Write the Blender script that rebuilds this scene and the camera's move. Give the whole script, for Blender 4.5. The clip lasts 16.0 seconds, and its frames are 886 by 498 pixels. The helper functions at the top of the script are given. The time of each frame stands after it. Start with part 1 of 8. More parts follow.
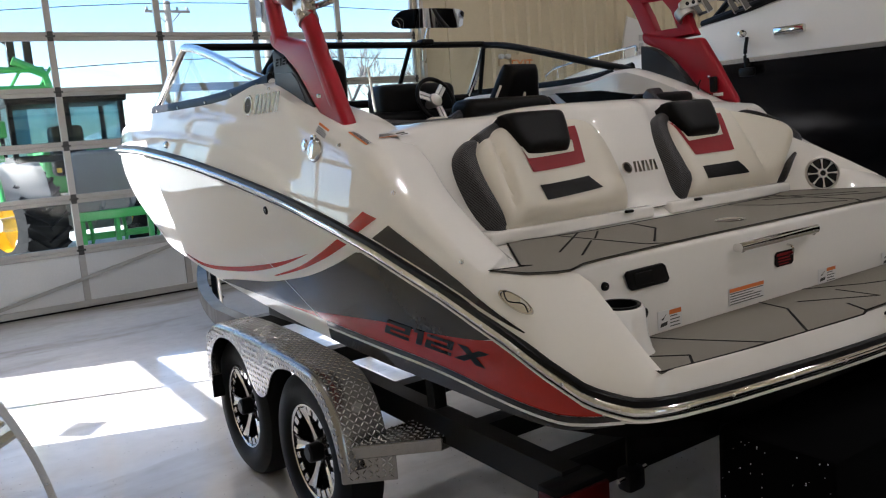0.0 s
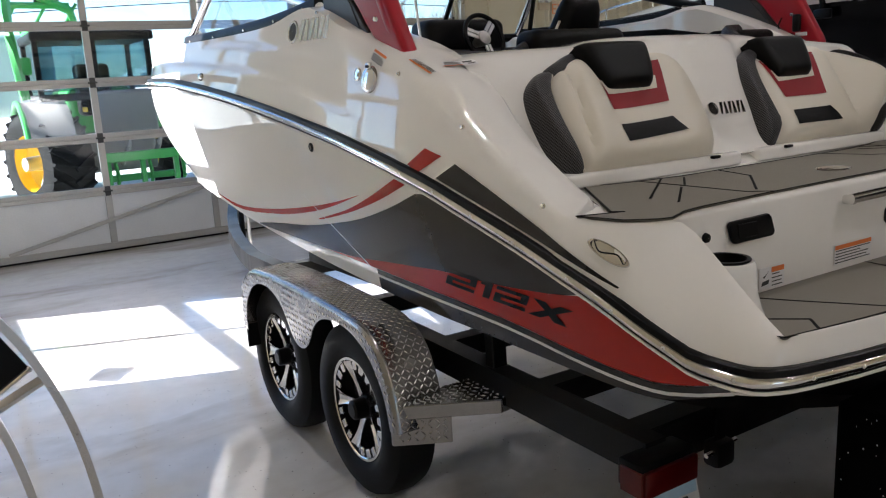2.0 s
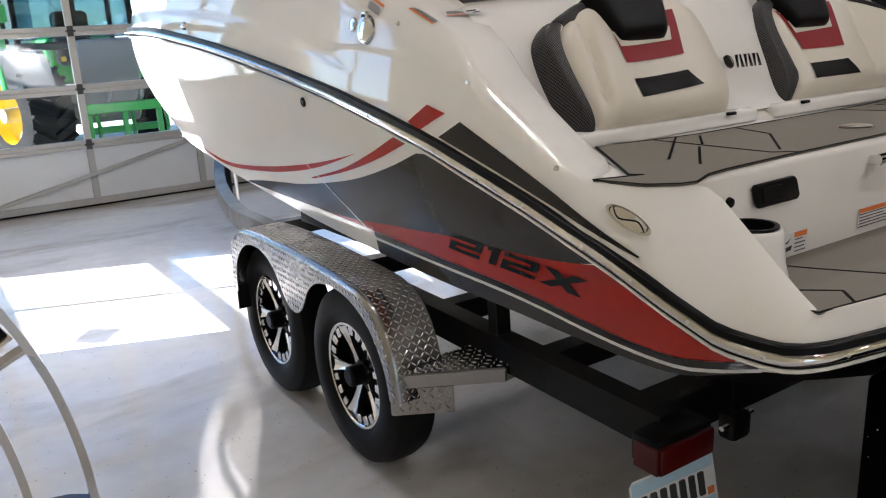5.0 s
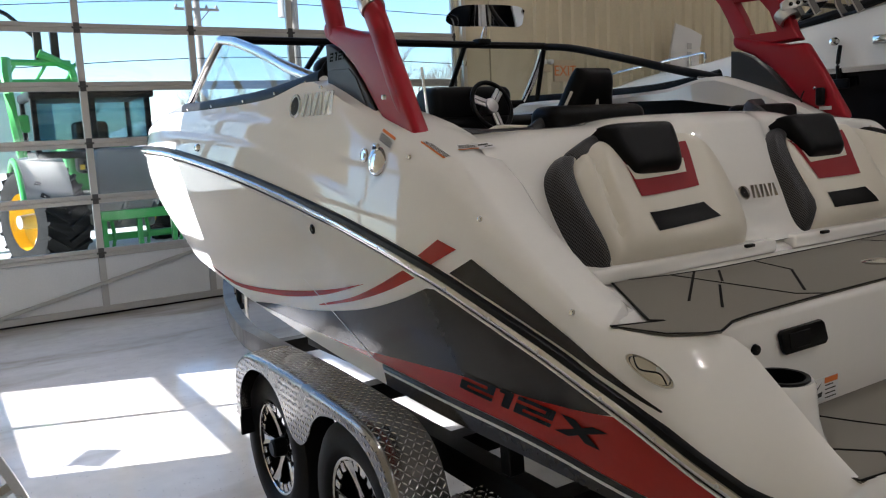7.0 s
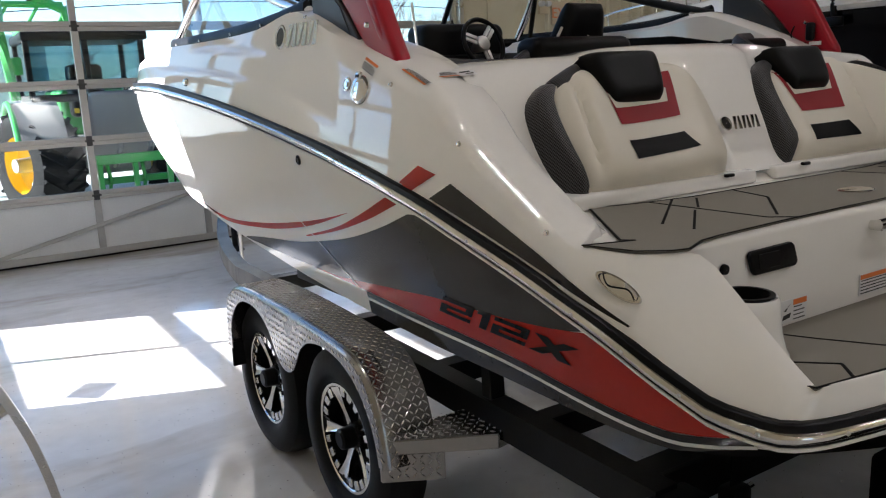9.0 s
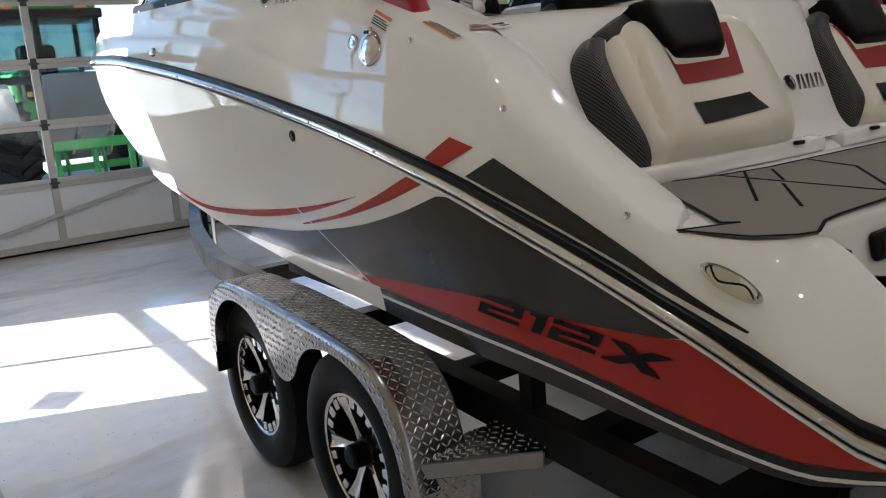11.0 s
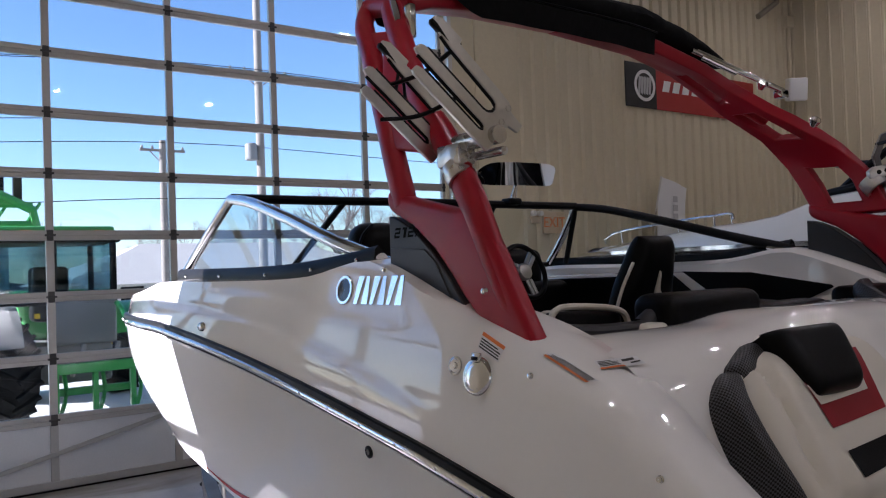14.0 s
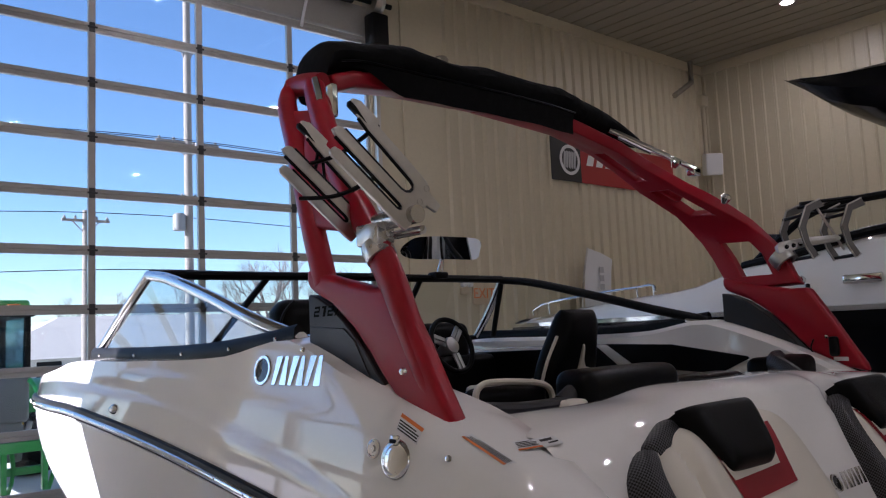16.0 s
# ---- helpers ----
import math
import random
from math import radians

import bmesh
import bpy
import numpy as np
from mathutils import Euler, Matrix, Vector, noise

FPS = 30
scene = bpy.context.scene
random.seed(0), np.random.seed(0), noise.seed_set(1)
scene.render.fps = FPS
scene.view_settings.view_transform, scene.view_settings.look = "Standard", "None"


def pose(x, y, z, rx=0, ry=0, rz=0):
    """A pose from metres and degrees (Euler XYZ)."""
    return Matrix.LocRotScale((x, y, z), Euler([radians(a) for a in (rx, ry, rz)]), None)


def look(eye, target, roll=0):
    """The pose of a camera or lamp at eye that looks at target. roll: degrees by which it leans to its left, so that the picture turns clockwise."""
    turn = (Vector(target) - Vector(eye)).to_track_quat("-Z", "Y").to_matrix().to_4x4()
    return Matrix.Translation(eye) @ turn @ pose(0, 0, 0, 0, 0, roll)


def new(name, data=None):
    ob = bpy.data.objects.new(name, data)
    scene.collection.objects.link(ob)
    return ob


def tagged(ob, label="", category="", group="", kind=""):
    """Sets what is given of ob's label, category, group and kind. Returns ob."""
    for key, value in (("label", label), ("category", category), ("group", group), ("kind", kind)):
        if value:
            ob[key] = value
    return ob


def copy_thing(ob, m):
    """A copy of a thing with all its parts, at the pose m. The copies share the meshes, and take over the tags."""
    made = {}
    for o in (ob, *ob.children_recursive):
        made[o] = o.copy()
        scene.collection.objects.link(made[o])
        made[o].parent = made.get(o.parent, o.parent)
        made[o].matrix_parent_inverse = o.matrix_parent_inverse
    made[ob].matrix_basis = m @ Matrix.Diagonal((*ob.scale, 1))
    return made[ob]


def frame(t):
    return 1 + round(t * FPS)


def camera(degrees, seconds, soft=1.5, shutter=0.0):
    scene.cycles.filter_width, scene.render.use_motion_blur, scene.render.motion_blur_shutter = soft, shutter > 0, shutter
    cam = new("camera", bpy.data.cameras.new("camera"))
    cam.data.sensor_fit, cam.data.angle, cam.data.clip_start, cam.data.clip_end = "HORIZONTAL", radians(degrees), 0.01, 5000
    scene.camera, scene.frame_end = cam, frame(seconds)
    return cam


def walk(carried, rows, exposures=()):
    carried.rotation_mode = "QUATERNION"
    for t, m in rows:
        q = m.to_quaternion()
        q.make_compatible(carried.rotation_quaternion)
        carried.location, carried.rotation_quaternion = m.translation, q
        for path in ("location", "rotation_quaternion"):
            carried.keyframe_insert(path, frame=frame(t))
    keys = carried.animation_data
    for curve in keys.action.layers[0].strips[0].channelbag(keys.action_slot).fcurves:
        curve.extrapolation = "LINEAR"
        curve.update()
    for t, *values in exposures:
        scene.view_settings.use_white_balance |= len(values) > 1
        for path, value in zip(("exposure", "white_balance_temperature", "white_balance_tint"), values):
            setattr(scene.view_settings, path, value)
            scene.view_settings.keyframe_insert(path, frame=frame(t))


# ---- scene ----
cam = camera(57.7, 16.0, 1.15)
PATH = [
    (0, (-2.558, -1.341, 1.706), (-1.457, 0.3, 1.395), -4.3),
    (0.5, (-2.554, -1.234, 1.686), (-1.426, 0.381, 1.339), -4.1),
    (1, (-2.536, -1.136, 1.656), (-1.429, 0.491, 1.301), -3.7),
    (1.5, (-2.532, -1.048, 1.651), (-1.45, 0.592, 1.276), -3.3),
    (2, (-2.536, -1.028, 1.641), (-1.495, 0.626, 1.218), -3.1),
    (2.5, (-2.553, -1.062, 1.639), (-1.523, 0.591, 1.183), -2.9),
    (3, (-2.554, -1.095, 1.642), (-1.522, 0.551, 1.165), -2.7),
    (5.3, (-2.483, -0.872, 1.65), (-1.435, 0.743, 1.107), -3.0),
    (5.5, (-2.473, -0.875, 1.669), (-1.431, 0.752, 1.152), -3.2),
    (6, (-2.463, -0.862, 1.719), (-1.413, 0.788, 1.3), -3.1),
    (6.5, (-2.44, -0.813, 1.733), (-1.371, 0.843, 1.397), -2.9),
    (7, (-2.439, -0.799, 1.732), (-1.375, 0.868, 1.436), -2.7),
    (7.5, (-2.437, -0.857, 1.745), (-1.364, 0.808, 1.466), -2.6),
    (8, (-2.427, -0.923, 1.725), (-1.368, 0.743, 1.403), -2.3),
    (8.5, (-2.422, -0.949, 1.71), (-1.371, 0.708, 1.324), -2.3),
    (9, (-2.42, -0.869, 1.668), (-1.373, 0.782, 1.249), -2.6),
    (11.3, (-2.33, -0.381, 1.613), (-1.221, 1.215, 1.141), -3.6),
    (11.5, (-2.316, -0.342, 1.628), (-1.232, 1.277, 1.174), -3.9),
    (12, (-2.301, -0.273, 1.68), (-1.261, 1.392, 1.299), -3.8),
    (12.5, (-2.288, -0.202, 1.727), (-1.253, 1.476, 1.393), -3.2),
    (13, (-2.305, -0.118, 1.772), (-1.241, 1.555, 1.508), -2.4),
    (13.5, (-2.364, -0.033, 1.837), (-1.233, 1.611, 1.709), -2.0),
    (14, (-2.421, -0.048, 1.905), (-1.242, 1.567, 1.948), -2.0),
    (14.5, (-2.435, -0.066, 1.941), (-1.224, 1.518, 2.096), -2.2),
    (15, (-2.413, -0.074, 1.937), (-1.172, 1.481, 2.142), -2.5),
    (15.5, (-2.397, -0.077, 1.932), (-1.123, 1.45, 2.146), -2.6),
    (16, (-2.391, -0.07, 1.928), (-1.083, 1.429, 2.137), -2.6),
]
walk(cam, [(t, look(eye, target, roll)) for t, eye, target, roll in PATH], [(0.0, 2.14, 5740, 17), (1.6, 2.11, 5740, 17), (3.0, 2.44, 5740, 17), (5.5, 2.5, 5740, 17), (6.9, 1.9, 5740, 16), (8.5, 2.05, 5740, 16), (11.5, 2.04, 5740, 16), (12.6, 1.85, 5740, 16), (14.2, 1.45, 5480, 26), (16.0, 1.45, 5480, 26)])

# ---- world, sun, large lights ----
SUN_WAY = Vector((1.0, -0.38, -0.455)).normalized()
world = bpy.data.worlds.new("sky_world")
scene.world = world
world.use_nodes = True
wn = world.node_tree.nodes
sky = wn.new("ShaderNodeTexSky")
sky.sky_type = "NISHITA"
sky.sun_disc = False
sky.sun_elevation = math.asin(-SUN_WAY.z)
sky.sun_rotation = math.atan2(-SUN_WAY.x, -SUN_WAY.y)
sky.air_density, sky.dust_density, sky.ozone_density = 1.0, 0.0, 2.6
wn["Background"].inputs["Strength"].default_value = 0.0864
world.node_tree.links.new(sky.outputs[0], wn["Background"].inputs["Color"])

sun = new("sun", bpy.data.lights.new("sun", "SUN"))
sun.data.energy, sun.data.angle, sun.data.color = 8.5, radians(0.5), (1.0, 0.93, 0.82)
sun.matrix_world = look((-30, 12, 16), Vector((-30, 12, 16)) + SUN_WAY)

# ---- helpers for shapes ----


def thing(name, loc=(0, 0, 0), label="", category="", group="", kind=""):
    ob = new(name)
    ob.empty_display_size = 0.1
    ob.matrix_basis = Matrix.Translation(loc)
    return tagged(ob, label, category, group, kind)


def part(name, bm, material, parent=None, label="", smooth=True, **tags):
    me = bpy.data.meshes.new(name)
    bmesh.ops.recalc_face_normals(bm, faces=bm.faces)
    for f in bm.faces:
        f.smooth = smooth
    bm.to_mesh(me)
    bm.free()
    me.materials.append(material)
    if smooth:
        me.set_sharp_from_angle(angle=radians(38))
    ob = new(name, me)
    if parent:
        ob.parent = parent
        if parent.type == "EMPTY":
            ob.matrix_parent_inverse = parent.matrix_basis.inverted()
    return tagged(ob, label, **tags)


def B():
    return bmesh.new()


def box(bm, lo, hi, bevel=0.0, seg=2, m=None):
    lo, hi = Vector(lo), Vector(hi)
    tmp = bmesh.new()
    bmesh.ops.create_cube(tmp, size=1)
    for v in tmp.verts:
        v.co = Vector(((v.co.x + 0.5) * (hi.x - lo.x) + lo.x, (v.co.y + 0.5) * (hi.y - lo.y) + lo.y, (v.co.z + 0.5) * (hi.z - lo.z) + lo.z))
    if bevel:
        bmesh.ops.bevel(tmp, geom=tmp.edges[:], offset=bevel, segments=seg, profile=0.5, affect="EDGES")
    join(bm, tmp, m)
    return bm


def join(bm, tmp, m=None):
    if m is not None:
        tmp.transform(m)
    vs = [bm.verts.new(v.co) for v in tmp.verts]
    tmp.verts.index_update()
    for f in tmp.faces:
        bm.faces.new([vs[v.index] for v in f.verts])
    tmp.free()


def grid(bm, rows, close=False):
    vr = [[bm.verts.new(p) for p in r] for r in rows]
    for a, b in zip(vr, vr[1:]):
        n = len(a)
        for i in range(n if close else n - 1):
            q = [a[i], a[(i + 1) % n], b[(i + 1) % n], b[i]]
            if len({tuple(v.co) for v in q}) == 4:
                bm.faces.new(q)
    return vr


def smooth_path(pts, n=6):
    """Points on a smooth curve through pts, n to a stretch."""
    P = [Vector(p) for p in pts]
    out = []
    for i in range(len(P) - 1):
        a, b, c, d = P[max(i - 1, 0)], P[i], P[i + 1], P[min(i + 2, len(P) - 1)]
        for k in range(n):
            t = k / n
            out.append(0.5 * (2 * b + (c - a) * t + (2 * a - 5 * b + 4 * c - d) * t * t + (3 * b - a - 3 * c + d) * t ** 3))
    out.append(P[-1])
    return out


def tube(bm, pts, r, n=10, r2=None, up=(0, 0, 1), cap=True):
    """A tube along pts; r2: its half height along up where it is oval; r may be a list."""
    P = [Vector(p) for p in pts]
    rows = []
    for i, p in enumerate(P):
        way = (P[min(i + 1, len(P) - 1)] - P[max(i - 1, 0)]).normalized()
        side = way.cross(Vector(up))
        if side.length < 1e-4:
            side = way.cross(Vector((0, 1, 0.01)))
        side.normalize()
        u = side.cross(way)
        ra = r[i] if isinstance(r, (list, tuple)) else r
        rb = (r2[i] if isinstance(r2, (list, tuple)) else r2) if r2 else ra
        rows.append([p + side * ra * math.cos(2 * math.pi * k / n) + u * rb * math.sin(2 * math.pi * k / n) for k in range(n)])
    vr = grid(bm, rows, True)
    if cap:
        bm.faces.new(vr[0][::-1])
        bm.faces.new(vr[-1])
    return bm


def prism(bm, poly, depth, m=None, bevel=0.0, seg=2):
    """A flat outline in x, y, thick along z from 0 to depth."""
    tmp = bmesh.new()
    f = tmp.faces.new([tmp.verts.new((x, y, 0)) for x, y in poly])
    ext = bmesh.ops.extrude_face_region(tmp, geom=[f])
    for v in ext["geom"]:
        if isinstance(v, bmesh.types.BMVert):
            v.co.z += depth
    bmesh.ops.recalc_face_normals(tmp, faces=tmp.faces)
    if bevel:
        bmesh.ops.bevel(tmp, geom=[e for e in tmp.edges if e.calc_face_angle(0) > 0.6], offset=bevel, segments=seg, profile=0.5, affect="EDGES")
    join(bm, tmp, m)
    return bm


def lathe(bm, prof, n=24, m=None):
    """A turned shape about z: prof is r, z from one end to the other."""
    tmp = bmesh.new()
    rows = [[(max(r, 1e-4) * math.cos(2 * math.pi * k / n), max(r, 1e-4) * math.sin(2 * math.pi * k / n), z) for k in range(n)] for r, z in prof]
    grid(tmp, rows, True)
    bmesh.ops.remove_doubles(tmp, verts=tmp.verts, dist=1e-5 if min(p[0] for p in prof) > 0.001 else 3e-4)
    join(bm, tmp, m)
    return bm


def axes(o, x, y):
    """A pose at o whose x and y axes lie along x and y."""
    x = Vector(x).normalized()
    z = x.cross(Vector(y)).normalized()
    y = z.cross(x)
    return Matrix(((x.x, y.x, z.x, o[0]), (x.y, y.y, z.y, o[1]), (x.z, y.z, z.z, o[2]), (0, 0, 0, 1)))


def lerp(table, y):
    """A value from a table of (y, value), smooth between."""
    if y <= table[0][0]:
        return table[0][1]
    for i in range(len(table) - 1):
        (a, u), (b, v) = table[i], table[i + 1]
        if y <= b:
            h = b - a
            sl = (v - u) / h
            s0 = (v - table[i - 1][1]) / (b - table[i - 1][0]) if i else sl
            s1 = (table[i + 2][1] - u) / (table[i + 2][0] - a) if i + 2 < len(table) else sl
            t = (y - a) / h
            return (2 * t ** 3 - 3 * t * t + 1) * u + (t ** 3 - 2 * t * t + t) * h * s0 + (3 * t * t - 2 * t ** 3) * v + (t ** 3 - t * t) * h * s1
    return table[-1][1]


# ---- materials ----


def mat(name, base, rough=0.5, metal=0.0, vary=0.06, fine=60.0, coarse=3.0, bump=0.0, coat=0.0, rvary=0.08, bump_scale=None, spec=0.5):
    m = bpy.data.materials.new(name)
    m.use_nodes = True
    N, K = m.node_tree.nodes, m.node_tree.links
    p = N["Principled BSDF"]
    p.inputs["Metallic"].default_value = metal
    p.inputs["Specular IOR Level"].default_value = spec
    p.inputs["Coat Weight"].default_value = coat
    p.inputs["Coat Roughness"].default_value = 0.03
    co = N.new("ShaderNodeTexCoord")
    a, b = N.new("ShaderNodeTexNoise"), N.new("ShaderNodeTexNoise")
    a.inputs["Scale"].default_value, b.inputs["Scale"].default_value = fine, coarse
    a.inputs["Detail"].default_value = b.inputs["Detail"].default_value = 4
    for q in (a, b):
        K.new(co.outputs["Object"], q.inputs["Vector"])
    mix = N.new("ShaderNodeMath")
    mix.operation = "ADD"
    K.new(a.outputs["Fac"], mix.inputs[0])
    K.new(b.outputs["Fac"], mix.inputs[1])
    hsv = N.new("ShaderNodeHueSaturation")
    hsv.inputs["Color"].default_value = (*base, 1)
    mr = N.new("ShaderNodeMapRange")
    mr.inputs["From Min"].default_value, mr.inputs["From Max"].default_value = 0.6, 1.4
    mr.inputs["To Min"].default_value, mr.inputs["To Max"].default_value = 1 - vary, 1 + vary
    K.new(mix.outputs[0], mr.inputs["Value"])
    K.new(mr.outputs[0], hsv.inputs["Value"])
    K.new(hsv.outputs[0], p.inputs["Base Color"])
    rr = N.new("ShaderNodeMapRange")
    rr.inputs["From Min"].default_value, rr.inputs["From Max"].default_value = 0.3, 0.7
    rr.inputs["To Min"].default_value, rr.inputs["To Max"].default_value = max(rough - rvary, 0.01), rough + rvary
    K.new(b.outputs["Fac"], rr.inputs["Value"])
    K.new(rr.outputs[0], p.inputs["Roughness"])
    if bump:
        bp = N.new("ShaderNodeBump")
        bp.inputs["Strength"].default_value = bump
        bp.inputs["Distance"].default_value = 0.004
        src = a
        if bump_scale:
            src = N.new("ShaderNodeTexNoise")
            src.inputs["Scale"].default_value = bump_scale
            K.new(co.outputs["Object"], src.inputs["Vector"])
        K.new(src.outputs["Fac"], bp.inputs["Height"])
        K.new(bp.outputs[0], p.inputs["Normal"])
    return m


def glass(name, tint=(0.9, 0.95, 0.95), gloss=1.0):
    m = bpy.data.materials.new(name)
    m.use_nodes = True
    N, K = m.node_tree.nodes, m.node_tree.links
    N.remove(N["Principled BSDF"])
    t, g, f, x = N.new("ShaderNodeBsdfTransparent"), N.new("ShaderNodeBsdfGlossy"), N.new("ShaderNodeLayerWeight"), N.new("ShaderNodeMixShader")
    t.inputs[0].default_value = (*tint, 1)
    g.inputs["Roughness"].default_value = 0.02
    g.inputs[0].default_value = (gloss, gloss, gloss, 1)
    f.inputs[0].default_value = 0.5
    pw, ad = N.new("ShaderNodeMath"), N.new("ShaderNodeMath")
    pw.operation, ad.operation = "POWER", "MULTIPLY_ADD"
    pw.inputs[1].default_value = 5.0
    ad.inputs[1].default_value, ad.inputs[2].default_value = 0.9, 0.035
    K.new(f.outputs["Facing"], pw.inputs[0])
    K.new(pw.outputs[0], ad.inputs[0])
    K.new(ad.outputs[0], x.inputs[0])
    K.new(t.outputs[0], x.inputs[1])
    K.new(g.outputs[0], x.inputs[2])
    K.new(x.outputs[0], N["Material Output"].inputs[0])
    return m


def lit(name, color, strength):
    m = bpy.data.materials.new(name)
    m.use_nodes = True
    p = m.node_tree.nodes["Principled BSDF"]
    p.inputs["Base Color"].default_value = (*color, 1)
    p.inputs["Emission Color"].default_value = (*color, 1)
    p.inputs["Emission Strength"].default_value = strength
    return m


GEL = mat("white_gelcoat", (0.87, 0.85, 0.815), 0.03, vary=0.012, coat=0.15, rvary=0.01, coarse=1.2)
VINYL = mat("ivory_vinyl", (0.72, 0.67, 0.57), 0.4, vary=0.03, bump=0.12, fine=500)
BLACKV = mat("black_vinyl", (0.003, 0.0029, 0.0029), 0.38, vary=0.15, bump=0.15, fine=500, spec=0.12)
REDV = mat("red_vinyl", (0.27, 0.011, 0.016), 0.45, vary=0.05, bump=0.15, fine=500, spec=0.25)
REDP = mat("red_tower_paint", (0.34, 0.006, 0.017), 0.36, vary=0.04, bump=0.05, fine=300, spec=0.35)
REDH = mat("red_hull_stripe", (0.40, 0.022, 0.014), 0.12, vary=0.05, spec=0.3)
GREYH = mat("charcoal_hull_stripe", (0.026, 0.024, 0.023), 0.06, vary=0.08, coat=0.0, coarse=5, spec=0.36)
DARKH = mat("black_hull_stripe", (0.011, 0.0105, 0.011), 0.1, vary=0.1, coat=0.1, spec=0.3)
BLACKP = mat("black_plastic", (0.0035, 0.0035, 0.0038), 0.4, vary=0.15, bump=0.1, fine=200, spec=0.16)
BLACKM = mat("black_painted_steel", (0.006, 0.006, 0.006), 0.38, vary=0.2, bump=0.08, fine=120, spec=0.2)
RUBBER = mat("tyre_rubber", (0.0045, 0.0045, 0.0047), 0.6, spec=0.2, vary=0.2, bump=0.2, fine=150)
CHROME = mat("polished_steel", (0.75, 0.74, 0.72), 0.09, 1.0, vary=0.03, rvary=0.03)
ALU = mat("brushed_aluminium", (0.62, 0.6, 0.57), 0.3, 1.0, vary=0.06, fine=90)
TREAD = mat("bright_tread_plate", (0.34, 0.335, 0.33), 0.22, 1.0, vary=0.1, fine=40, bump=0.1)
MATM = mat("taupe_foam_mat", (0.2, 0.183, 0.152), 0.8, vary=0.08, bump=0.3, fine=400)
GROOVE = mat("black_mat_groove", (0.003, 0.003, 0.003), 0.8, spec=0.1)
LABELW = mat("white_label", (0.72, 0.72, 0.72), 0.4, vary=0.02)
LABELO = mat("orange_label", (0.75, 0.2, 0.04), 0.4, vary=0.03)
INK = mat("dark_ink", (0.03, 0.03, 0.03), 0.5)
DOORF = mat("door_aluminium", (0.40, 0.385, 0.35), 0.42, 0.35, vary=0.06, fine=30)
DOORP = mat("door_panel", (0.62, 0.62, 0.6), 0.5, vary=0.05)
WALLM = mat("cream_steel_siding", (0.60, 0.53, 0.375), 0.42, vary=0.05, fine=20, coarse=0.6)
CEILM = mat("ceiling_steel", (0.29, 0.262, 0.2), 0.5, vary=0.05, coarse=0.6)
FLOORM = mat("grey_epoxy_floor", (0.66, 0.65, 0.63), 0.075, vary=0.1, fine=9, coarse=0.9, bump=0.06, bump_scale=5, rvary=0.045)
# dark flecks in the floor coating
N, K = FLOORM.node_tree.nodes, FLOORM.node_tree.links
vo, co, lt, cm, mx = N.new("ShaderNodeTexVoronoi"), N.new("ShaderNodeTexCoord"), N.new("ShaderNodeMath"), N.new("ShaderNodeMath"), N.new("ShaderNodeMix")
vo.inputs["Scale"].default_value = 38
vo.inputs["Randomness"].default_value = 1.0
lt.operation, cm.operation, mx.data_type = "LESS_THAN", "MULTIPLY", "RGBA"
lt.inputs[1].default_value = 0.1
sep, gt = N.new("ShaderNodeSeparateColor"), N.new("ShaderNodeMath")
gt.operation = "GREATER_THAN"
gt.inputs[1].default_value = 0.72
K.new(co.outputs["Object"], vo.inputs["Vector"])
K.new(vo.outputs["Distance"], lt.inputs[0])
K.new(vo.outputs["Color"], sep.inputs[0])
K.new(sep.outputs[0], gt.inputs[0])
K.new(lt.outputs[0], cm.inputs[0])
K.new(gt.outputs[0], cm.inputs[1])
pb = N["Principled BSDF"]
src = pb.inputs["Base Color"].links[0].from_socket
K.new(cm.outputs[0], mx.inputs[0])
K.new(src, mx.inputs[6])
mx.inputs[7].default_value = (0.03, 0.03, 0.035, 1)
K.new(mx.outputs[2], pb.inputs["Base Color"])
# brown scuffs and dried water marks on the floor
na, nb, ra, ml, mx2 = N.new("ShaderNodeTexNoise"), N.new("ShaderNodeTexNoise"), N.new("ShaderNodeMapRange"), N.new("ShaderNodeMath"), N.new("ShaderNodeMix")
mp = N.new("ShaderNodeMapping")
mp.inputs["Scale"].default_value = (0.55, 1.6, 1.0)
na.inputs["Scale"].default_value, na.inputs["Detail"].default_value, na.inputs["Distortion"].default_value = 1.3, 6.0, 0.6
nb.inputs["Scale"].default_value, nb.inputs["Detail"].default_value = 7.0, 8.0
ra.inputs["From Min"].default_value, ra.inputs["From Max"].default_value = 0.53, 0.72
ml.operation, mx2.data_type = "MULTIPLY", "RGBA"
K.new(co.outputs["Object"], mp.inputs["Vector"])
K.new(mp.outputs[0], na.inputs["Vector"])
K.new(mp.outputs[0], nb.inputs["Vector"])
K.new(na.outputs["Fac"], ra.inputs["Value"])
K.new(ra.outputs[0], ml.inputs[0])
K.new(nb.outputs["Fac"], ml.inputs[1])
K.new(ml.outputs[0], mx2.inputs[0])
K.new(mx.outputs[2], mx2.inputs[6])
mx2.inputs[7].default_value = (0.27, 0.22, 0.15, 1)
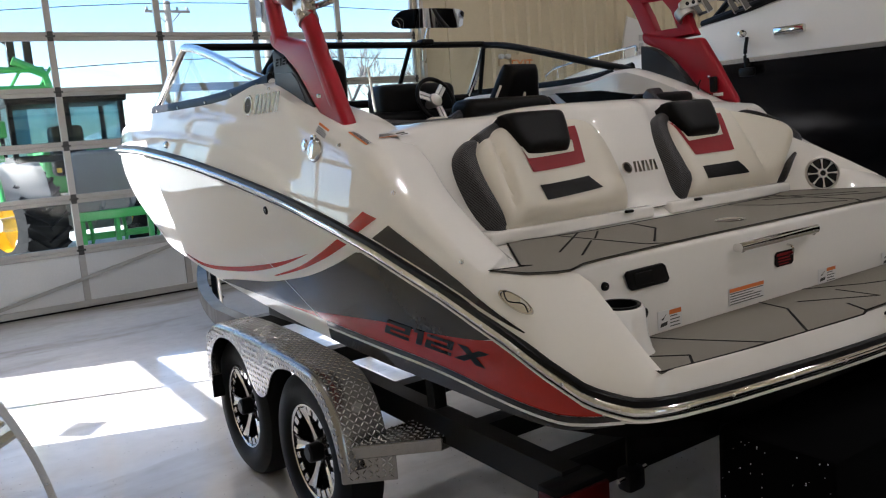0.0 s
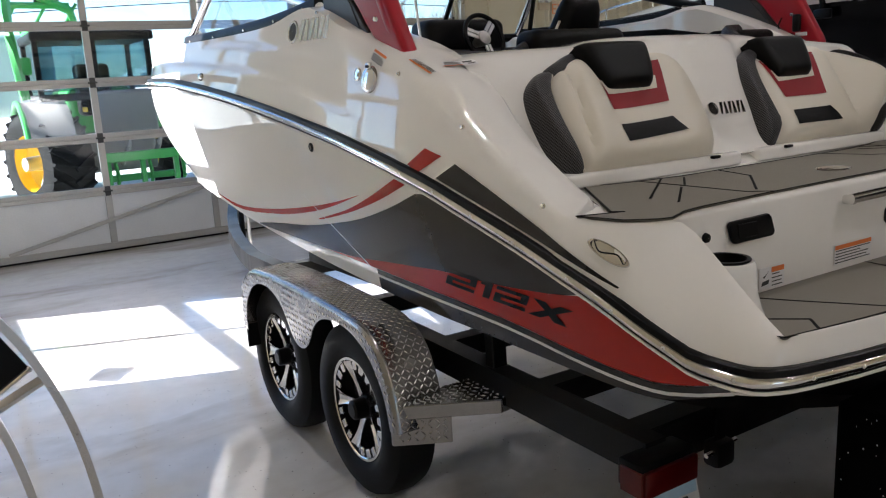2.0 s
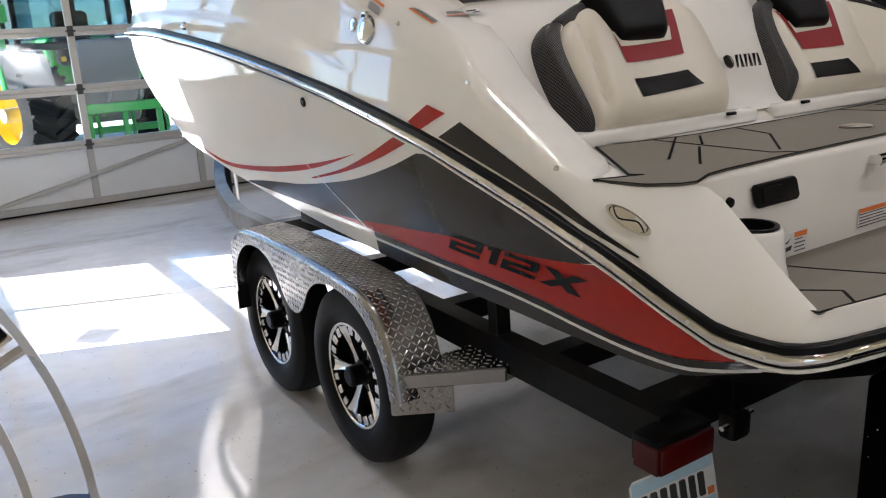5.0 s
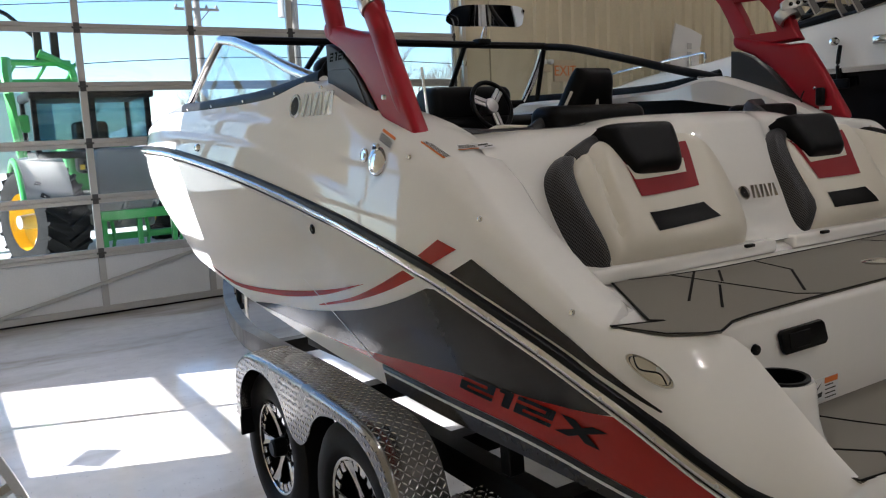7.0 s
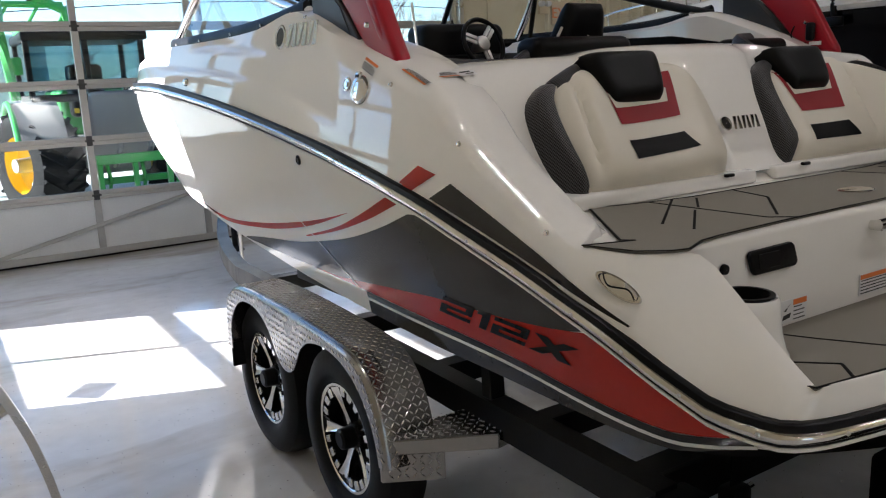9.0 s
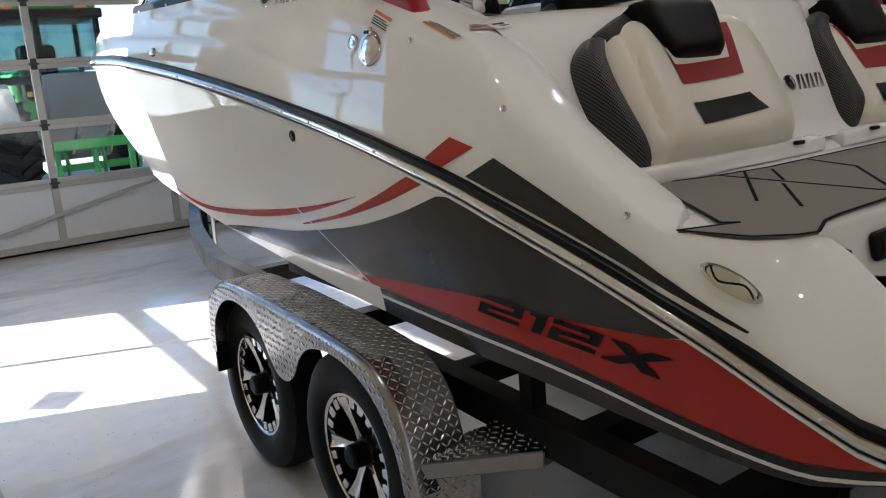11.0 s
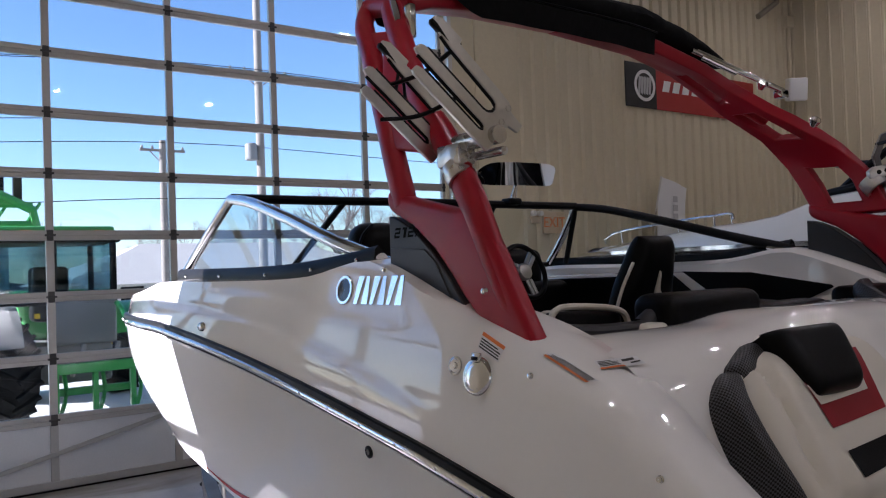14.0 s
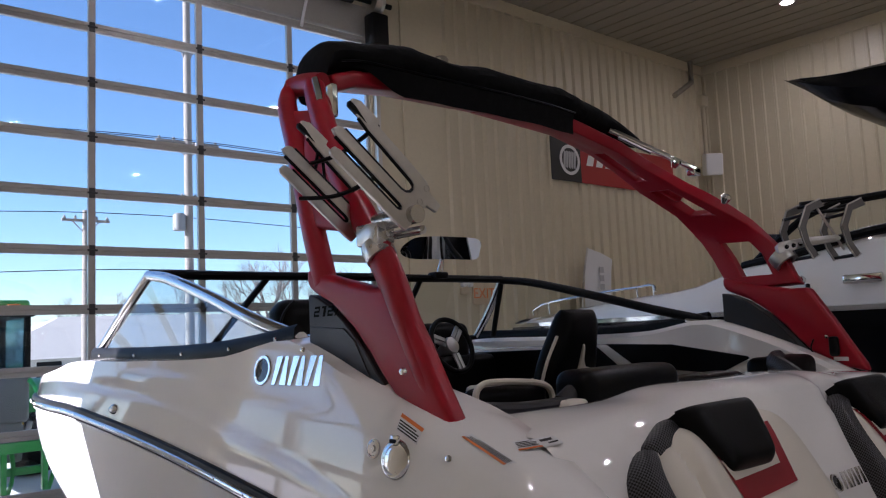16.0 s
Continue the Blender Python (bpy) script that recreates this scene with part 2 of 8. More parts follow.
# brown grime swept up along the foot of the glass door
sx, rg, mg, mx3 = N.new("ShaderNodeSeparateXYZ"), N.new("ShaderNodeMapRange"), N.new("ShaderNodeMath"), N.new("ShaderNodeMix")
rg.inputs["From Min"].default_value, rg.inputs["From Max"].default_value, rg.inputs["To Max"].default_value = 7.2, 7.95, 1.5
mg.operation, mx3.data_type = "MULTIPLY", "RGBA"
K.new(co.outputs["Object"], sx.inputs[0])
K.new(sx.outputs["Y"], rg.inputs["Value"])
K.new(rg.outputs[0], mg.inputs[0])
K.new(na.outputs["Fac"], mg.inputs[1])
K.new(mg.outputs[0], mx3.inputs[0])
K.new(mx2.outputs[2], mx3.inputs[6])
mx3.inputs[7].default_value = (0.2, 0.165, 0.115, 1)
K.new(mx3.outputs[2], pb.inputs["Base Color"])
PANE = glass("door_glass")
WSGLASS = glass("windshield_glass", (0.82, 0.86, 0.86))
CONCRETE = mat("pale_concrete", (0.55, 0.53, 0.49), 0.85, vary=0.1, fine=4)

# ---- the hall ----
DOOR_Y, DOOR_L, DOOR_R, DOOR_TOP = 7.95, -5.46, 3.46, 5.66
LEFT, RIGHT, BACK, CEIL = -3.6, 11.4, -9.0, 6.8
COLS = [DOOR_R - 1.115 * i for i in range(9)]
RAILS = [0.64, 1.19, 1.75, 2.31, 2.875, 3.435, 3.99, 4.54, 5.10, 5.66]

part("floor", box(B(), (LEFT - 0.25, BACK - 0.25, -0.2), (RIGHT + 0.25, DOOR_Y + 0.2, 0)), FLOORM, kind="structure", label="glossy pale grey epoxy floor with scuffs")
part("ground", box(B(), (-400, -400, -0.35), (400, 600, -0.05)), CONCRETE, kind="structure", label="pale concrete yard outside the glass door")


def ribbed(bm, length, z0, z1, m, pitch=0.2286, rib=0.05, proud=0.042):
    """Steel siding with upright ribs, in the plane x, z."""
    prof, x = [], 0.0
    while x < length:
        for dx, d in ((0, 0), (pitch - rib * 1.8, 0), (pitch - rib * 1.3, proud), (pitch - rib * 0.5, proud)):
            if x + dx < length:
                prof.append((x + dx, d))
        x += pitch
    prof.append((length, 0))
    tmp = bmesh.new()
    grid(tmp, [[(x, d, z) for x, d in prof] for z in (z0, z1)])
    join(bm, tmp, m)
    return bm


bm = B()
box(bm, (DOOR_R + 0.12, DOOR_Y, 0), (RIGHT + 0.25, DOOR_Y + 0.2, CEIL + 0.2))
box(bm, (LEFT - 0.2, DOOR_Y, DOOR_TOP + 0.14), (DOOR_R + 0.12, DOOR_Y + 0.2, CEIL + 0.2))
part("wall_north", bm, WALLM, kind="structure", label="cream steel wall round the glass door", smooth=False)
part("wall_siding_north", ribbed(B(), RIGHT - 4.62, 0.12, CEIL - 0.18, Matrix.Translation((4.62, DOOR_Y - 0.006, 0)) @ Matrix.Diagonal((1, -1, 1, 1))), WALLM, kind="structure", label="cream ribbed steel siding", smooth=False)
part("wall_east", box(B(), (RIGHT, BACK, 0), (RIGHT + 0.2, DOOR_Y, CEIL + 0.2)), WALLM, kind="structure", label="cream steel wall", smooth=False)
part("wall_siding_east", ribbed(B(), DOOR_Y - BACK, 0.12, CEIL - 0.18, Matrix.Translation((RIGHT - 0.006, BACK, 0)) @ Matrix.Rotation(radians(90), 4, "Z"), rib=0.034, proud=0.026), WALLM, kind="structure", label="cream ribbed steel siding", smooth=False)
# south wall, with a second glazed door behind
SX0, SX1, SZ1 = -3.1, -0.86, 2.875
bm = B()
box(bm, (LEFT - 0.2, BACK - 0.2, 0), (SX0, BACK, CEIL + 0.2))
box(bm, (SX1, BACK - 0.2, 0), (RIGHT + 0.2, BACK, CEIL + 0.2))
box(bm, (SX0, BACK - 0.2, SZ1), (SX1, BACK, CEIL + 0.2))
box(bm, (SX0, BACK - 0.2, 0), (SX1, BACK, 0.62))
part("wall_south", bm, WALLM, kind="structure", label="cream wall with a wide glazed door", smooth=False)
bm = B()
for k in range(1, 2):
    box(bm, (SX0 + 1.12 * k - 0.03, BACK - 0.12, 0.62), (SX0 + 1.12 * k + 0.03, BACK - 0.08, SZ1))
for k in range(1, 4):
    box(bm, (SX0, BACK - 0.12, 0.62 + 0.563 * k - 0.04), (SX1, BACK - 0.08, 0.62 + 0.563 * k + 0.04))
part("door_2", bm, DOORF, kind="structure", label="wide glazed door with aluminium bars", smooth=False)
# west wall, with a tall glazed door that lets the sun in
WY0, WY1, WZ0, WZ1 = 4.39, 6.28, 0.66, 3.4
bm = B()
box(bm, (LEFT - 0.2, BACK, 0), (LEFT, WY0, CEIL + 0.2))
box(bm, (LEFT - 0.2, WY1, 0), (LEFT, DOOR_Y, CEIL + 0.2))
box(bm, (LEFT - 0.2, WY0, WZ1), (LEFT, WY1, CEIL + 0.2))
box(bm, (LEFT - 0.2, WY0, 0), (LEFT, WY1, WZ0))
part("wall_west", bm, WALLM, kind="structure", label="cream wall with a tall window", smooth=False)
bm = B()
box(bm, (LEFT - 0.12, 5.315, WZ0), (LEFT - 0.08, 5.355, WZ1))
for z in (1.185, 1.74, 2.295, 2.85):
    box(bm, (LEFT - 0.12, WY0, z - 0.033), (LEFT - 0.08, WY1, z + 0.033))
part("window_1", bm, DOORF, kind="structure", label="tall window with aluminium bars", smooth=False)
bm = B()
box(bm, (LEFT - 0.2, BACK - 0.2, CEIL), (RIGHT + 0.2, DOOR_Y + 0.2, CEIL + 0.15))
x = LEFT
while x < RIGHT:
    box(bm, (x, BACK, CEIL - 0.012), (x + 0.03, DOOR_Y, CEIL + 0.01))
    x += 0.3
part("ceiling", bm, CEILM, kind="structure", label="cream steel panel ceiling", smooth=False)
# unseen wall added outside, west of the glass door, to block the sun from it
part("sun_block_wall", box(B(), (-14.6, 11.2, -0.05), (-14.0, 15.6, 14.6)), WALLM, kind="structure", label="plain unseen wall added to keep the sun off the door", smooth=False)

# sectional glass door
HINGE = mat("dark_hinge_steel", (0.06, 0.058, 0.055), 0.5, 0.6)
door = thing("door_1", (DOOR_L, DOOR_Y, 0), "tall sectional glass door with aluminium rails", kind="structure")
L0 = max(DOOR_L, LEFT + 0.02)
for i, z in enumerate(RAILS):
    bm = box(B(), (L0, DOOR_Y - 0.02, z - 0.045), (DOOR_R, DOOR_Y + 0.03, z - 0.004), 0.004, 1)
    box(bm, (L0, DOOR_Y - 0.02, z + 0.004), (DOOR_R, DOOR_Y + 0.03, z + 0.045), 0.004, 1)
    box(bm, (L0, DOOR_Y - 0.012, z - 0.006), (DOOR_R, DOOR_Y + 0.02, z + 0.006))
    part("rail", bm, DOORF, door, smooth=False)
for i, z in enumerate(RAILS[:-1]):
    for x in COLS:
        if x < L0:
            continue
        w = 0.033
        bm = box(B(), (x - w, DOOR_Y - 0.017, z + 0.045), (x + w, DOOR_Y + 0.027, RAILS[i + 1] - 0.045))
        part("stile", bm, DOORF, door, smooth=False)
        bm = box(B(), (x - 0.028, DOOR_Y - 0.03, z - 0.05), (x + 0.028, DOOR_Y - 0.02, z + 0.05), 0.003, 1)
        tube(bm, [(x - 0.045, DOOR_Y - 0.034, z), (x + 0.045, DOOR_Y - 0.034, z)], 0.011, 6)
        part("hinge", bm, HINGE, door, "dark steel hinge")
    for j in range(len(COLS) - 1):
        a, b = COLS[j + 1], COLS[j]
        if b < L0 + 0.1:
            continue
        p = part("pane", box(B(), (max(a, L0) + 0.034, DOOR_Y + 0.004, z + 0.046), (b - 0.034, DOOR_Y + 0.009, RAILS[i + 1] - 0.046)), PANE, door, smooth=False)
        p.visible_shadow = False
for j in range(len(COLS) - 1):
    a, b = max(COLS[j + 1], L0), COLS[j]
    if b < L0 + 0.1:
        continue
    bm = box(B(), (a + 0.034, DOOR_Y + 0.002, 0.09), (b - 0.034, DOOR_Y + 0.02, 0.594))
    part("bottom_panel", bm, DOORP, door, smooth=False)
    bm = box(B(), (b - 0.033, DOOR_Y - 0.017, 0.09), (b + 0.033, DOOR_Y + 0.027, 0.594))
    part("stile", bm, DOORF, door, smooth=False)
part("bottom_rail", box(B(), (L0, DOOR_Y - 0.02, 0.02), (DOOR_R, DOOR_Y + 0.03, 0.09), 0.004, 1), DOORF, door, smooth=False)
part("bottom_seal", box(B(), (L0, DOOR_Y - 0.01, 0.0), (DOOR_R, DOOR_Y + 0.02, 0.02)), BLACKP, door, smooth=False)
for x0, x1 in ((-2.0, 0.1), (2.34, 0.1)):
    m = axes((x0, DOOR_Y - 0.03, 0.1), (x1 - x0, 0, 0.49), (0, -1, 0))
    part("brace", box(B(), (0, -0.012, -0.02), (math.hypot(x1 - x0, 0.49), 0.006, 0.02), 0.003, 1, m), DOORF, door, smooth=False)
bm = box(B(), (L0, DOOR_Y - 0.08, DOOR_TOP + 0.05), (DOOR_R + 0.12, DOOR_Y - 0.002, DOOR_TOP + 0.42), 0.01)
part("trim_header", bm, DOORF, kind="structure", label="grey steel header above the glass door")
bm = box(B(), (DOOR_R + 0.002, DOOR_Y - 0.05, 0), (DOOR_R + 0.16, DOOR_Y - 0.002, DOOR_TOP + 0.05))
part("trim_jamb", bm, WALLM, kind="structure", label="cream door jamb", smooth=False)
bm = box(B(), (DOOR_R + 0.55, DOOR_Y - 0.03, 0), (4.6, DOOR_Y - 0.002, CEIL))
part("trim_pillar", bm, WALLM, kind="structure", label="smooth cream corner flashing beside the door", smooth=False)
part("trim_cornice", box(B(), (4.6, DOOR_Y - 0.05, CEIL - 0.18), (RIGHT, DOOR_Y - 0.002, CEIL - 0.002)), WALLM, kind="structure", label="cream cornice strip", smooth=False)
part("trim_cornice_east", box(B(), (RIGHT - 0.05, BACK, CEIL - 0.18), (RIGHT - 0.002, DOOR_Y - 0.05, CEIL - 0.002)), WALLM, kind="structure", label="cream cornice strip", smooth=False)

# round ceiling lamps in rows
LENS = lit("lamp_lens", (1.0, 0.92, 0.80), 152.0)
RIM = mat("white_lamp_rim", (0.7, 0.7, 0.68), 0.4)
lamp = thing("ceiling_light", (0, 0, CEIL), "round white ceiling light, switched on", "ceiling light", "ceiling lights")
part("rim", lathe(B(), [(0.086, 0.0), (0.116, -0.005), (0.122, -0.03), (0.104, -0.045), (0.092, -0.04)], 24, Matrix.Translation((0, 0, CEIL))), RIM, lamp)
part("lens", lathe(B(), [(0.001, -0.038), (0.086, -0.038), (0.093, -0.03)], 24, Matrix.Translation((0, 0, CEIL))), LENS, lamp)
LAMPS = [(x, y) for i, x in enumerate((-2.2, 1.8, 5.8, 9.6)) for j, y in enumerate((-6.4, -2.4, 1.5, 5.35)) if (i + j) % 2 == 0 or (x, y) in ((5.8, -2.4), (1.8, -6.4))]
for i, (x, y) in enumerate(LAMPS):
    if i:
        copy_thing(lamp, Matrix.Translation((x, y, CEIL)))
lamp.matrix_basis = Matrix.Translation((*LAMPS[0], CEIL))

# ---- the white sport boat ----
XC = 0.05


def mir(p):
    return (2 * XC - p[0], p[1], p[2])


def both(bm, rows):
    grid(bm, rows)
    grid(bm, [[mir(p) for p in r] for r in rows])
    bmesh.ops.remove_doubles(bm, verts=bm.verts, dist=0.002)
    return bm


HALF = [(0.018, 1.098), (0.09, 1.118), (0.16, 1.14), (0.25, 1.178), (0.4, 1.20), (0.54, 1.208), (0.68, 1.216), (0.82, 1.226), (0.95, 1.238), (1.085, 1.25), (1.23, 1.257), (1.38, 1.262), (1.534, 1.266), (1.85, 1.272), (2.5, 1.29), (3.3, 1.318), (3.8, 1.335)]
ZRAIL = [(0.018, 0.949), (0.09, 0.952), (0.16, 0.966), (0.25, 1.02), (0.398, 1.087), (0.541, 1.134), (0.681, 1.18), (0.824, 1.223), (0.956, 1.264), (1.085, 1.304), (1.232, 1.338), (1.381, 1.37), (1.534, 1.4), (1.687, 1.428), (1.85, 1.453), (2.035, 1.482), (2.4, 1.535), (2.8, 1.587), (3.3, 1.64), (3.75, 1.675), (4.6, 1.68), (6.6, 1.64)]
ZCHINE = [(0.018, 0.897), (0.083, 0.888), (0.16, 0.862), (0.26, 0.84), (0.5, 0.84), (0.7, 0.846), (0.95, 0.858), (1.5, 0.88), (2.1, 0.91), (2.8, 0.966), (3.5, 1.03), (4.3, 1.088), (5.2, 1.14), (6.6, 1.3)]
FCHINE = [(0, 0.965), (1.5, 0.955), (2.3, 0.94), (3.0, 0.922), (3.6, 0.89), (4.3, 0.84), (5.0, 0.775), (5.8, 0.62), (6.6, 0.5)]
SWELL = [(0, 1.6), (1.1, 1.6), (1.3, 1.58), (2.0, 1.15), (2.6, 1.04), (3.5, 1.05), (4.3, 2.0), (5.2, 2.8), (6.6, 2.8)]
ZTOP = [(-0.1, 1.06), (0.05, 1.085), (0.25, 1.165), (0.32, 1.225), (0.38, 1.25), (0.45, 1.258), (0.52, 1.27), (0.60, 1.30), (0.70, 1.36), (0.92, 1.50), (1.07, 1.62), (1.3, 1.71), (1.6, 1.79), (1.97, 1.915), (2.08, 1.93), (2.4, 1.885), (3.1, 1.875), (3.75, 1.875), (4.0, 1.84), (4.4, 1.81), (5.2, 1.78), (6.6, 1.70)]


LEAN_IN = [(0.25, 0.13), (0.44, 0.17), (0.6, 0.13), (0.8, 0.13), (1.1, 0.15), (1.3, 0.15), (1.55, 0.14), (2.2, 0.12), (3.2, 0.16), (3.8, 0.25), (6.6, 0.3)]
CREASE_A = [(1.55, 1.50), (2.0, 1.61), (2.6, 1.71), (3.48, 1.77), (3.8, 1.78)]
CREASE_B = [(1.65, 1.74), (2.0, 1.755), (2.64, 1.82), (3.2, 1.845)]


def half(y):
    return lerp(HALF, y) if y < 3.8 else max(1.335 - 0.1785 * (y - 3.8) ** 2, 0.0)


def rake(y):
    return 0.0 if y < 4.6 else 0.08 * (y - 4.6) ** 2


def side(y, z, out=0.0):
    """A place on the port side below the rail, at a height."""
    zr, zc, b = lerp(ZRAIL, y), lerp(ZCHINE, y), half(y) + XC - 0.006
    s = min(max((zr - z) / (zr - zc), 0), 1)
    bc = b * lerp(FCHINE, y)
    return (XC - (b + (bc - b) * s ** lerp(SWELL, y)) - out, y - rake(y) * s, z)


def upper(y, z, out=0.0):
    """A place on the port side above the rail, at a height."""
    zr, zt, b = lerp(ZRAIL, y), lerp(ZTOP, y), half(y) + XC - 0.004
    h = z - zr
    fade = 1.0 if y < 3.8 else max(b / 1.362, 0.05)
    inset = lerp(LEAN_IN, y) * h + 0.1 * h * h
    # two pressed lines along the side
    for line_, y0, y1 in ((CREASE_A, 1.55, 3.75), (CREASE_B, 1.65, 3.2)):
        if y0 < y < y1:
            on_ = min(1.0, (y - y0) / 0.35, (y1 - y) / 0.2)
            inset += 0.009 * on_ / (1 + math.exp(-(z - lerp(line_, y)) / 0.004))
    return (XC - (b - inset * fade) - out, y - (0.5 * h * (1 - fade) if y > 3.8 else 0), z)


YS = [0.25 + 0.35 * k / 12 for k in range(12)] + [0.6 + 3.2 * k / 36 for k in range(37)] + [3.8 + 2.735 * math.sin(k / 22 * math.pi / 2) for k in range(1, 23)]
boat = thing("sport_boat", (XC, 2.5, 0.5), "white sport boat with red and charcoal stripes on a trailer", "boat")

# rail line round the stern corner: place, inward way
CORNER = []
bend = [(-1.178, 0.25, 0), (-1.14, 0.16, 0), (-1.118, 0.09, 0), (-1.098, 0.018, 0), (-1.05, -0.018, 0), (-0.98, -0.04, 0), (-0.835, -0.068, 0)]
bend = smooth_path(bend, 2) + [Vector((-0.835 + (XC + 0.835) * k / 8, -0.068 - 0.074 * math.sin(k / 16 * math.pi), 0)) for k in range(1, 9)]
for i, p in enumerate(bend):
    t = (bend[min(i + 1, len(bend) - 1)] - bend[max(i - 1, 0)]).normalized()
    CORNER.append(((p.x, p.y), (-t.y, t.x) if i < len(bend) - 1 else (0, 1)))
ZSTERN = [lerp(ZRAIL, y) if k <= 6 else 0.949 + 0.004 * max(k - 12, 0) / 8 for k, ((x, y), n) in enumerate(CORNER)]

rows = []
for j in range(9):
    s = j / 8
    row = []
    for y in reversed(YS):
        zr, zc = lerp(ZRAIL, y), lerp(ZCHINE, y)
        row.append(side(y, zr + (zc - zr) * s))
    for k, ((px, py), (nx, ny)) in enumerate(CORNER[1:], 1):
        zr, zc = ZSTERN[k], lerp(ZCHINE, max(py, 0.018)) if k <= 6 else 0.897
        i = 0.006 + 0.04 * s ** 1.6
        row.append((px + nx * i, py + ny * i, zr + (zc - zr) * s))
    rows.append(row)
bm = both(B(), rows)
part("hull_side", bm, GEL, boat, "white gelcoat hull side")
# bottom, from the chine to the keel
keel = []
chine = rows[-1]
for x, y, z in chine:
    zk = lerp([(-0.2, 0.52), (3.0, 0.48), (4.0, 0.55), (5.0, 0.8), (6.0, 1.15), (6.6, 1.4)], y)
    keel.append((XC, y, min(zk, z)))
rows, stern_rows = [], []
for j in range(7):
    s = j / 6
    f = max(0.0, (s - 1 / 6) * 1.2)
    row = []
    for i, (a, b) in enumerate(zip(chine, keel)):
        if i < len(YS):
            row.append((a[0] + (b[0] - a[0]) * s, a[1], a[2] + (b[2] - a[2]) * s ** 0.8))
        else:
            row.append((a[0] + (b[0] - a[0]) * s, a[1] + (0.3 - a[1]) * min(s * 6, 1), a[2] + (b[2] - a[2]) * f ** 0.8))
    rows.append(row[:len(YS)])
    stern_rows.append(row[len(YS) - 1:])
part("hull_bottom", both(B(), rows), GEL, boat, "white hull bottom")
# the shade under the stern is put in as black colour
part("hull_transom", both(B(), stern_rows), BLACKP, boat, "underside of the stern, coloured black for its shade")
# upper side
rows = []
for j in range(33):
    s = j / 32
    row = []
    for y in reversed(YS):
        zr, zt = lerp(ZRAIL, y), lerp(ZTOP, y)
        p = upper(y, zr + (zt - zr) * s)
        soft = 0.055 * lerp([(0.45, 0.0), (0.8, 0.7), (1.15, 1.0), (1.5, 0.9), (1.75, 0.0)], y) * max(0.0, (s - 0.8) / 0.2) ** 1.8
        row.append((p[0] + soft, p[1], p[2]))
    for k, ((px, py), (nx, ny)) in enumerate(CORNER[1:], 1):
        zr = ZSTERN[k]
        f = min(k / 12, 1)
        zt = 1.14 * (1 - f) ** 2 + 1.05 * (1 - (1 - f) ** 2)
        i = 0.004 + (0.045 - 0.035 * f) * s ** 1.25
        row.append((px + nx * i, py + ny * i, zr + (zt - zr) * s ** 0.85))
    rows.append(row)
top_edge = rows[-1]
# over the top and down inside
nY = len(YS)
for q in range(4):
    row = []
    for i, (x, y, z) in enumerate(top_edge):
        if i < nY:
            yy = list(reversed(YS))[i]
            w = lerp([(0.25, 0.24), (0.33, 0.235), (0.42, 0.20), (0.55, 0.17), (0.9, 0.18), (1.3, 0.22), (1.6, 0.22), (2.0, 0.2), (3.7, 0.2), (4.2, 0.2), (6.6, 0.25)], yy)
            w = min(w, max(XC - x, 0) * 0.9) - 0.03 * lerp([(0.45, 0.0), (0.8, 0.7), (1.15, 1.0), (1.5, 0.9), (1.75, 0.0)], yy)
            zf = lerp([(0.25, 1.03), (0.42, 1.05), (0.55, 1.25), (1.2, 1.25), (1.5, 1.35), (6.6, 1.5)], yy)
            up = lerp([(0.25, 0.017), (0.33, 0.03), (0.42, 0.004), (0.55, 0.0), (0.68, -0.014), (0.9, -0.024), (1.05, -0.026), (1.3, 0.0), (1.5, 0.012), (1.8, 0.008), (6.6, 0.008)], yy)
            row.append(((x + w * 0.45, y, z + up * 0.7 + 0.004), (x + w * 0.85, y, z + up), (x + w * 0.97, y, z + up - 0.02), (x + w + 0.02, y, min(zf, z - 0.03)))[q])
        else:
            k = i - nY + 1
            if k <= 6:
                f = k / 6
                p = Vector((-0.972 - 0.04 * f * f, 0.25 - 0.25 * f, 1.182 - 0.146 * f))
            else:
                xx = lerp([(6, -1.012), (7, -0.99), (12, -0.80), (20, XC)], k)
                yy = lerp([(-1.03, -0.012), (-0.79, -0.06), (-0.52, -0.095), (-0.26, -0.12), (0.05, -0.12)], xx)
                p = Vector((xx, yy, 1.041 - 0.139 * yy))
            e = Vector((x, y, z))
            bulge = 0.012 * (1 - min(k / 12, 1))
            row.append(tuple((e.lerp(p, 0.45) + Vector((0, 0, bulge)), e.lerp(p, 0.9) + Vector((0, 0, bulge * 0.4)), p, p + Vector((0.006, 0.006, -0.09)))[q]))
    rows.append(row)
# the stern corner runs as one gently rounded slope from the rail to its inner edge
RIM_X = [(0.018, -1.012), (0.07, -1.005), (0.125, -0.992), (0.18, -0.985), (0.23, -0.99), (0.28, -1.025), (0.33, -1.085), (0.38, -1.124), (0.44, -1.146), (0.52, -1.165), (0.6, -1.175)]
RIM_Y = [(0.018, 0.0), (0.07, 0.075), (0.125, 0.155), (0.18, 0.235), (0.23, 0.29), (0.28, 0.314), (0.33, 0.342), (0.38, 0.382), (0.44, 0.44), (0.52, 0.52), (0.6, 0.6)]
RIM_Z = [(0.018, 1.036), (0.07, 1.085), (0.125, 1.14), (0.18, 1.2), (0.23, 1.246), (0.28, 1.26), (0.33, 1.261), (0.38, 1.261), (0.44, 1.262), (0.52, 1.272), (0.6, 1.30)]
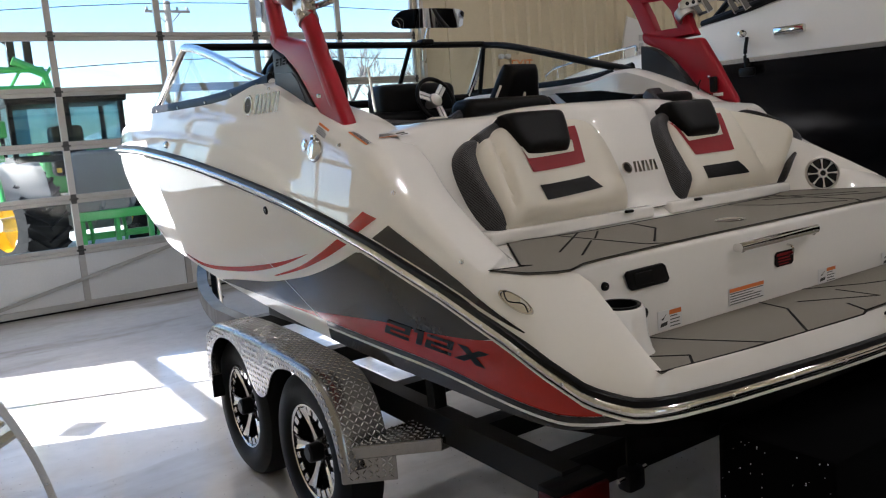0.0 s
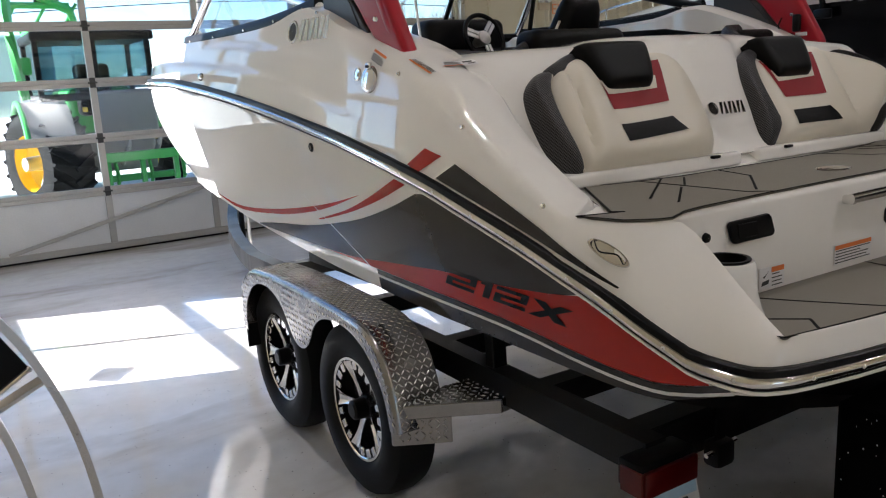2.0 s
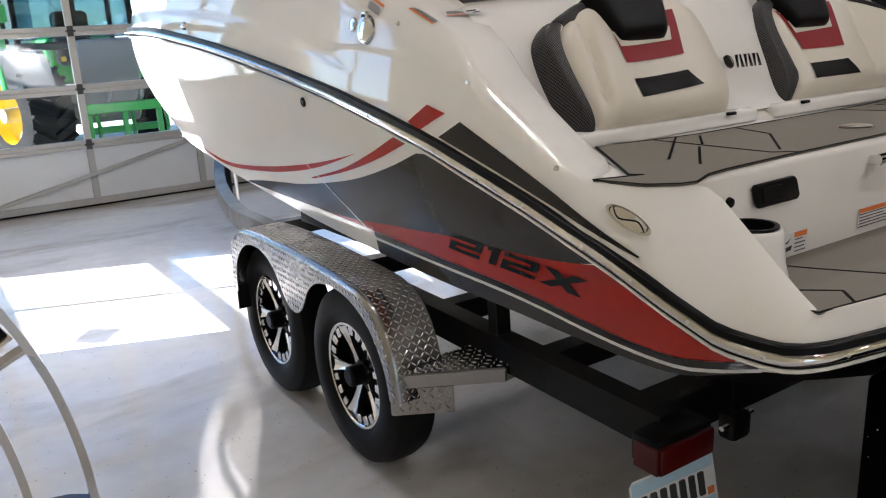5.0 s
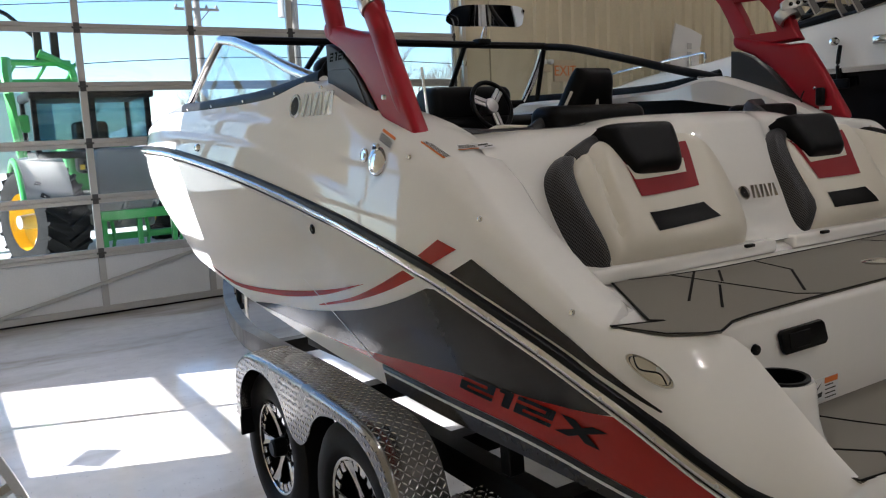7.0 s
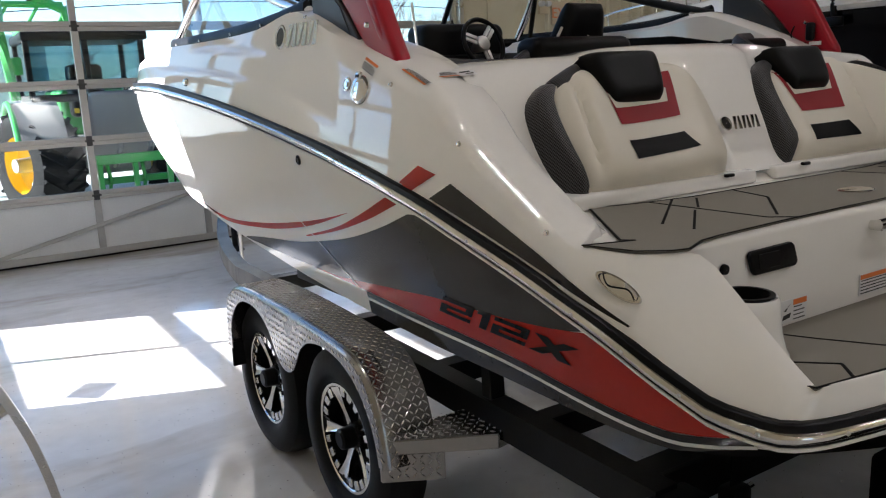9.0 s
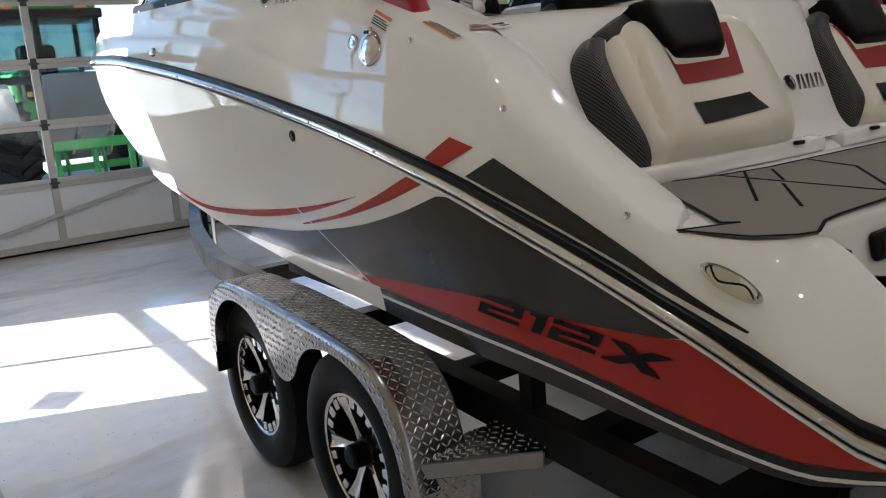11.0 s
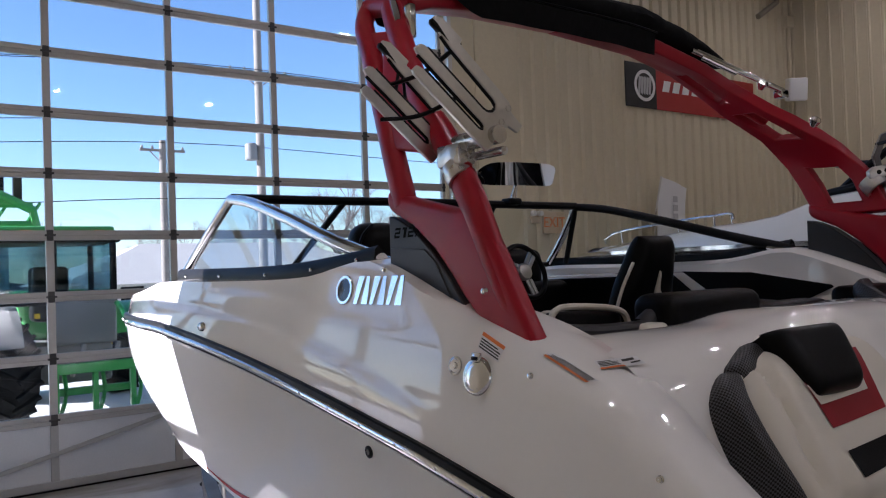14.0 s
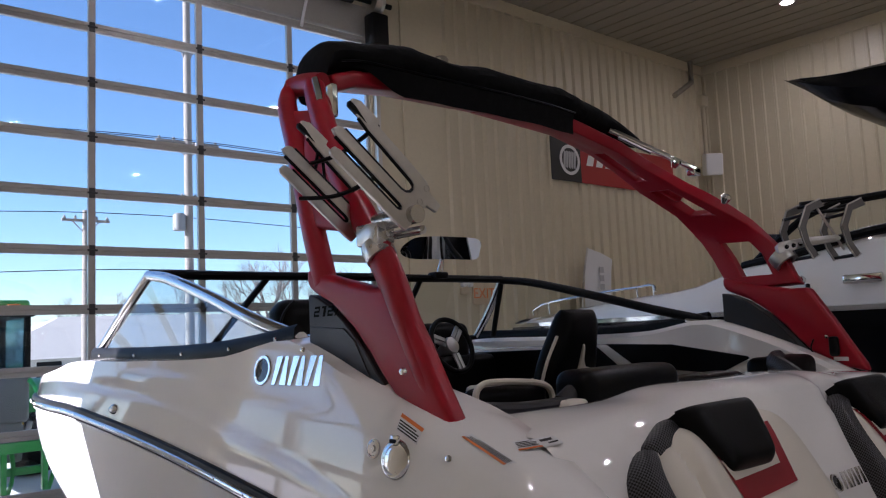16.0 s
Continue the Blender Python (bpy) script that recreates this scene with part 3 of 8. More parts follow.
for c in range(len(rows[0])):
    k = c - nY + 1
    u = list(reversed(YS))[c] if k <= 0 else CORNER[k][0][1]
    if u > 0.6:
        continue
    a, p, w = Vector(rows[0][c]), Vector(rows[-2][c]), 1.0
    if k <= 6:
        p = Vector((lerp(RIM_X, u), lerp(RIM_Y, u), lerp(RIM_Z, u)))
        w = min(1.0, (0.6 - u) / 0.1)
        w = w * w * (3 - 2 * w)
    puff = lerp([(0.0, 0.0), (0.2, 0.025), (0.36, 0.07), (0.6, 0.07)], u)
    for j in range(1, len(rows)):
        f = 0.97 * j / 34 if j <= 34 else 1.0
        q = a.lerp(p, f) + Vector((-puff, 0, 0.10 - puff)) * f * (1 - f)
        if j == len(rows) - 1:
            q = p + Vector((0.006, 0.006, -0.09)) if k > 6 else p + Vector((0.02, 0.02, -0.14))
        rows[j][c] = tuple(Vector(rows[j][c]).lerp(q, w))
# a soft shoulder beside the seats
for c in range(nY):
    yy = list(reversed(YS))[c]
    w = lerp([(0.45, 0.0), (0.65, 1.0), (1.5, 1.0), (1.85, 0.0)], yy)
    if w <= 0:
        continue
    J = list(range(12, 35))
    old = [Vector(rows[j][c]) for j in J]
    run = [0.0]
    for a, b in zip(old, old[1:]):
        run.append(run[-1] + (b - a).length)
    fine_ = []
    i = 0
    for q in range(61):
        d = run[-1] * q / 60
        while i < len(run) - 2 and run[i + 1] < d:
            i += 1
        fine_.append(old[i].lerp(old[i + 1], (d - run[i]) / max(run[i + 1] - run[i], 1e-6)))
    for _ in range(24):
        fine_ = [fine_[0]] + [(fine_[q - 1] + fine_[q] * 2 + fine_[q + 1]) / 4 for q in range(1, 60)] + [fine_[60]]
    for n_, j in enumerate(J[1:-1], 1):
        d = run[n_] / run[-1] * 60
        q = min(int(d), 59)
        rows[j][c] = tuple(old[n_].lerp(fine_[q].lerp(fine_[q + 1], d - q), w))
DECK_ROWS = rows
# the starboard shoulder beside the seats lies a little lower
low_ = [(0.5, 0.0), (0.7, 0.018), (0.92, 0.05), (1.07, 0.085), (1.3, 0.065), (1.5, 0.025), (1.7, 0.0)]
bm = grid(B2 := B(), rows) and B2
grid(bm, [[mir((x, y, z - lerp(low_, min(y, 1.7)) * min(1.0, max(0.0, (z - lerp(ZRAIL, y)) / 0.25)))) for x, y, z in r] for r in rows])
bmesh.ops.remove_doubles(bm, verts=bm.verts, dist=0.002)
part("upper_deck", bm, GEL, boat, "white gelcoat deck sides")

# rub rail: black rubber with a steel insert
line = [(half(y) * -1, y, lerp(ZRAIL, y)) for y in reversed(YS)] + [(p[0][0], p[0][1], ZSTERN[k]) for k, p in enumerate(CORNER) if k]


def ribbon(bm, prof):
    rows = []
    for o, dz in prof:
        row = []
        for i, (x, y, z) in enumerate(line):
            a, b = Vector(line[max(i - 1, 0)]), Vector(line[min(i + 1, len(line) - 1)])
            if i == 0:
                n = Vector((0, 1, 0))
            else:
                t = b - a
                n = Vector((t.y, -t.x, 0)).normalized()
            row.append((x + n.x * o, y + n.y * o, z + dz))
        rows.append(row)
    return both(bm, rows)


rail_o = part("rub_rail", ribbon(B(), [(-0.012, 0.031), (0.003, 0.031), (0.008, 0.027), (0.009, 0.012), (0.009, -0.016), (0.006, -0.02), (-0.012, -0.02)]), BLACKP, boat, "black rubber rub rail")
part("steel_insert", ribbon(B(), [(0.007, 0.012), (0.012, 0.009), (0.0155, 0.003), (0.0155, -0.005), (0.012, -0.011), (0.007, -0.014)]), CHROME, rail_o, "polished steel rub rail insert")

part("hull_lip", ribbon(B(), [(-0.012, -0.0205), (0.003, -0.0205), (0.006, -0.023), (0.005, -0.03), (0.001, -0.033), (-0.012, -0.034)]), GEL, boat, "white lip below the rub rail")

# screws along the steel insert
SCREW = lathe(B(), [(0.001, 0.003), (0.003, 0.0028), (0.0055, 0.0005), (0.0058, 0.0)], 8)
screw_mesh = bpy.data.meshes.new("rail_screw")
SCREW.to_mesh(screw_mesh)
SCREW.free()
screw_mesh.materials.append(ALU)
dist = 0.0
for i in range(1, len(line) - 1):
    a, b = Vector(line[i]), Vector(line[i + 1])
    dist += (b - a).length
    if dist > 0.148:
        dist = 0.0
        t = Vector(line[i + 1]) - Vector(line[i - 1])
        n = Vector((t.y, -t.x, 0)).normalized()
        for s in (1, -1):
            p, nn = (a + n * 0.0153, n) if s == 1 else (Vector(mir(a + n * 0.0153)), Vector((-n.x, n.y, 0)))
            o = new("rail_screw", screw_mesh)
            o.parent = rail_o
            o.matrix_parent_inverse = rail_o.matrix_world.inverted()
            o.matrix_basis = Matrix.Translation(p) @ nn.to_track_quat("Z", "Y").to_matrix().to_4x4()

# hull stripes, laid 2 mm proud of the side


def strip(name, y0, y1, top, bottom, material, parent, f=side, n=40, label="", rowsn=4):
    rows = []
    for j in range(rowsn + 1):
        row = []
        for k in range(n + 1):
            y = y0 + (y1 - y0) * k / n
            zt, zb = top(y), bottom(y)
            row.append(f(y, zb + (zt - zb) * j / rowsn, 0.002 if material is not DARKH else 0.0035))
        rows.append(row)
    return pair(name, rows, material, parent, label)


def pair(name, rows, material, parent, label=""):
    """A mark on the port side, and its like on the starboard side."""
    for r in (rows, [[mir(p) for p in r] for r in rows]):
        bm = B()
        grid(bm, r)
        part(name, bm, material, parent, label)


def tab(*pts):
    return lambda y: lerp(pts, y)


ZR = lambda y: lerp(ZRAIL, y) - 0.03
ZC = lambda y: lerp(ZCHINE, y)
WHITE = tab((0.03, 0.897), (0.083, 0.893), (0.16, 0.872), (0.263, 0.862), (0.51, 0.876), (0.68, 0.894), (0.85, 0.908), (1.09, 0.921), (1.5, 0.933), (2.2, 0.945), (2.8, 0.985))
GTOP = lambda y: min(ZR(y), lerp([(0.05, 1.0), (1.0, 1.33), (1.147, 1.282), (1.325, 1.217), (1.568, 1.147), (1.82, 1.096), (2.111, 1.049), (2.293, 1.03), (2.55, 1.004), (2.8, 0.972)], y))
RTOP = lambda y: min(ZR(y), lerp([(0.05, 0.96), (0.3, 1.12), (0.466, 1.073), (0.595, 1.053), (0.831, 1.036), (1.07, 1.033), (1.217, 1.021), (1.39, 1.006), (1.765, 0.972), (2.1, 0.966), (2.45, 0.966), (2.8, 0.969)], y))
LOW = lambda y: WHITE(y) + 0.027
strip("charcoal_stripe", 0.2, 2.78, GTOP, lambda y: min(RTOP(y), GTOP(y)), GREYH, boat, label="charcoal swept hull stripe")
strip("red_band", 0.125, 2.7, lambda y: max(RTOP(y), LOW(y)), lambda y: LOW(y), REDH, boat, label="red hull band")
strip("black_pinstripe", 0.083, 1.53, lambda y: min(LOW(y), ZR(y)), lambda y: WHITE(y) + 0.006, DARKH, boat, n=40)
strip("white_pinstripe", 0.083, 1.53, lambda y: WHITE(y) + 0.0065, lambda y: WHITE(y) - 0.0055, LABELW, boat, n=40, rowsn=2)
strip("charcoal_chine_band", 0.1, 1.53, lambda y: WHITE(y) - 0.005, lambda y: ZC(y), GREYH, boat, n=40)
strip("red_swoosh", 1.225, 1.993, lambda y: min(ZR(y), lerp([(1.225, 1.34), (1.291, 1.313), (1.466, 1.241), (1.681, 1.168), (1.993, 1.093)], y)), tab((1.225, 1.298), (1.401, 1.234), (1.642, 1.164), (1.922, 1.101), (1.993, 1.089)), REDH, boat, n=24, rowsn=2)
strip("red_pinstripe", 1.569, 3.5, tab((1.569, 1.232), (1.82, 1.178), (2.1, 1.13), (2.467, 1.08), (2.873, 1.042), (3.135, 1.036), (3.5, 1.06)), tab((1.569, 1.231), (1.825, 1.163), (2.031, 1.119), (2.31, 1.074), (2.487, 1.054), (2.885, 1.021), (3.149, 1.019), (3.5, 1.057)), REDH, boat, n=36, rowsn=2)


def patch(name, poly, material, parent, f, label="", out=0.002, n=8, mirrored=True):
    """A four-sided mark on a swept side; poly: four (y, z)."""
    rows = []
    for j in range(n + 1):
        v = j / n
        a = Vector(poly[0]).lerp(Vector(poly[3]), v)
        b = Vector(poly[1]).lerp(Vector(poly[2]), v)
        rows.append([f(*a.lerp(b, k / n), out) for k in range(n + 1)])
    return pair(name, rows, material, parent, label)


patch("red_square", ((1.118, 1.421), (1.034, 1.40), (1.145, 1.345), (1.206, 1.367)), REDH, boat, upper, "red square deck mark")

# thin pale line across the side
patch("pale_line", ((2.1, 1.184), (1.515, 0.937), (1.515, 0.933), (2.1, 1.18)), LABELW, boat, side, "thin pale line on the hull side", out=0.0045, n=20)

# model number on the red band
LET = {
    "2": [((0, 1), (1, 1), (1, 0.78), (0, 0.78)), ((0.78, 0.8), (1, 0.8), (1, 0.42), (0.78, 0.5)), ((0, 0.58), (0.8, 0.6), (1, 0.4), (0, 0.38)), ((0, 0.4), (0.22, 0.4), (0.22, 0.2), (0, 0.2)), ((0, 0.22), (1, 0.22), (1, 0), (0, 0))],
    "1": [((0.1, 1), (0.9, 1), (0.9, 0.78), (0.1, 0.78)), ((0.42, 0.8), (0.9, 0.8), (0.9, 0), (0.42, 0))],
    "X": [((0, 1), (0.32, 1), (0.66, 0.5), (0.38, 0.5)), ((0.68, 1), (1, 1), (0.64, 0.5), (0.36, 0.5)), ((0.36, 0.5), (0.64, 0.5), (0.32, 0), (0, 0)), ((0.36, 0.5), (0.64, 0.5), (1, 0), (0.68, 0))],
}


def lettering(name, text, y0, y1, zlow, height, material, parent, f, lean=0.25, out=0.005, gap=0.12):
    share = {"2": 1.15, "1": 0.55, "X": 1.3}
    unit = (y1 - y0) / sum(share[c] for c in text)
    start = y0
    for ch in text:
        w = unit * share[ch]
        bm = B()
        for q in LET[ch]:
            rows = []
            for j in range(3):
                row = []
                for k in range(3):
                    a = Vector(q[0]).lerp(Vector(q[3]), j / 2)
                    b = Vector(q[1]).lerp(Vector(q[2]), j / 2)
                    u = a.lerp(b, k / 2)
                    yy = start + w * (gap / 2 + u.x * (1 - gap)) + lean * height * (u.y - 0.5)
                    row.append(f(yy, zlow(yy) + u.y * height, out))
                rows.append(row)
            grid(bm, rows)
        start += w
        part(name, bm, material, parent)


lettering("numeral", "212X", 1.052, 0.494, tab((0.46, 0.969), (0.93, 0.987), (1.07, 0.997)), 0.055, mat("black_numeral_film", (0.006, 0.006, 0.006), 0.3, spec=0.12), boat, side, lean=-0.64, gap=0.09)

# decks: lower platform, transom wall, upper platform, seat shell
out = [(-1.0, 0.42), (-0.985, 0.25), (-1.005, 0.03), (-0.98, 0.0), (-0.79, -0.048), (-0.52, -0.082), (-0.26, -0.105), (XC, -0.108)]
out = out + [mir((*p, 0))[:2] for p in reversed(out[:-1])]
part("swim_platform", prism(B(), out, 0.11, Matrix.Translation((0, 0, 0.922)) @ Matrix.Rotation(radians(-8.0), 4, "X")), GEL, boat, "white lower swim platform")
part("transom_step", box(B(), (-1.1, 0.356, 0.95), (1.2, 1.2, 1.262), 0.018, 4), GEL, boat, "white transom step")
prof = [(0.84, 1.2), (0.88, 1.27), (0.93, 1.30), (0.985, 1.36), (1.05, 1.5), (1.11, 1.62), (1.18, 1.69), (1.26, 1.715), (1.40, 1.715), (1.46, 1.70), (1.50, 1.64), (1.52, 1.3)]
prof = [(p.x, p.y) for p in smooth_path([(a, b, 0) for a, b in prof], 3)]


def shell_x(x):
    """How far aft the shell stands out, and how much higher, across the boat."""
    d = abs(x - XC)
    mid = 1 / (1 + math.exp((d - 0.19) / 0.02))
    return -0.045 * mid, 0.0


rows = []
for x in [-1.03 + 2.16 * k / 60 for k in range(61)]:
    dy, dz = shell_x(x)
    hump = 0.03 / (1 + math.exp((abs(x - XC - 0.02) - 0.46) / 0.05))
    f = max(0.0, (abs(x - XC) - 0.6) / 0.48)
    rows.append([(x, y + (dy if z > 1.29 else 0) + 0.16 * f * f * (y > 1.2) * min(1, (y - 1.2) / 0.1), z - 0.02 * f * f + hump * (z > 1.66)) for y, z in prof])
part("seat_shell", grid(B2 := B(), rows) and B2, GEL, boat, "white moulded shell behind the seats")

# ---- trailer ----
trailer = thing("boat_trailer", (XC, 2.2, 0), "black tandem-axle boat trailer with tread-plate fenders", "trailer")
for s in (1, -1):
    X = (lambda x: x) if s == 1 else (lambda x: 2 * XC - x)
    bm = B()
    pts = [(X(-0.95), 0.43, 0.522), (X(-0.95), 3.2, 0.55), (X(-0.93), 3.8, 0.55), (X(-0.7), 4.8, 0.55), (X(-0.2), 6.3, 0.55), (X(0.02), 7.0, 0.55)]
    path = smooth_path(pts, 4)
    rows = []
    for i, p in enumerate(path):
        w = 0.04
        rows.append([(p.x - w, p.y, p.z - 0.018), (p.x + w, p.y, p.z - 0.018), (p.x + w, p.y, p.z + 0.09), (p.x - w, p.y, p.z + 0.09)])
    vr = grid(bm, rows, True)
    bm.faces.new(vr[0])
    bm.faces.new(vr[-1])
    part("frame_rail", bm, BLACKM, trailer, smooth=False)
for y in (1.08, 1.72, 2.52, 3.6):
    part("cross_member", box(B(), (-0.91, y - 0.04, 0.46), (1.01, y + 0.04, 0.55)), BLACKM, trailer, smooth=False)
for s in (1, -1):
    X = (lambda x: x) if s == 1 else (lambda x: 2 * XC - x)
    a, b = Vector((X(-0.90), 0.45, 0.79)), Vector((X(-1.05), 2.45, 0.845))
    part("bunk", box(B(), (0, -0.05, -0.03), ((b - a).length, 0.05, 0.02), 0.008, 2, axes(a, b - a, (-1, 0, 0))), BLACKP, trailer, "black carpeted bunk board")
    for y, bx in ((1.2, -0.955),):
        part("bunk_bracket", prism(B(), [(X(bx - 0.03), 0.77), (X(bx + 0.03), 0.77), (X(-0.92), 0.62), (X(-0.98), 0.62)], 0.05, axes((0, y, 0), (1, 0, 0), (0, 0, 1)), 0.003, 1), BLACKM, trailer, smooth=False)
HUBY, HUBZ = (1.72, 2.52), 0.355


ALUM = mat("machined_alloy", (0.78, 0.77, 0.76), 0.2, 1.0, vary=0.04, fine=120)


def wheel(parent, x, y, s):
    m = Matrix.Translation((x, y, HUBZ)) @ Matrix.Rotation(radians(-90 * s), 4, "Y")
    tyre = part("tyre", lathe(B(), [(0.205, -0.06), (0.25, -0.08), (0.31, -0.078), (0.343, -0.06), (0.355, -0.025), (0.355, 0.05), (0.343, 0.09), (0.31, 0.112), (0.25, 0.115), (0.225, 0.105), (0.215, 0.09)], 40, m), RUBBER, parent, "black trailer tyre")
    bm = lathe(B(), [(0.2, -0.09), (0.2, 0.05), (0.214, 0.088), (0.206, 0.092), (0.196, 0.085), (0.19, 0.06), (0.186, 0.01), (0.05, 0.01), (0.001, 0.01)], 40, m)
    part("rim", bm, BLACKP, tyre, "black alloy rim")
    part("rim_lip", lathe(B(), [(0.1995, 0.0915), (0.203, 0.096), (0.212, 0.096), (0.2165, 0.0885)], 40, m), CHROME, tyre, "machined rim lip")
    for k in range(5):
        a = k * math.pi * 0.4 + 0.35
        r = m @ Matrix.Rotation(a, 4, "Z")
        rows = []
        for q, (rr, hw, zz) in enumerate(((0.045, 0.022, 0.062), (0.08, 0.015, 0.066), (0.12, 0.017, 0.074), (0.16, 0.027, 0.082), (0.185, 0.036, 0.088), (0.201, 0.039, 0.09))):
            rows.append([(rr, -hw, zz - 0.035), (rr, -hw, zz), (rr, -hw * 0.35, zz - 0.007), (rr, hw * 0.35, zz - 0.007), (rr, hw, zz), (rr, hw, zz - 0.035)])
        bm = B()
        grid(bm, [[tuple(r @ Vector(p)) for p in row] for row in rows])
        part("spoke", bm, ALUM, tyre, "machined aluminium spoke", smooth=False)
        for o in (-0.33, 0.33, 0.628):
            w_ = 0.017 if o < 0.5 else 0.02
            bm = prism(B(), [(0.163, -w_ * 0.8), (0.2, -w_), (0.2, w_), (0.163, w_ * 0.8)], 0.012, m @ Matrix.Rotation(a + o, 4, "Z") @ Matrix.Translation((0, 0, 0.078)), 0.003, 1)
            part("rim_block", bm, ALUM, tyre)
    part("hub_cap", lathe(B(), [(0.001, 0.118), (0.03, 0.118), (0.04, 0.11), (0.044, 0.06), (0.056, 0.055), (0.058, 0.03)], 20, m), BLACKP, tyre)


def fender(parent, s):
    X = (lambda x: x) if s == 1 else (lambda x: 2 * XC - x)
    xo, xi = X(-1.345), X(-1.15)
    outer = smooth_path([(0, 1.225, 0.45), (0, 1.25, 0.58), (0, 1.31, 0.70), (0, 1.42, 0.775), (0, 1.6, 0.80), (0, 2.1, 0.815), (0, 2.5, 0.805), (0, 2.66, 0.76), (0, 2.745, 0.66), (0, 2.77, 0.47)], 4)
    bm, nrm = B(), []
    for i, p in enumerate(outer):
        t = outer[min(i + 1, len(outer) - 1)] - outer[max(i - 1, 0)]
        nrm.append(Vector((0, -t.z, t.y)).normalized() * (1 if t.y > 0 or t.z > 0 else 1))
    grid(bm, [[(x, p.y + n.y * d, p.z + n.z * d) for p, n in zip(outer, nrm)] for x, d in ((xo, -0.024), (X(-1.343), -0.011), (X(-1.335), -0.003), (X(-1.322), 0.0), (X(-1.26), 0.0), (xi, 0.0), (X(-1.147), -0.004), (X(-1.146), -0.02))])
    part("fender_top", bm, TREAD, parent, "bright tread plate fender top")
    inner = [(1.27, 0.45), (1.30, 0.56), (1.38, 0.67), (1.5, 0.735), (1.64, 0.755), (1.78, 0.735), (1.87, 0.68), (1.93, 0.60), (1.99, 0.56), (2.06, 0.56), (2.12, 0.60), (2.2, 0.69), (2.32, 0.745), (2.48, 0.745), (2.6, 0.69), (2.68, 0.6), (2.70, 0.47)]
    inner = [(p.x, p.y) for p in smooth_path([(a, b, 0) for a, b in inner], 4)]
    poly = [(p.y - n.y * 0.02, p.z - n.z * 0.02) for p, n in zip(outer, nrm)] + inner[::-1]
    bm = prism(B(), poly, 0.004, axes((xo, 0, 0), (0, 1, 0), (0, 0, 1)))
    part("fender_skirt", bm, TREAD, parent, "bright tread plate fender skirt", smooth=False)
    bm = prism(B(), [(X(-1.325), 1.25), (X(-1.01), 1.07), (X(-0.95), 1.08), (X(-0.95), 1.3), (X(-1.325), 1.32)], 0.052, Matrix.Translation((0, 0, 0.489)), 0.004, 1)
    part("fender_step", bm, TREAD, parent, "tread plate step", smooth=False)


for s in (1, -1):
    for y in HUBY:
        wheel(trailer, -1.16 if s == 1 else 2 * XC + 1.16, y, s)
    fender(trailer, s)

# ---- tower ----
PLATE = mat("satin_anodised_plate", (0.60, 0.575, 0.52), 0.36, 0.9, vary=0.08, fine=60)
CANVAS = mat("black_canvas", (0.006, 0.006, 0.0062), 0.85, vary=0.3, fine=35, bump=0.9, bump_scale=28, spec=0.12)
COVERM = mat("charcoal_plastic", (0.022, 0.022, 0.025), 0.42, vary=0.1, bump=0.1, fine=250, spec=0.4)
# rows of the arch: aft edge, then front edge
TROWS = [((-1.125, 1.61, 2.08), (-1.125, 1.955, 2.07)), ((-1.125, 1.645, 2.13), (-1.12, 1.985, 2.13)), ((-1.115, 1.69, 2.235), (-1.111, 2.036, 2.225)),
         ((-1.105, 1.75, 2.3), (-1.105, 2.092, 2.315)), ((-1.075, 1.83, 2.4), (-1.089, 2.149, 2.41)), ((-1.04, 1.9, 2.475), (-1.068, 2.2, 2.5)),
         ((-0.99, 1.99, 2.57), (-1.03, 2.28, 2.6)), ((-0.95, 2.08, 2.645), (-0.99, 2.345, 2.67)), ((-0.91, 2.16, 2.71), (-0.935, 2.395, 2.735)),
         ((-0.85, 2.23, 2.76), (-0.855, 2.44, 2.795)), ((-0.72, 2.29, 2.815), (-0.705, 2.475, 2.845)), ((-0.43, 2.33, 2.855), (-0.435, 2.505, 2.88)),
         ((0.075, 2.35, 2.875), (0.075, 2.525, 2.895))]
TV = (0, 0.28, 0.47, 0.55, 0.72, 1.0)
THOLES = {(1, 1), (1, 2), (1, 3), (2, 1), (2, 2), (2, 3), (5, 1), (6, 1), (5, 3), (6, 3), (5, 2), (8, 2), (8, 3), (9, 2), (9, 3)}
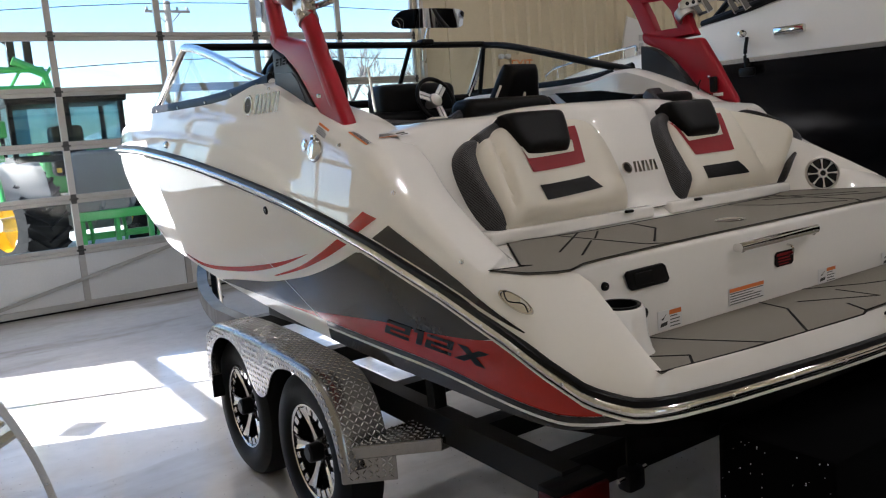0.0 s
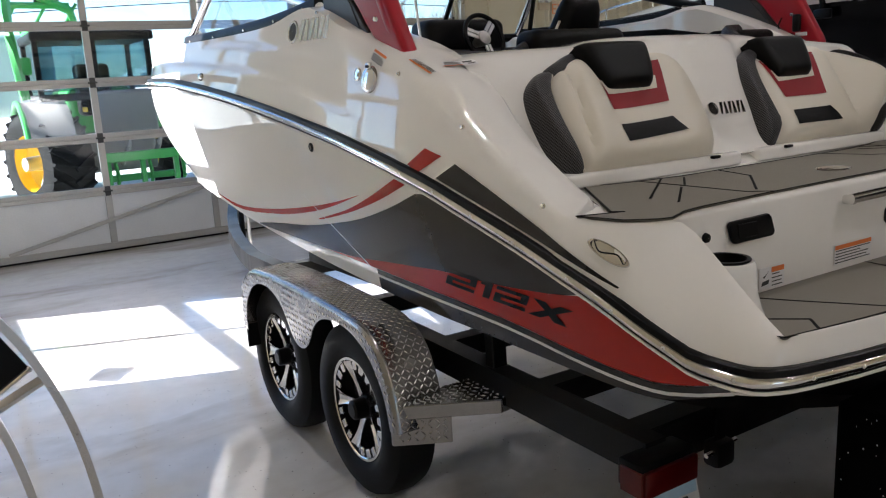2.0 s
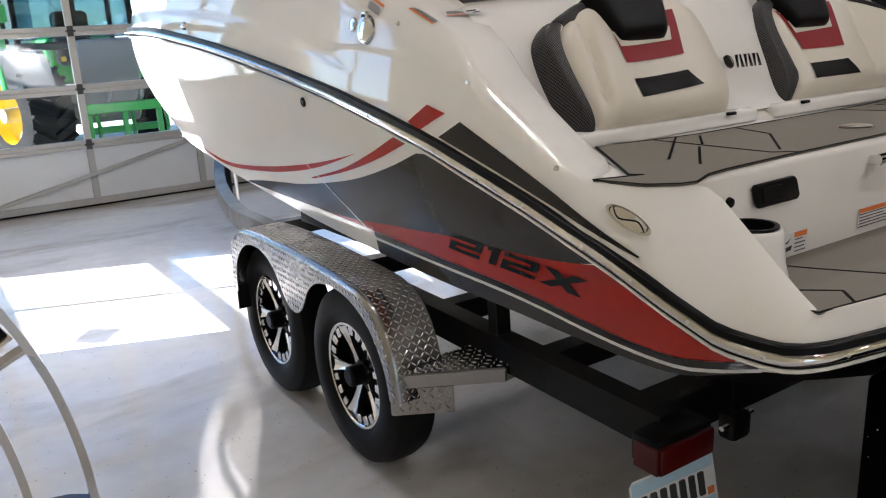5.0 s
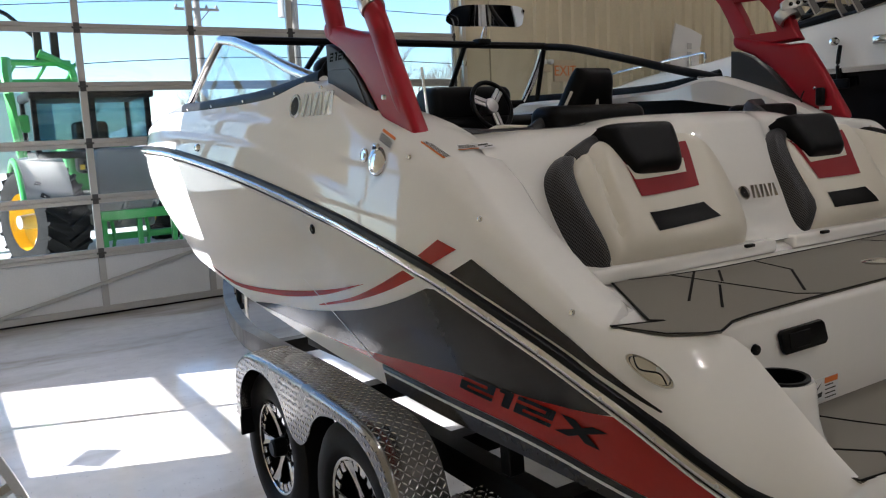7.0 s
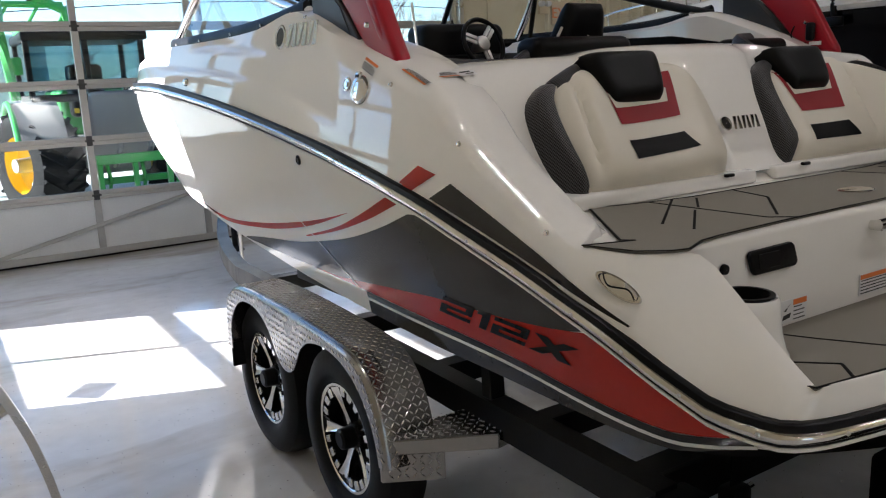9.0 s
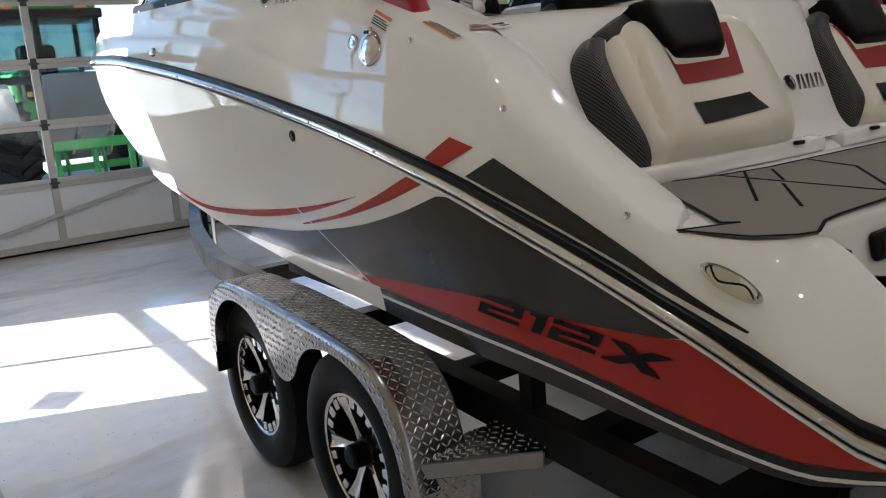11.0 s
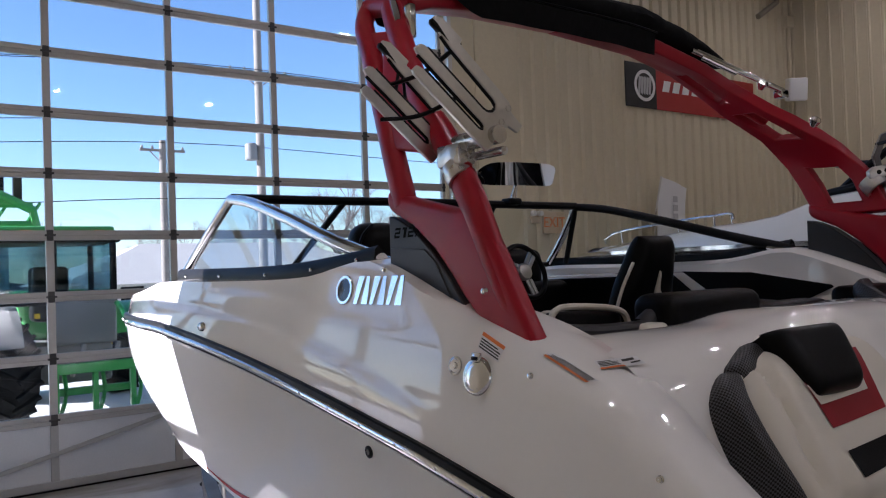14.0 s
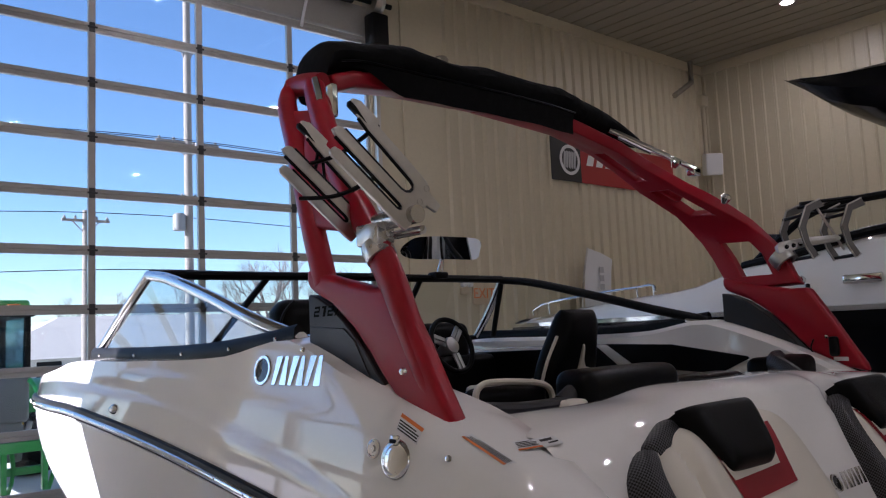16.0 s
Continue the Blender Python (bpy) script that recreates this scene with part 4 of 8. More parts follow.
for s in (1, -1):
    M = (lambda p: p) if s == 1 else mir
    bm = B()
    def TM(p, k, s=s):
        if s == 1:
            return (p[0], p[1], p[2] + (0, 0, 0, 0, 0, 0, 0.01, 0.03, 0.05, 0.06, 0.06, 0.06, 0.055)[k])
        return (0.15 - p[0] - 0.05 * max(0.0, 1 - (p[2] - 2.08) / 0.3) - (0, 0, 0, 0, 0.01, 0.02, 0.03, 0.03, 0.02, 0.01, 0, 0, 0)[k], p[1], p[2] + (0, 0, 0, 0, -0.01, -0.02, -0.04, -0.05, -0.05, -0.04, -0.01, 0.03, 0.055)[k])
    # to port the leg is two oval bars with plates between; the sheet begins at the top
    low = 9 if s == 1 else 0
    vr = [[bm.verts.new(TM(tuple(Vector(a).lerp(Vector(b), v)), k)) for v in TV] for k, (a, b) in enumerate(TROWS)]
    for i in range(low, len(vr) - 1):
        for j in range(len(TV) - 1):
            if (i, j) not in THOLES:
                bm.faces.new([vr[i][j], vr[i][j + 1], vr[i + 1][j + 1], vr[i + 1][j]])
    bmesh.ops.delete(bm, geom=[v for v in bm.verts if not v.link_faces], context="VERTS")
    if s == 1:
        fore = smooth_path([(-1.112, 1.921, 2.084), (-1.111, 1.934, 2.115), (-1.103, 1.989, 2.236), (-1.079, 2.072, 2.383), (-1.021, 2.22, 2.572), (-0.945, 2.394, 2.735), (-0.906, 2.466, 2.801), (-0.876, 2.495, 2.848), (-0.865, 2.468, 2.864), (-0.875, 2.379, 2.849), (-0.902, 2.243, 2.808)], 5)
        aft = smooth_path([(-1.112, 1.398, 1.70), (-1.112, 1.452, 1.79), (-1.112, 1.518, 1.905), (-1.112, 1.601, 2.065), (-1.107, 1.684, 2.19), (-1.1, 1.742, 2.261), (-1.092, 1.801, 2.32), (-1.06, 1.926, 2.457), (-0.997, 2.089, 2.63), (-0.937, 2.22, 2.75), (-0.896, 2.297, 2.818)], 6)
        part("tower_bar", tube(B(), fore, 0.033, 16, 0.043, up=(0, -0.8, 0.6)), REDP, boat, "rounded red tower bar")
        part("tower_bar", tube(B(), aft, [0.022 + 0.012 * min(1, k / 8) for k in range(len(aft))], 16, [0.026 + 0.019 * min(1, k / 18) for k in range(len(aft))], up=(0, -0.8, 0.6)), REDP, boat, "rounded red tower bar")

        def between(z, u):
            """A place between the two bars, at a height of the fore bar."""
            a = min(fore[:40], key=lambda p: abs(p.z - z))
            b = min(aft, key=lambda p: abs(p.z - (z - 0.045)))
            return a.lerp(b, u)
        for name_, cols in (("tower_plate", [(2.25, 0.0, 1.0), (2.29, 0.0, 1.0), (2.33, 0.0, 1.0), (2.37, 0.0, 1.0), (2.41, 0.0, 1.0)]), ("tower_plate", [(2.40, 0.5, 1.0), (2.44, 0.32, 1.0), (2.49, 0.27, 1.0), (2.54, 0.27, 1.0), (2.58, 0.36, 1.0), (2.62, 0.43, 1.0), (2.66, 0.45, 1.0)]), ("tower_plate", [(2.65, 0.0, 1.0), (2.69, 0.0, 1.0), (2.73, 0.0, 0.8)])):
            bp = B()
            grid(bp, [[between(z, u0 + (u1 - u0) * k / 4) for k in range(5)] for z, u0, u1 in cols])
            pl_ = part(name_, bp, REDP, boat, "red plate between the tower bars")
            sol = pl_.modifiers.new("thick", "SOLIDIFY")
            sol.thickness, sol.offset = 0.034, 0
            bev = pl_.modifiers.new("round", "BEVEL")
            bev.width, bev.segments, bev.limit_method = 0.01, 3, "ANGLE"
    o = part("tower_arch", bm, REDP, boat, "red painted tower frame with slots")
    sol = o.modifiers.new("thick", "SOLIDIFY")
    sol.thickness, sol.offset = 0.062, 0
    bev = o.modifiers.new("round", "BEVEL")
    bev.width, bev.segments, bev.limit_method = 0.022, 4, "ANGLE"
    poly = [(1.345, 1.688), (1.36, 1.725), (1.41, 1.805), (1.475, 1.915), (1.57, 2.06), (1.66, 2.06), (1.80, 2.09), (1.93, 2.122), (1.985, 2.14), (1.985, 2.10), (1.975, 2.075), (1.945, 2.06), (1.86, 2.025), (1.757, 1.955), (1.683, 1.885), (1.63, 1.825), (1.579, 1.776), (1.459, 1.712)]
    bm = prism(B(), poly, 0.06, axes((-1.142, 0, 0), (0, 1, 0), (0, 0, 1)) if s == 1 else axes((2 * XC + 1.082, 0, 0), (0, 1, 0), (0, 0, 1)), 0.02, 3)
    leg = part("tower_leg", bm, REDP, boat, "red tower leg")
    poly = [(1.985, 2.06), (1.94, 2.05), (1.86, 2.015), (1.765, 1.945), (1.693, 1.875), (1.64, 1.815), (1.575, 1.74), (1.985, 1.89)]
    bm = prism(B(), poly, 0.06, axes((-1.134, 0, 0), (0, 1, 0), (0, 0, 1)) if s == 1 else axes((2 * XC + 1.074, 0, 0), (0, 1, 0), (0, 0, 1)), 0.004, 1)
    base = part("tower_base_cover", bm, COVERM, boat, "black plastic tower base with raised panel")
    poly = [(1.975, 1.965), (1.80, 1.955), (1.75, 1.92), (1.66, 1.79), (1.70, 1.78), (1.975, 1.885)]
    bm = prism(B(), poly, 0.004, axes((-1.138 if s == 1 else 2 * XC + 1.134, 0, 0), (0, 1, 0), (0, 0, 1)), 0.0015, 1)
    part("raised_panel", bm, COVERM, base)
    if s == 1:
        for i, ch in enumerate("212X"):
            bm = B()
            for q in LET[ch]:
                bm.faces.new([bm.verts.new((-1.1355, 1.955 - 0.036 * (i + 0.1 + 0.8 * u) - 0.01 * (v - 0.5), 1.992 + 0.03 * v)) for u, v in q])
            part("numeral", bm, GROOVE, base, smooth=False)
    # small fittings on the leg
    x = -1.165 if s == 1 else 2 * XC + 1.07
    bm = lathe(B(), [(0.001, 0.012), (0.008, 0.01), (0.01, 0.0)], 10, Matrix.Translation((x, 1.50, 1.84)) @ Matrix.Rotation(radians(-90), 4, "Y"))
    part("screw", bm, CHROME, leg)
    if s == -1:
        bm = box(B(), (2 * XC + 1.045, 1.45, 1.755), (2 * XC + 1.076, 1.49, 1.84), 0.012, 3)
        part("rope_hook", bm, BLACKP, leg, "black rope hook")
        bm = tube(B(), smooth_path([(2 * XC + 1.07, 1.56, 1.83), (2 * XC + 1.06, 1.57, 1.79), (2 * XC + 1.06, 1.55, 1.75), (2 * XC + 1.06, 1.49, 1.745)], 4), 0.004, 6)
        part("cord", bm, BLACKP, leg)
        part("sticker", box(B(), (2 * XC + 1.068, 1.42, 1.735), (2 * XC + 1.0745, 1.48, 1.752)), LABELW, leg, smooth=False)
        for x, y, z in ((1.10, 1.895, 2.48), (1.08, 2.135, 2.695)):
            bm = lathe(B(), [(0.001, 0.05), (0.02, 0.045), (0.028, 0.03), (0.02, 0.015), (0.012, 0.0)], 14, Matrix.Translation((x, y, z)) @ Matrix.Rotation(radians(30), 4, "X"))
            part("tow_light", bm, CHROME, boat, "chrome tower fitting")


def rack(s):
    """Board rack: a clamp on the aft bar, two plates of three tines each, a tube between."""
    M = (lambda p: p) if s == 1 else mir
    r = thing("board_rack", M((-1.14, 1.70, 2.18)), "silver aluminium board rack clamped to the red tower", "board rack", "board racks")
    up = Vector((-0.235, 0, 0.19)).normalized()

    def plate(y):
        # outline in the plane of x and z: base corner, tines towards up and outboard
        o = Vector((-1.125, y, 2.192))
        side_w = Vector((0.19, 0, 0.235)).normalized()
        L, T = 0.287, 0.012
        pts = [(0.0, 0.0), (0.03, -0.002), (L - 0.01, -0.002), (L, 0.004), (L - 0.003, 0.022), (L - 0.02, 0.027), (0.056, 0.027), (0.046, 0.030), (0.041, 0.037), (0.046, 0.044), (0.056, 0.047)]
        pts += [(L + 0.015, 0.047), (L + 0.027, 0.052), (L + 0.022, 0.07), (L + 0.01, 0.077), (0.075, 0.077), (0.058, 0.081), (0.046, 0.092), (0.044, 0.105), (0.05, 0.116), (0.064, 0.121)]
        pts += [(L - 0.05, 0.128), (L + 0.0, 0.135), (L + 0.028, 0.146), (L + 0.034, 0.156), (L + 0.012, 0.170), (L - 0.06, 0.172), (L - 0.062, 0.158), (0.06, 0.155), (0.02, 0.152), (0.0, 0.136), (-0.048, 0.134), (-0.048, 0.108), (-0.012, 0.10), (-0.008, 0.06)]
        m = axes(M(tuple(o)), M(tuple(up)) if s == 1 else (-up.x, 0, up.z), tuple(side_w) if s == 1 else (-side_w.x, 0, side_w.z))
        pl = part("fork_plate", prism(B(), pts, T, m, 0.002, 1), PLATE, r, "pale anodised fork plate")
        for a, b in ((L + 0.026, 0.14),):
            part("tine_pad", prism(B(), [(a - 0.06, b - 0.004), (a + 0.004, b - 0.006), (a + 0.01, b + 0.006), (a - 0.012, b + 0.006)], 0.018, m @ Matrix.Translation((0, 0, -0.003)), 0.002, 1), BLACKP, pl, "black rubber tine pad")
        for slot in ([(L - 0.03, 0.028), (0.056, 0.0275), (0.0465, 0.0305), (0.0418, 0.037), (0.0465, 0.0435), (0.056, 0.0465), (L + 0.01, 0.0465)], [(L, 0.0775), (0.075, 0.0775), (0.058, 0.0815), (0.0465, 0.0922), (0.0445, 0.105), (0.0505, 0.1157), (0.064, 0.1205), (L - 0.05, 0.1275), (L - 0.01, 0.133)]):
            part("slot_lining", tube(B(), [m @ Vector((*p, 0.006)) for p in slot], 0.0035, 5, 0.0075), BLACKP, pl, "black rubber slot lining")
        for a, b in ((0.012, 0.09), (0.016, 0.135)):
            part("bolt", lathe(B(), [(0.001, 0.018), (0.008, 0.017), (0.009, 0.01), (0.009, -0.004)], 8, m @ Matrix.Translation((a, b, 0))), CHROME, pl)
        return m
    m1 = plate(1.52)
    m2 = plate(1.76)
    part("rack_tube", tube(B(), [M((-1.10, 1.50, 2.235)), M((-1.10, 1.80, 2.235))], 0.024, 14), ALU, r)
    part("rack_tube", tube(B(), [M((-1.06, 1.53, 2.20)), M((-1.06, 1.74, 2.20))], 0.012, 10), ALU, r)
    way = Vector(M((-1.115, 1.745, 2.31))) - Vector(M((-1.125, 1.60, 2.13)))
    q = way.to_track_quat("Z", "Y").to_matrix().to_4x4()
    part("clamp", lathe(B(), [(0.034, -0.026), (0.042, -0.026), (0.044, -0.018), (0.044, 0.018), (0.042, 0.026), (0.034, 0.026)], 20, Matrix.Translation(M((-1.11, 1.658, 2.152))) @ q), ALU, r, "aluminium tower clamp")
    part("clamp_block", box(B(), (-0.03, -0.05, -0.03), (0.03, 0.05, 0.03), 0.008, 2, Matrix.Translation(M((-1.112, 1.672, 2.2)))), ALU, r)
    if s == 1:
        a, b = m1 @ Vector((0.22, 0.0, 0.02)), m2 @ Vector((0.22, 0.0, 0.02))
        for u, v in (((0.23, 0.08), (0.22, 0.17)), ((0.19, -0.01), (0.14, 0.065))):
            p0, p1 = m2 @ Vector((*u, 0.016)), m1 @ Vector((*v, 0.016))
            mid = (p0 + p1) / 2 - Vector((0, 0, 0.02))
            part("bungee_cord", tube(B(), smooth_path([p0, mid, p1], 6), 0.006, 6), BLACKP, r, "black elastic cord")
        for u, v in (((0.16, 0.08), (0.25, 0.18)), ((0.20, 0.08), (0.24, 0.16))):
            part("bungee_cord", tube(B(), [m2 @ Vector((*u, 0.016)), m2 @ Vector((*v, 0.02))], 0.005, 6), BLACKP, r, "black elastic cord")
    return r


rack(1)

# starboard rack, swung outboard: arm and cage of two plates
r = thing("board_rack", (1.24, 1.68, 2.2), "folded aluminium board rack on a swing arm", "board rack", "board racks")
q = Vector((0.0, 0.35, 0.42)).to_track_quat("Z", "Y").to_matrix().to_4x4()
part("clamp", lathe(B(), [(0.036, -0.03), (0.052, -0.03), (0.055, 0.0), (0.052, 0.03), (0.036, 0.03)], 18, Matrix.Translation((1.215, 1.69, 2.2)) @ q), ALU, r, "aluminium tower clamp")
FOLD = axes((1.215, 1.69, 2.2), (0.83, -0.555, 0), (0, 0, 1))
arm = part("swing_arm", prism(B(), [(-0.04, 0.02), (0.01, 0.028), (0.1, 0.05), (0.26, 0.068), (0.275, 0.083), (0.26, 0.1), (0.1, 0.092), (-0.02, 0.075), (-0.045, 0.055)], 0.03, FOLD @ Matrix.Translation((0, 0, 0.015)), 0.006, 2), ALU, r, "aluminium swing arm")
part("arm_rail", prism(B(), [(0.06, 0.06), (0.25, 0.078), (0.25, 0.088), (0.06, 0.072)], 0.012, FOLD @ Matrix.Translation((0, 0, 0.046)), 0.002, 1), ALU, arm)
for i in range(3):
    part("bolt", lathe(B(), [(0.001, 0.006), (0.009, 0.005), (0.011, 0.0)], 8, FOLD @ Matrix.Translation((0.0 + 0.034 * i, 0.05 + 0.006 * i, 0.045))), BLACKP, arm)
FOLDP = mat("dull_grey_rack_plate", (0.16, 0.155, 0.15), 0.45, 0.6, vary=0.12)
# folded fork plates, two and two, hooked at both ends
for k, (du, dv) in enumerate(((0.0, 0.0), (0.205, 0.0))):
    for depth in (-0.09, 0.07):
        at = FOLD @ Matrix.Translation((du, dv, depth))
        hook = [(0.158, 0.262), (0.088, 0.232), (0.046, 0.134), (0.07, 0.046), (0.103, -0.012), (0.132, 0.006), (0.096, 0.062), (0.082, 0.134), (0.112, 0.206), (0.181, 0.23)]
        pl = part("fork_plate", prism(B(), hook, 0.012, at, 0.002, 1), FOLDP, r, "dull grey fork plate")
        part("plate_edge", tube(B(), [at @ Vector((*p, 0.013)) for p in hook[:6]], 0.004, 5), ALU, pl, "thin bright aluminium edge")
    for (u, v) in ((0.15, 0.245), (0.075, 0.19), (0.11, 0.0)):
        part("cage_bar", tube(B(), [FOLD @ Vector((u + du, v, -0.09)), FOLD @ Vector((u + du, v, 0.08))], 0.008, 8), BLACKP, r)
for v0, v1 in ((0.25, 0.275), (0.2, 0.225)):
    part("cage_bar", tube(B(), [FOLD @ Vector((0.1, v0, 0.02)), FOLD @ Vector((0.36, v1, 0.02))], 0.009, 8), BLACKP, r)
part("cage_bar", tube(B(), [FOLD @ Vector((0.17, 0.235, 0.03)), FOLD @ Vector((0.29, 0.03, 0.03))], 0.006, 8), ALU, r)

# rolled canvas top on the tower
cover = thing("canvas_cover", (XC, 2.4, 2.86), "rolled black canvas top strapped along the red tower", "canvas cover")
random.seed(5)
pts = smooth_path([(-0.875, 2.35, 2.82), (-0.865, 2.36, 2.875), (-0.82, 2.38, 2.935), (-0.70, 2.39, 2.955), (-0.47, 2.40, 2.975), (-0.2, 2.40, 2.97), (0.02, 2.40, 2.975), (0.37, 2.40, 2.97), (0.56, 2.40, 2.955), (0.75, 2.39, 2.93), (0.9, 2.37, 2.89), (1.04, 2.33, 2.84)], 7)
bm = B()
rows = []
N = 22
for i, p in enumerate(pts):
    f = i / (len(pts) - 1)
    ry = lerp([(0, 0.09), (0.15, 0.125), (0.7, 0.125), (1, 0.04)], f)
    rz = lerp([(0, 0.05), (0.12, 0.062), (0.4, 0.066), (0.65, 0.07), (0.85, 0.058), (1, 0.025)], f)
    row = []
    for k in range(N):
        a = 2 * math.pi * k / N
        w = 1 + 0.07 * noise.noise((p.x * 5, math.cos(a) * 2, math.sin(a) * 2)) + 0.05 * noise.noise((p.x * 17, math.cos(a) * 4, 3 + math.sin(a) * 4))
        sag = 0.028 * min(1.0, f * 4) - 0.012 * abs(math.sin(p.x * 7))
        row.append((p.x, p.y + ry * w * math.cos(a), p.z + sag + rz * w * math.sin(a)))
    rows.append(row)
vr = grid(bm, rows, True)
bm.faces.new(vr[0])
bm.faces.new(vr[-1])
canvas = part("canvas", bm, CANVAS, cover, "black canvas roll with folds")
flap = smooth_path([(-0.80, 2.27, 2.885), (-0.7, 2.265, 2.90), (-0.5, 2.262, 2.90), (0.0, 2.26, 2.90), (0.3, 2.262, 2.895), (0.5, 2.27, 2.885)], 6)
rows = [[(p.x, p.y - 0.004 * math.sin(p.x * 21 + j) + 0.006 * j, p.z + 0.03 - 0.031 * j * min(1, max(0.15, (p.x + 0.72) * 5))) for p in flap] for j in range(4)]
part("flap", grid(B2 := B(), rows) and B2, CANVAS, canvas, "hanging canvas flap")
part("zip", tube(B(), [(p.x, p.y - 0.006, p.z + 0.035) for p in flap], 0.004, 6), BLACKP, canvas)
for k, (x, y, z) in enumerate(((-0.985, 2.12, 2.70), (-0.965, 2.15, 2.69))):
    part("folded_frame_bar", tube(B(), [(x + 0.06, y + 0.12, z + 0.12), (x, y, z)], 0.014, 10), CHROME if k == 0 else BLACKP, cover, "steel frame bar end")
part("hinge", box(B(), (-0.955, 2.10, 2.655), (-0.925, 2.14, 2.77), 0.01, 3), CHROME, cover)
for a, b in (((0.74, 2.26, 2.87), (1.20, 2.09, 2.69)), ((0.80, 2.28, 2.88), (1.26, 2.12, 2.705)), ((0.70, 2.18, 2.815), (0.84, 2.10, 2.74))):
    part("folded_frame_bar", tube(B(), [a, b], 0.012, 10), CHROME, cover, "steel frame bar")
part("bar_foot", box(B(), (1.18, 2.08, 2.66), (1.24, 2.13, 2.70), 0.008, 2), CHROME, cover)
part("nav_light", lathe(B(), [(0.03, 0.0), (0.032, 0.02), (0.026, 0.03), (0.001, 0.032)], 16, Matrix.Translation((-0.2, 2.4, 3.06))), CHROME, cover, "small chrome light")

# ---- windshield ----
for s in (1, -1):
    M = (lambda p: p) if s == 1 else mir
    bm = tube(B(), [M(p) for p in smooth_path([(-1.045, 3.455, 2.24), (-1.06, 3.2, 2.205), (-1.075, 2.8, 2.11), (-1.10, 2.4, 2.005), (-1.105, 2.08, 1.93)], 6)], 0.024, 10)
    part("windshield_side_frame", bm, CHROME if s == 1 else BLACKP, boat, "polished windshield frame")
    bm = tube(B(), [M(p) for p in smooth_path([(-1.045, 3.445, 2.245), (-1.10, 3.60, 2.09), (-1.15, 3.80, 1.905)], 4)], 0.021, 10)
    part("windshield_corner_post", bm, CHROME, boat)
    base = smooth_path([(-1.16, 3.82, 1.893), (-1.163, 3.5, 1.888), (-1.165, 3.0, 1.885), (-1.158, 2.6, 1.89), (-1.135, 2.3, 1.91), (-1.112, 2.08, 1.935)], 6)
    trim = part("windshield_base_trim", tube(B(), [M(p) for p in base], 0.02, 8, 0.043), BLACKP, boat, "black windshield base trim")
    for p in base[3::6]:
        part("screw", lathe(B(), [(0.001, 0.006), (0.006, 0.004), (0.007, 0)], 8, Matrix.Translation(M((p.x - 0.021, p.y, p.z + 0.01))) @ Matrix.Rotation(radians(-90 * s), 4, "Y")), CHROME, trim)
    rows = []
    tops = smooth_path([(-1.05, 3.44, 2.235), (-1.06, 3.2, 2.20), (-1.075, 2.8, 2.105), (-1.10, 2.4, 2.0), (-1.105, 2.1, 1.935)], 4)
    bots = smooth_path([(-1.155, 3.80, 1.90), (-1.163, 3.4, 1.89), (-1.163, 2.9, 1.89), (-1.15, 2.5, 1.90), (-1.11, 2.1, 1.935)], 4)
    o = part("side_glass", grid(B2 := B(), [[M(p) for p in tops], [M(a.lerp(b, 0.5)) for a, b in zip(tops, bots)], [M(p) for p in bots]]) and B2, WSGLASS, boat, "clear windshield side glass")
    o.visible_shadow = False
bm = tube(B(), smooth_path([(-1.045, 3.445, 2.245), (-0.5, 3.5, 2.25), (XC, 3.52, 2.255), (0.6, 3.5, 2.25), (1.145, 3.445, 2.245)], 5), 0.022, 8)
part("windshield_top_frame", bm, BLACKP, boat, "black windshield frame")
for x, x2, y2 in ((-0.44, -0.55, 3.92), (0.54, 0.65, 3.92), (1.145, 1.2, 3.6)):
    part("windshield_post", tube(B(), [(x, 3.5 if abs(x) < 1 else 3.445, 2.24), (x2, y2, 1.9)], 0.017, 8), BLACKP, boat)
rows = [smooth_path([(-1.045, 3.445, 2.24), (-0.5, 3.5, 2.245), (XC, 3.52, 2.25), (0.6, 3.5, 2.245), (1.145, 3.445, 2.24)], 5), smooth_path([(-1.15, 3.80, 1.9), (-0.5, 3.95, 1.9), (XC, 3.98, 1.9), (0.6, 3.95, 1.9), (1.25, 3.8, 1.9)], 5)]
part("front_glass", grid(B2 := B(), rows) and B2, WSGLASS, boat).visible_shadow = False
part("windshield_base", tube(B(), smooth_path([(-1.16, 3.82, 1.88), (-0.5, 3.96, 1.88), (XC, 3.99, 1.88), (0.6, 3.96, 1.88), (1.26, 3.82, 1.88)], 5), 0.03, 8), BLACKP, boat)
# rear-view mirror on the frame
MIRRORM = mat("mirror_glass", (0.9, 0.9, 0.9), 0.02, 1.0, vary=0.0, rvary=0.01)
mirror = thing("rear_view_mirror", (0.62, 3.47, 2.25), "wide chrome rear-view mirror on the windshield frame", "mirror")
rows = []
for j in range(7):
    v = j / 6 - 0.5
    row = []
    for i in range(17):
        u = i / 16 - 0.5
        h = 0.063 * (1 - 0.35 * abs(2 * u) ** 9)
        row.append((0.70 + u * 0.57 * (1 - 0.05 * v), 3.40 + 0.22 * u * u - 0.045 * v, 2.42 + 2 * v * h + 0.01 * u))
    rows.append(row)
part("mirror_face", grid(B2 := B(), rows) and B2, MIRRORM, mirror)
part("mirror_shell", grid(B2 := B(), [[(p[0], p[1] + 0.006 + 0.05 * max(0, 1 - (2 * (j / 6 - 0.5)) ** 2), p[2]) for p in r] for j, r in enumerate(rows)]) and B2, CHROME, mirror)
part("mirror_stem", tube(B(), [(0.66, 3.47, 2.265), (0.675, 3.45, 2.37)], [0.022, 0.01], 10), CHROME, mirror)
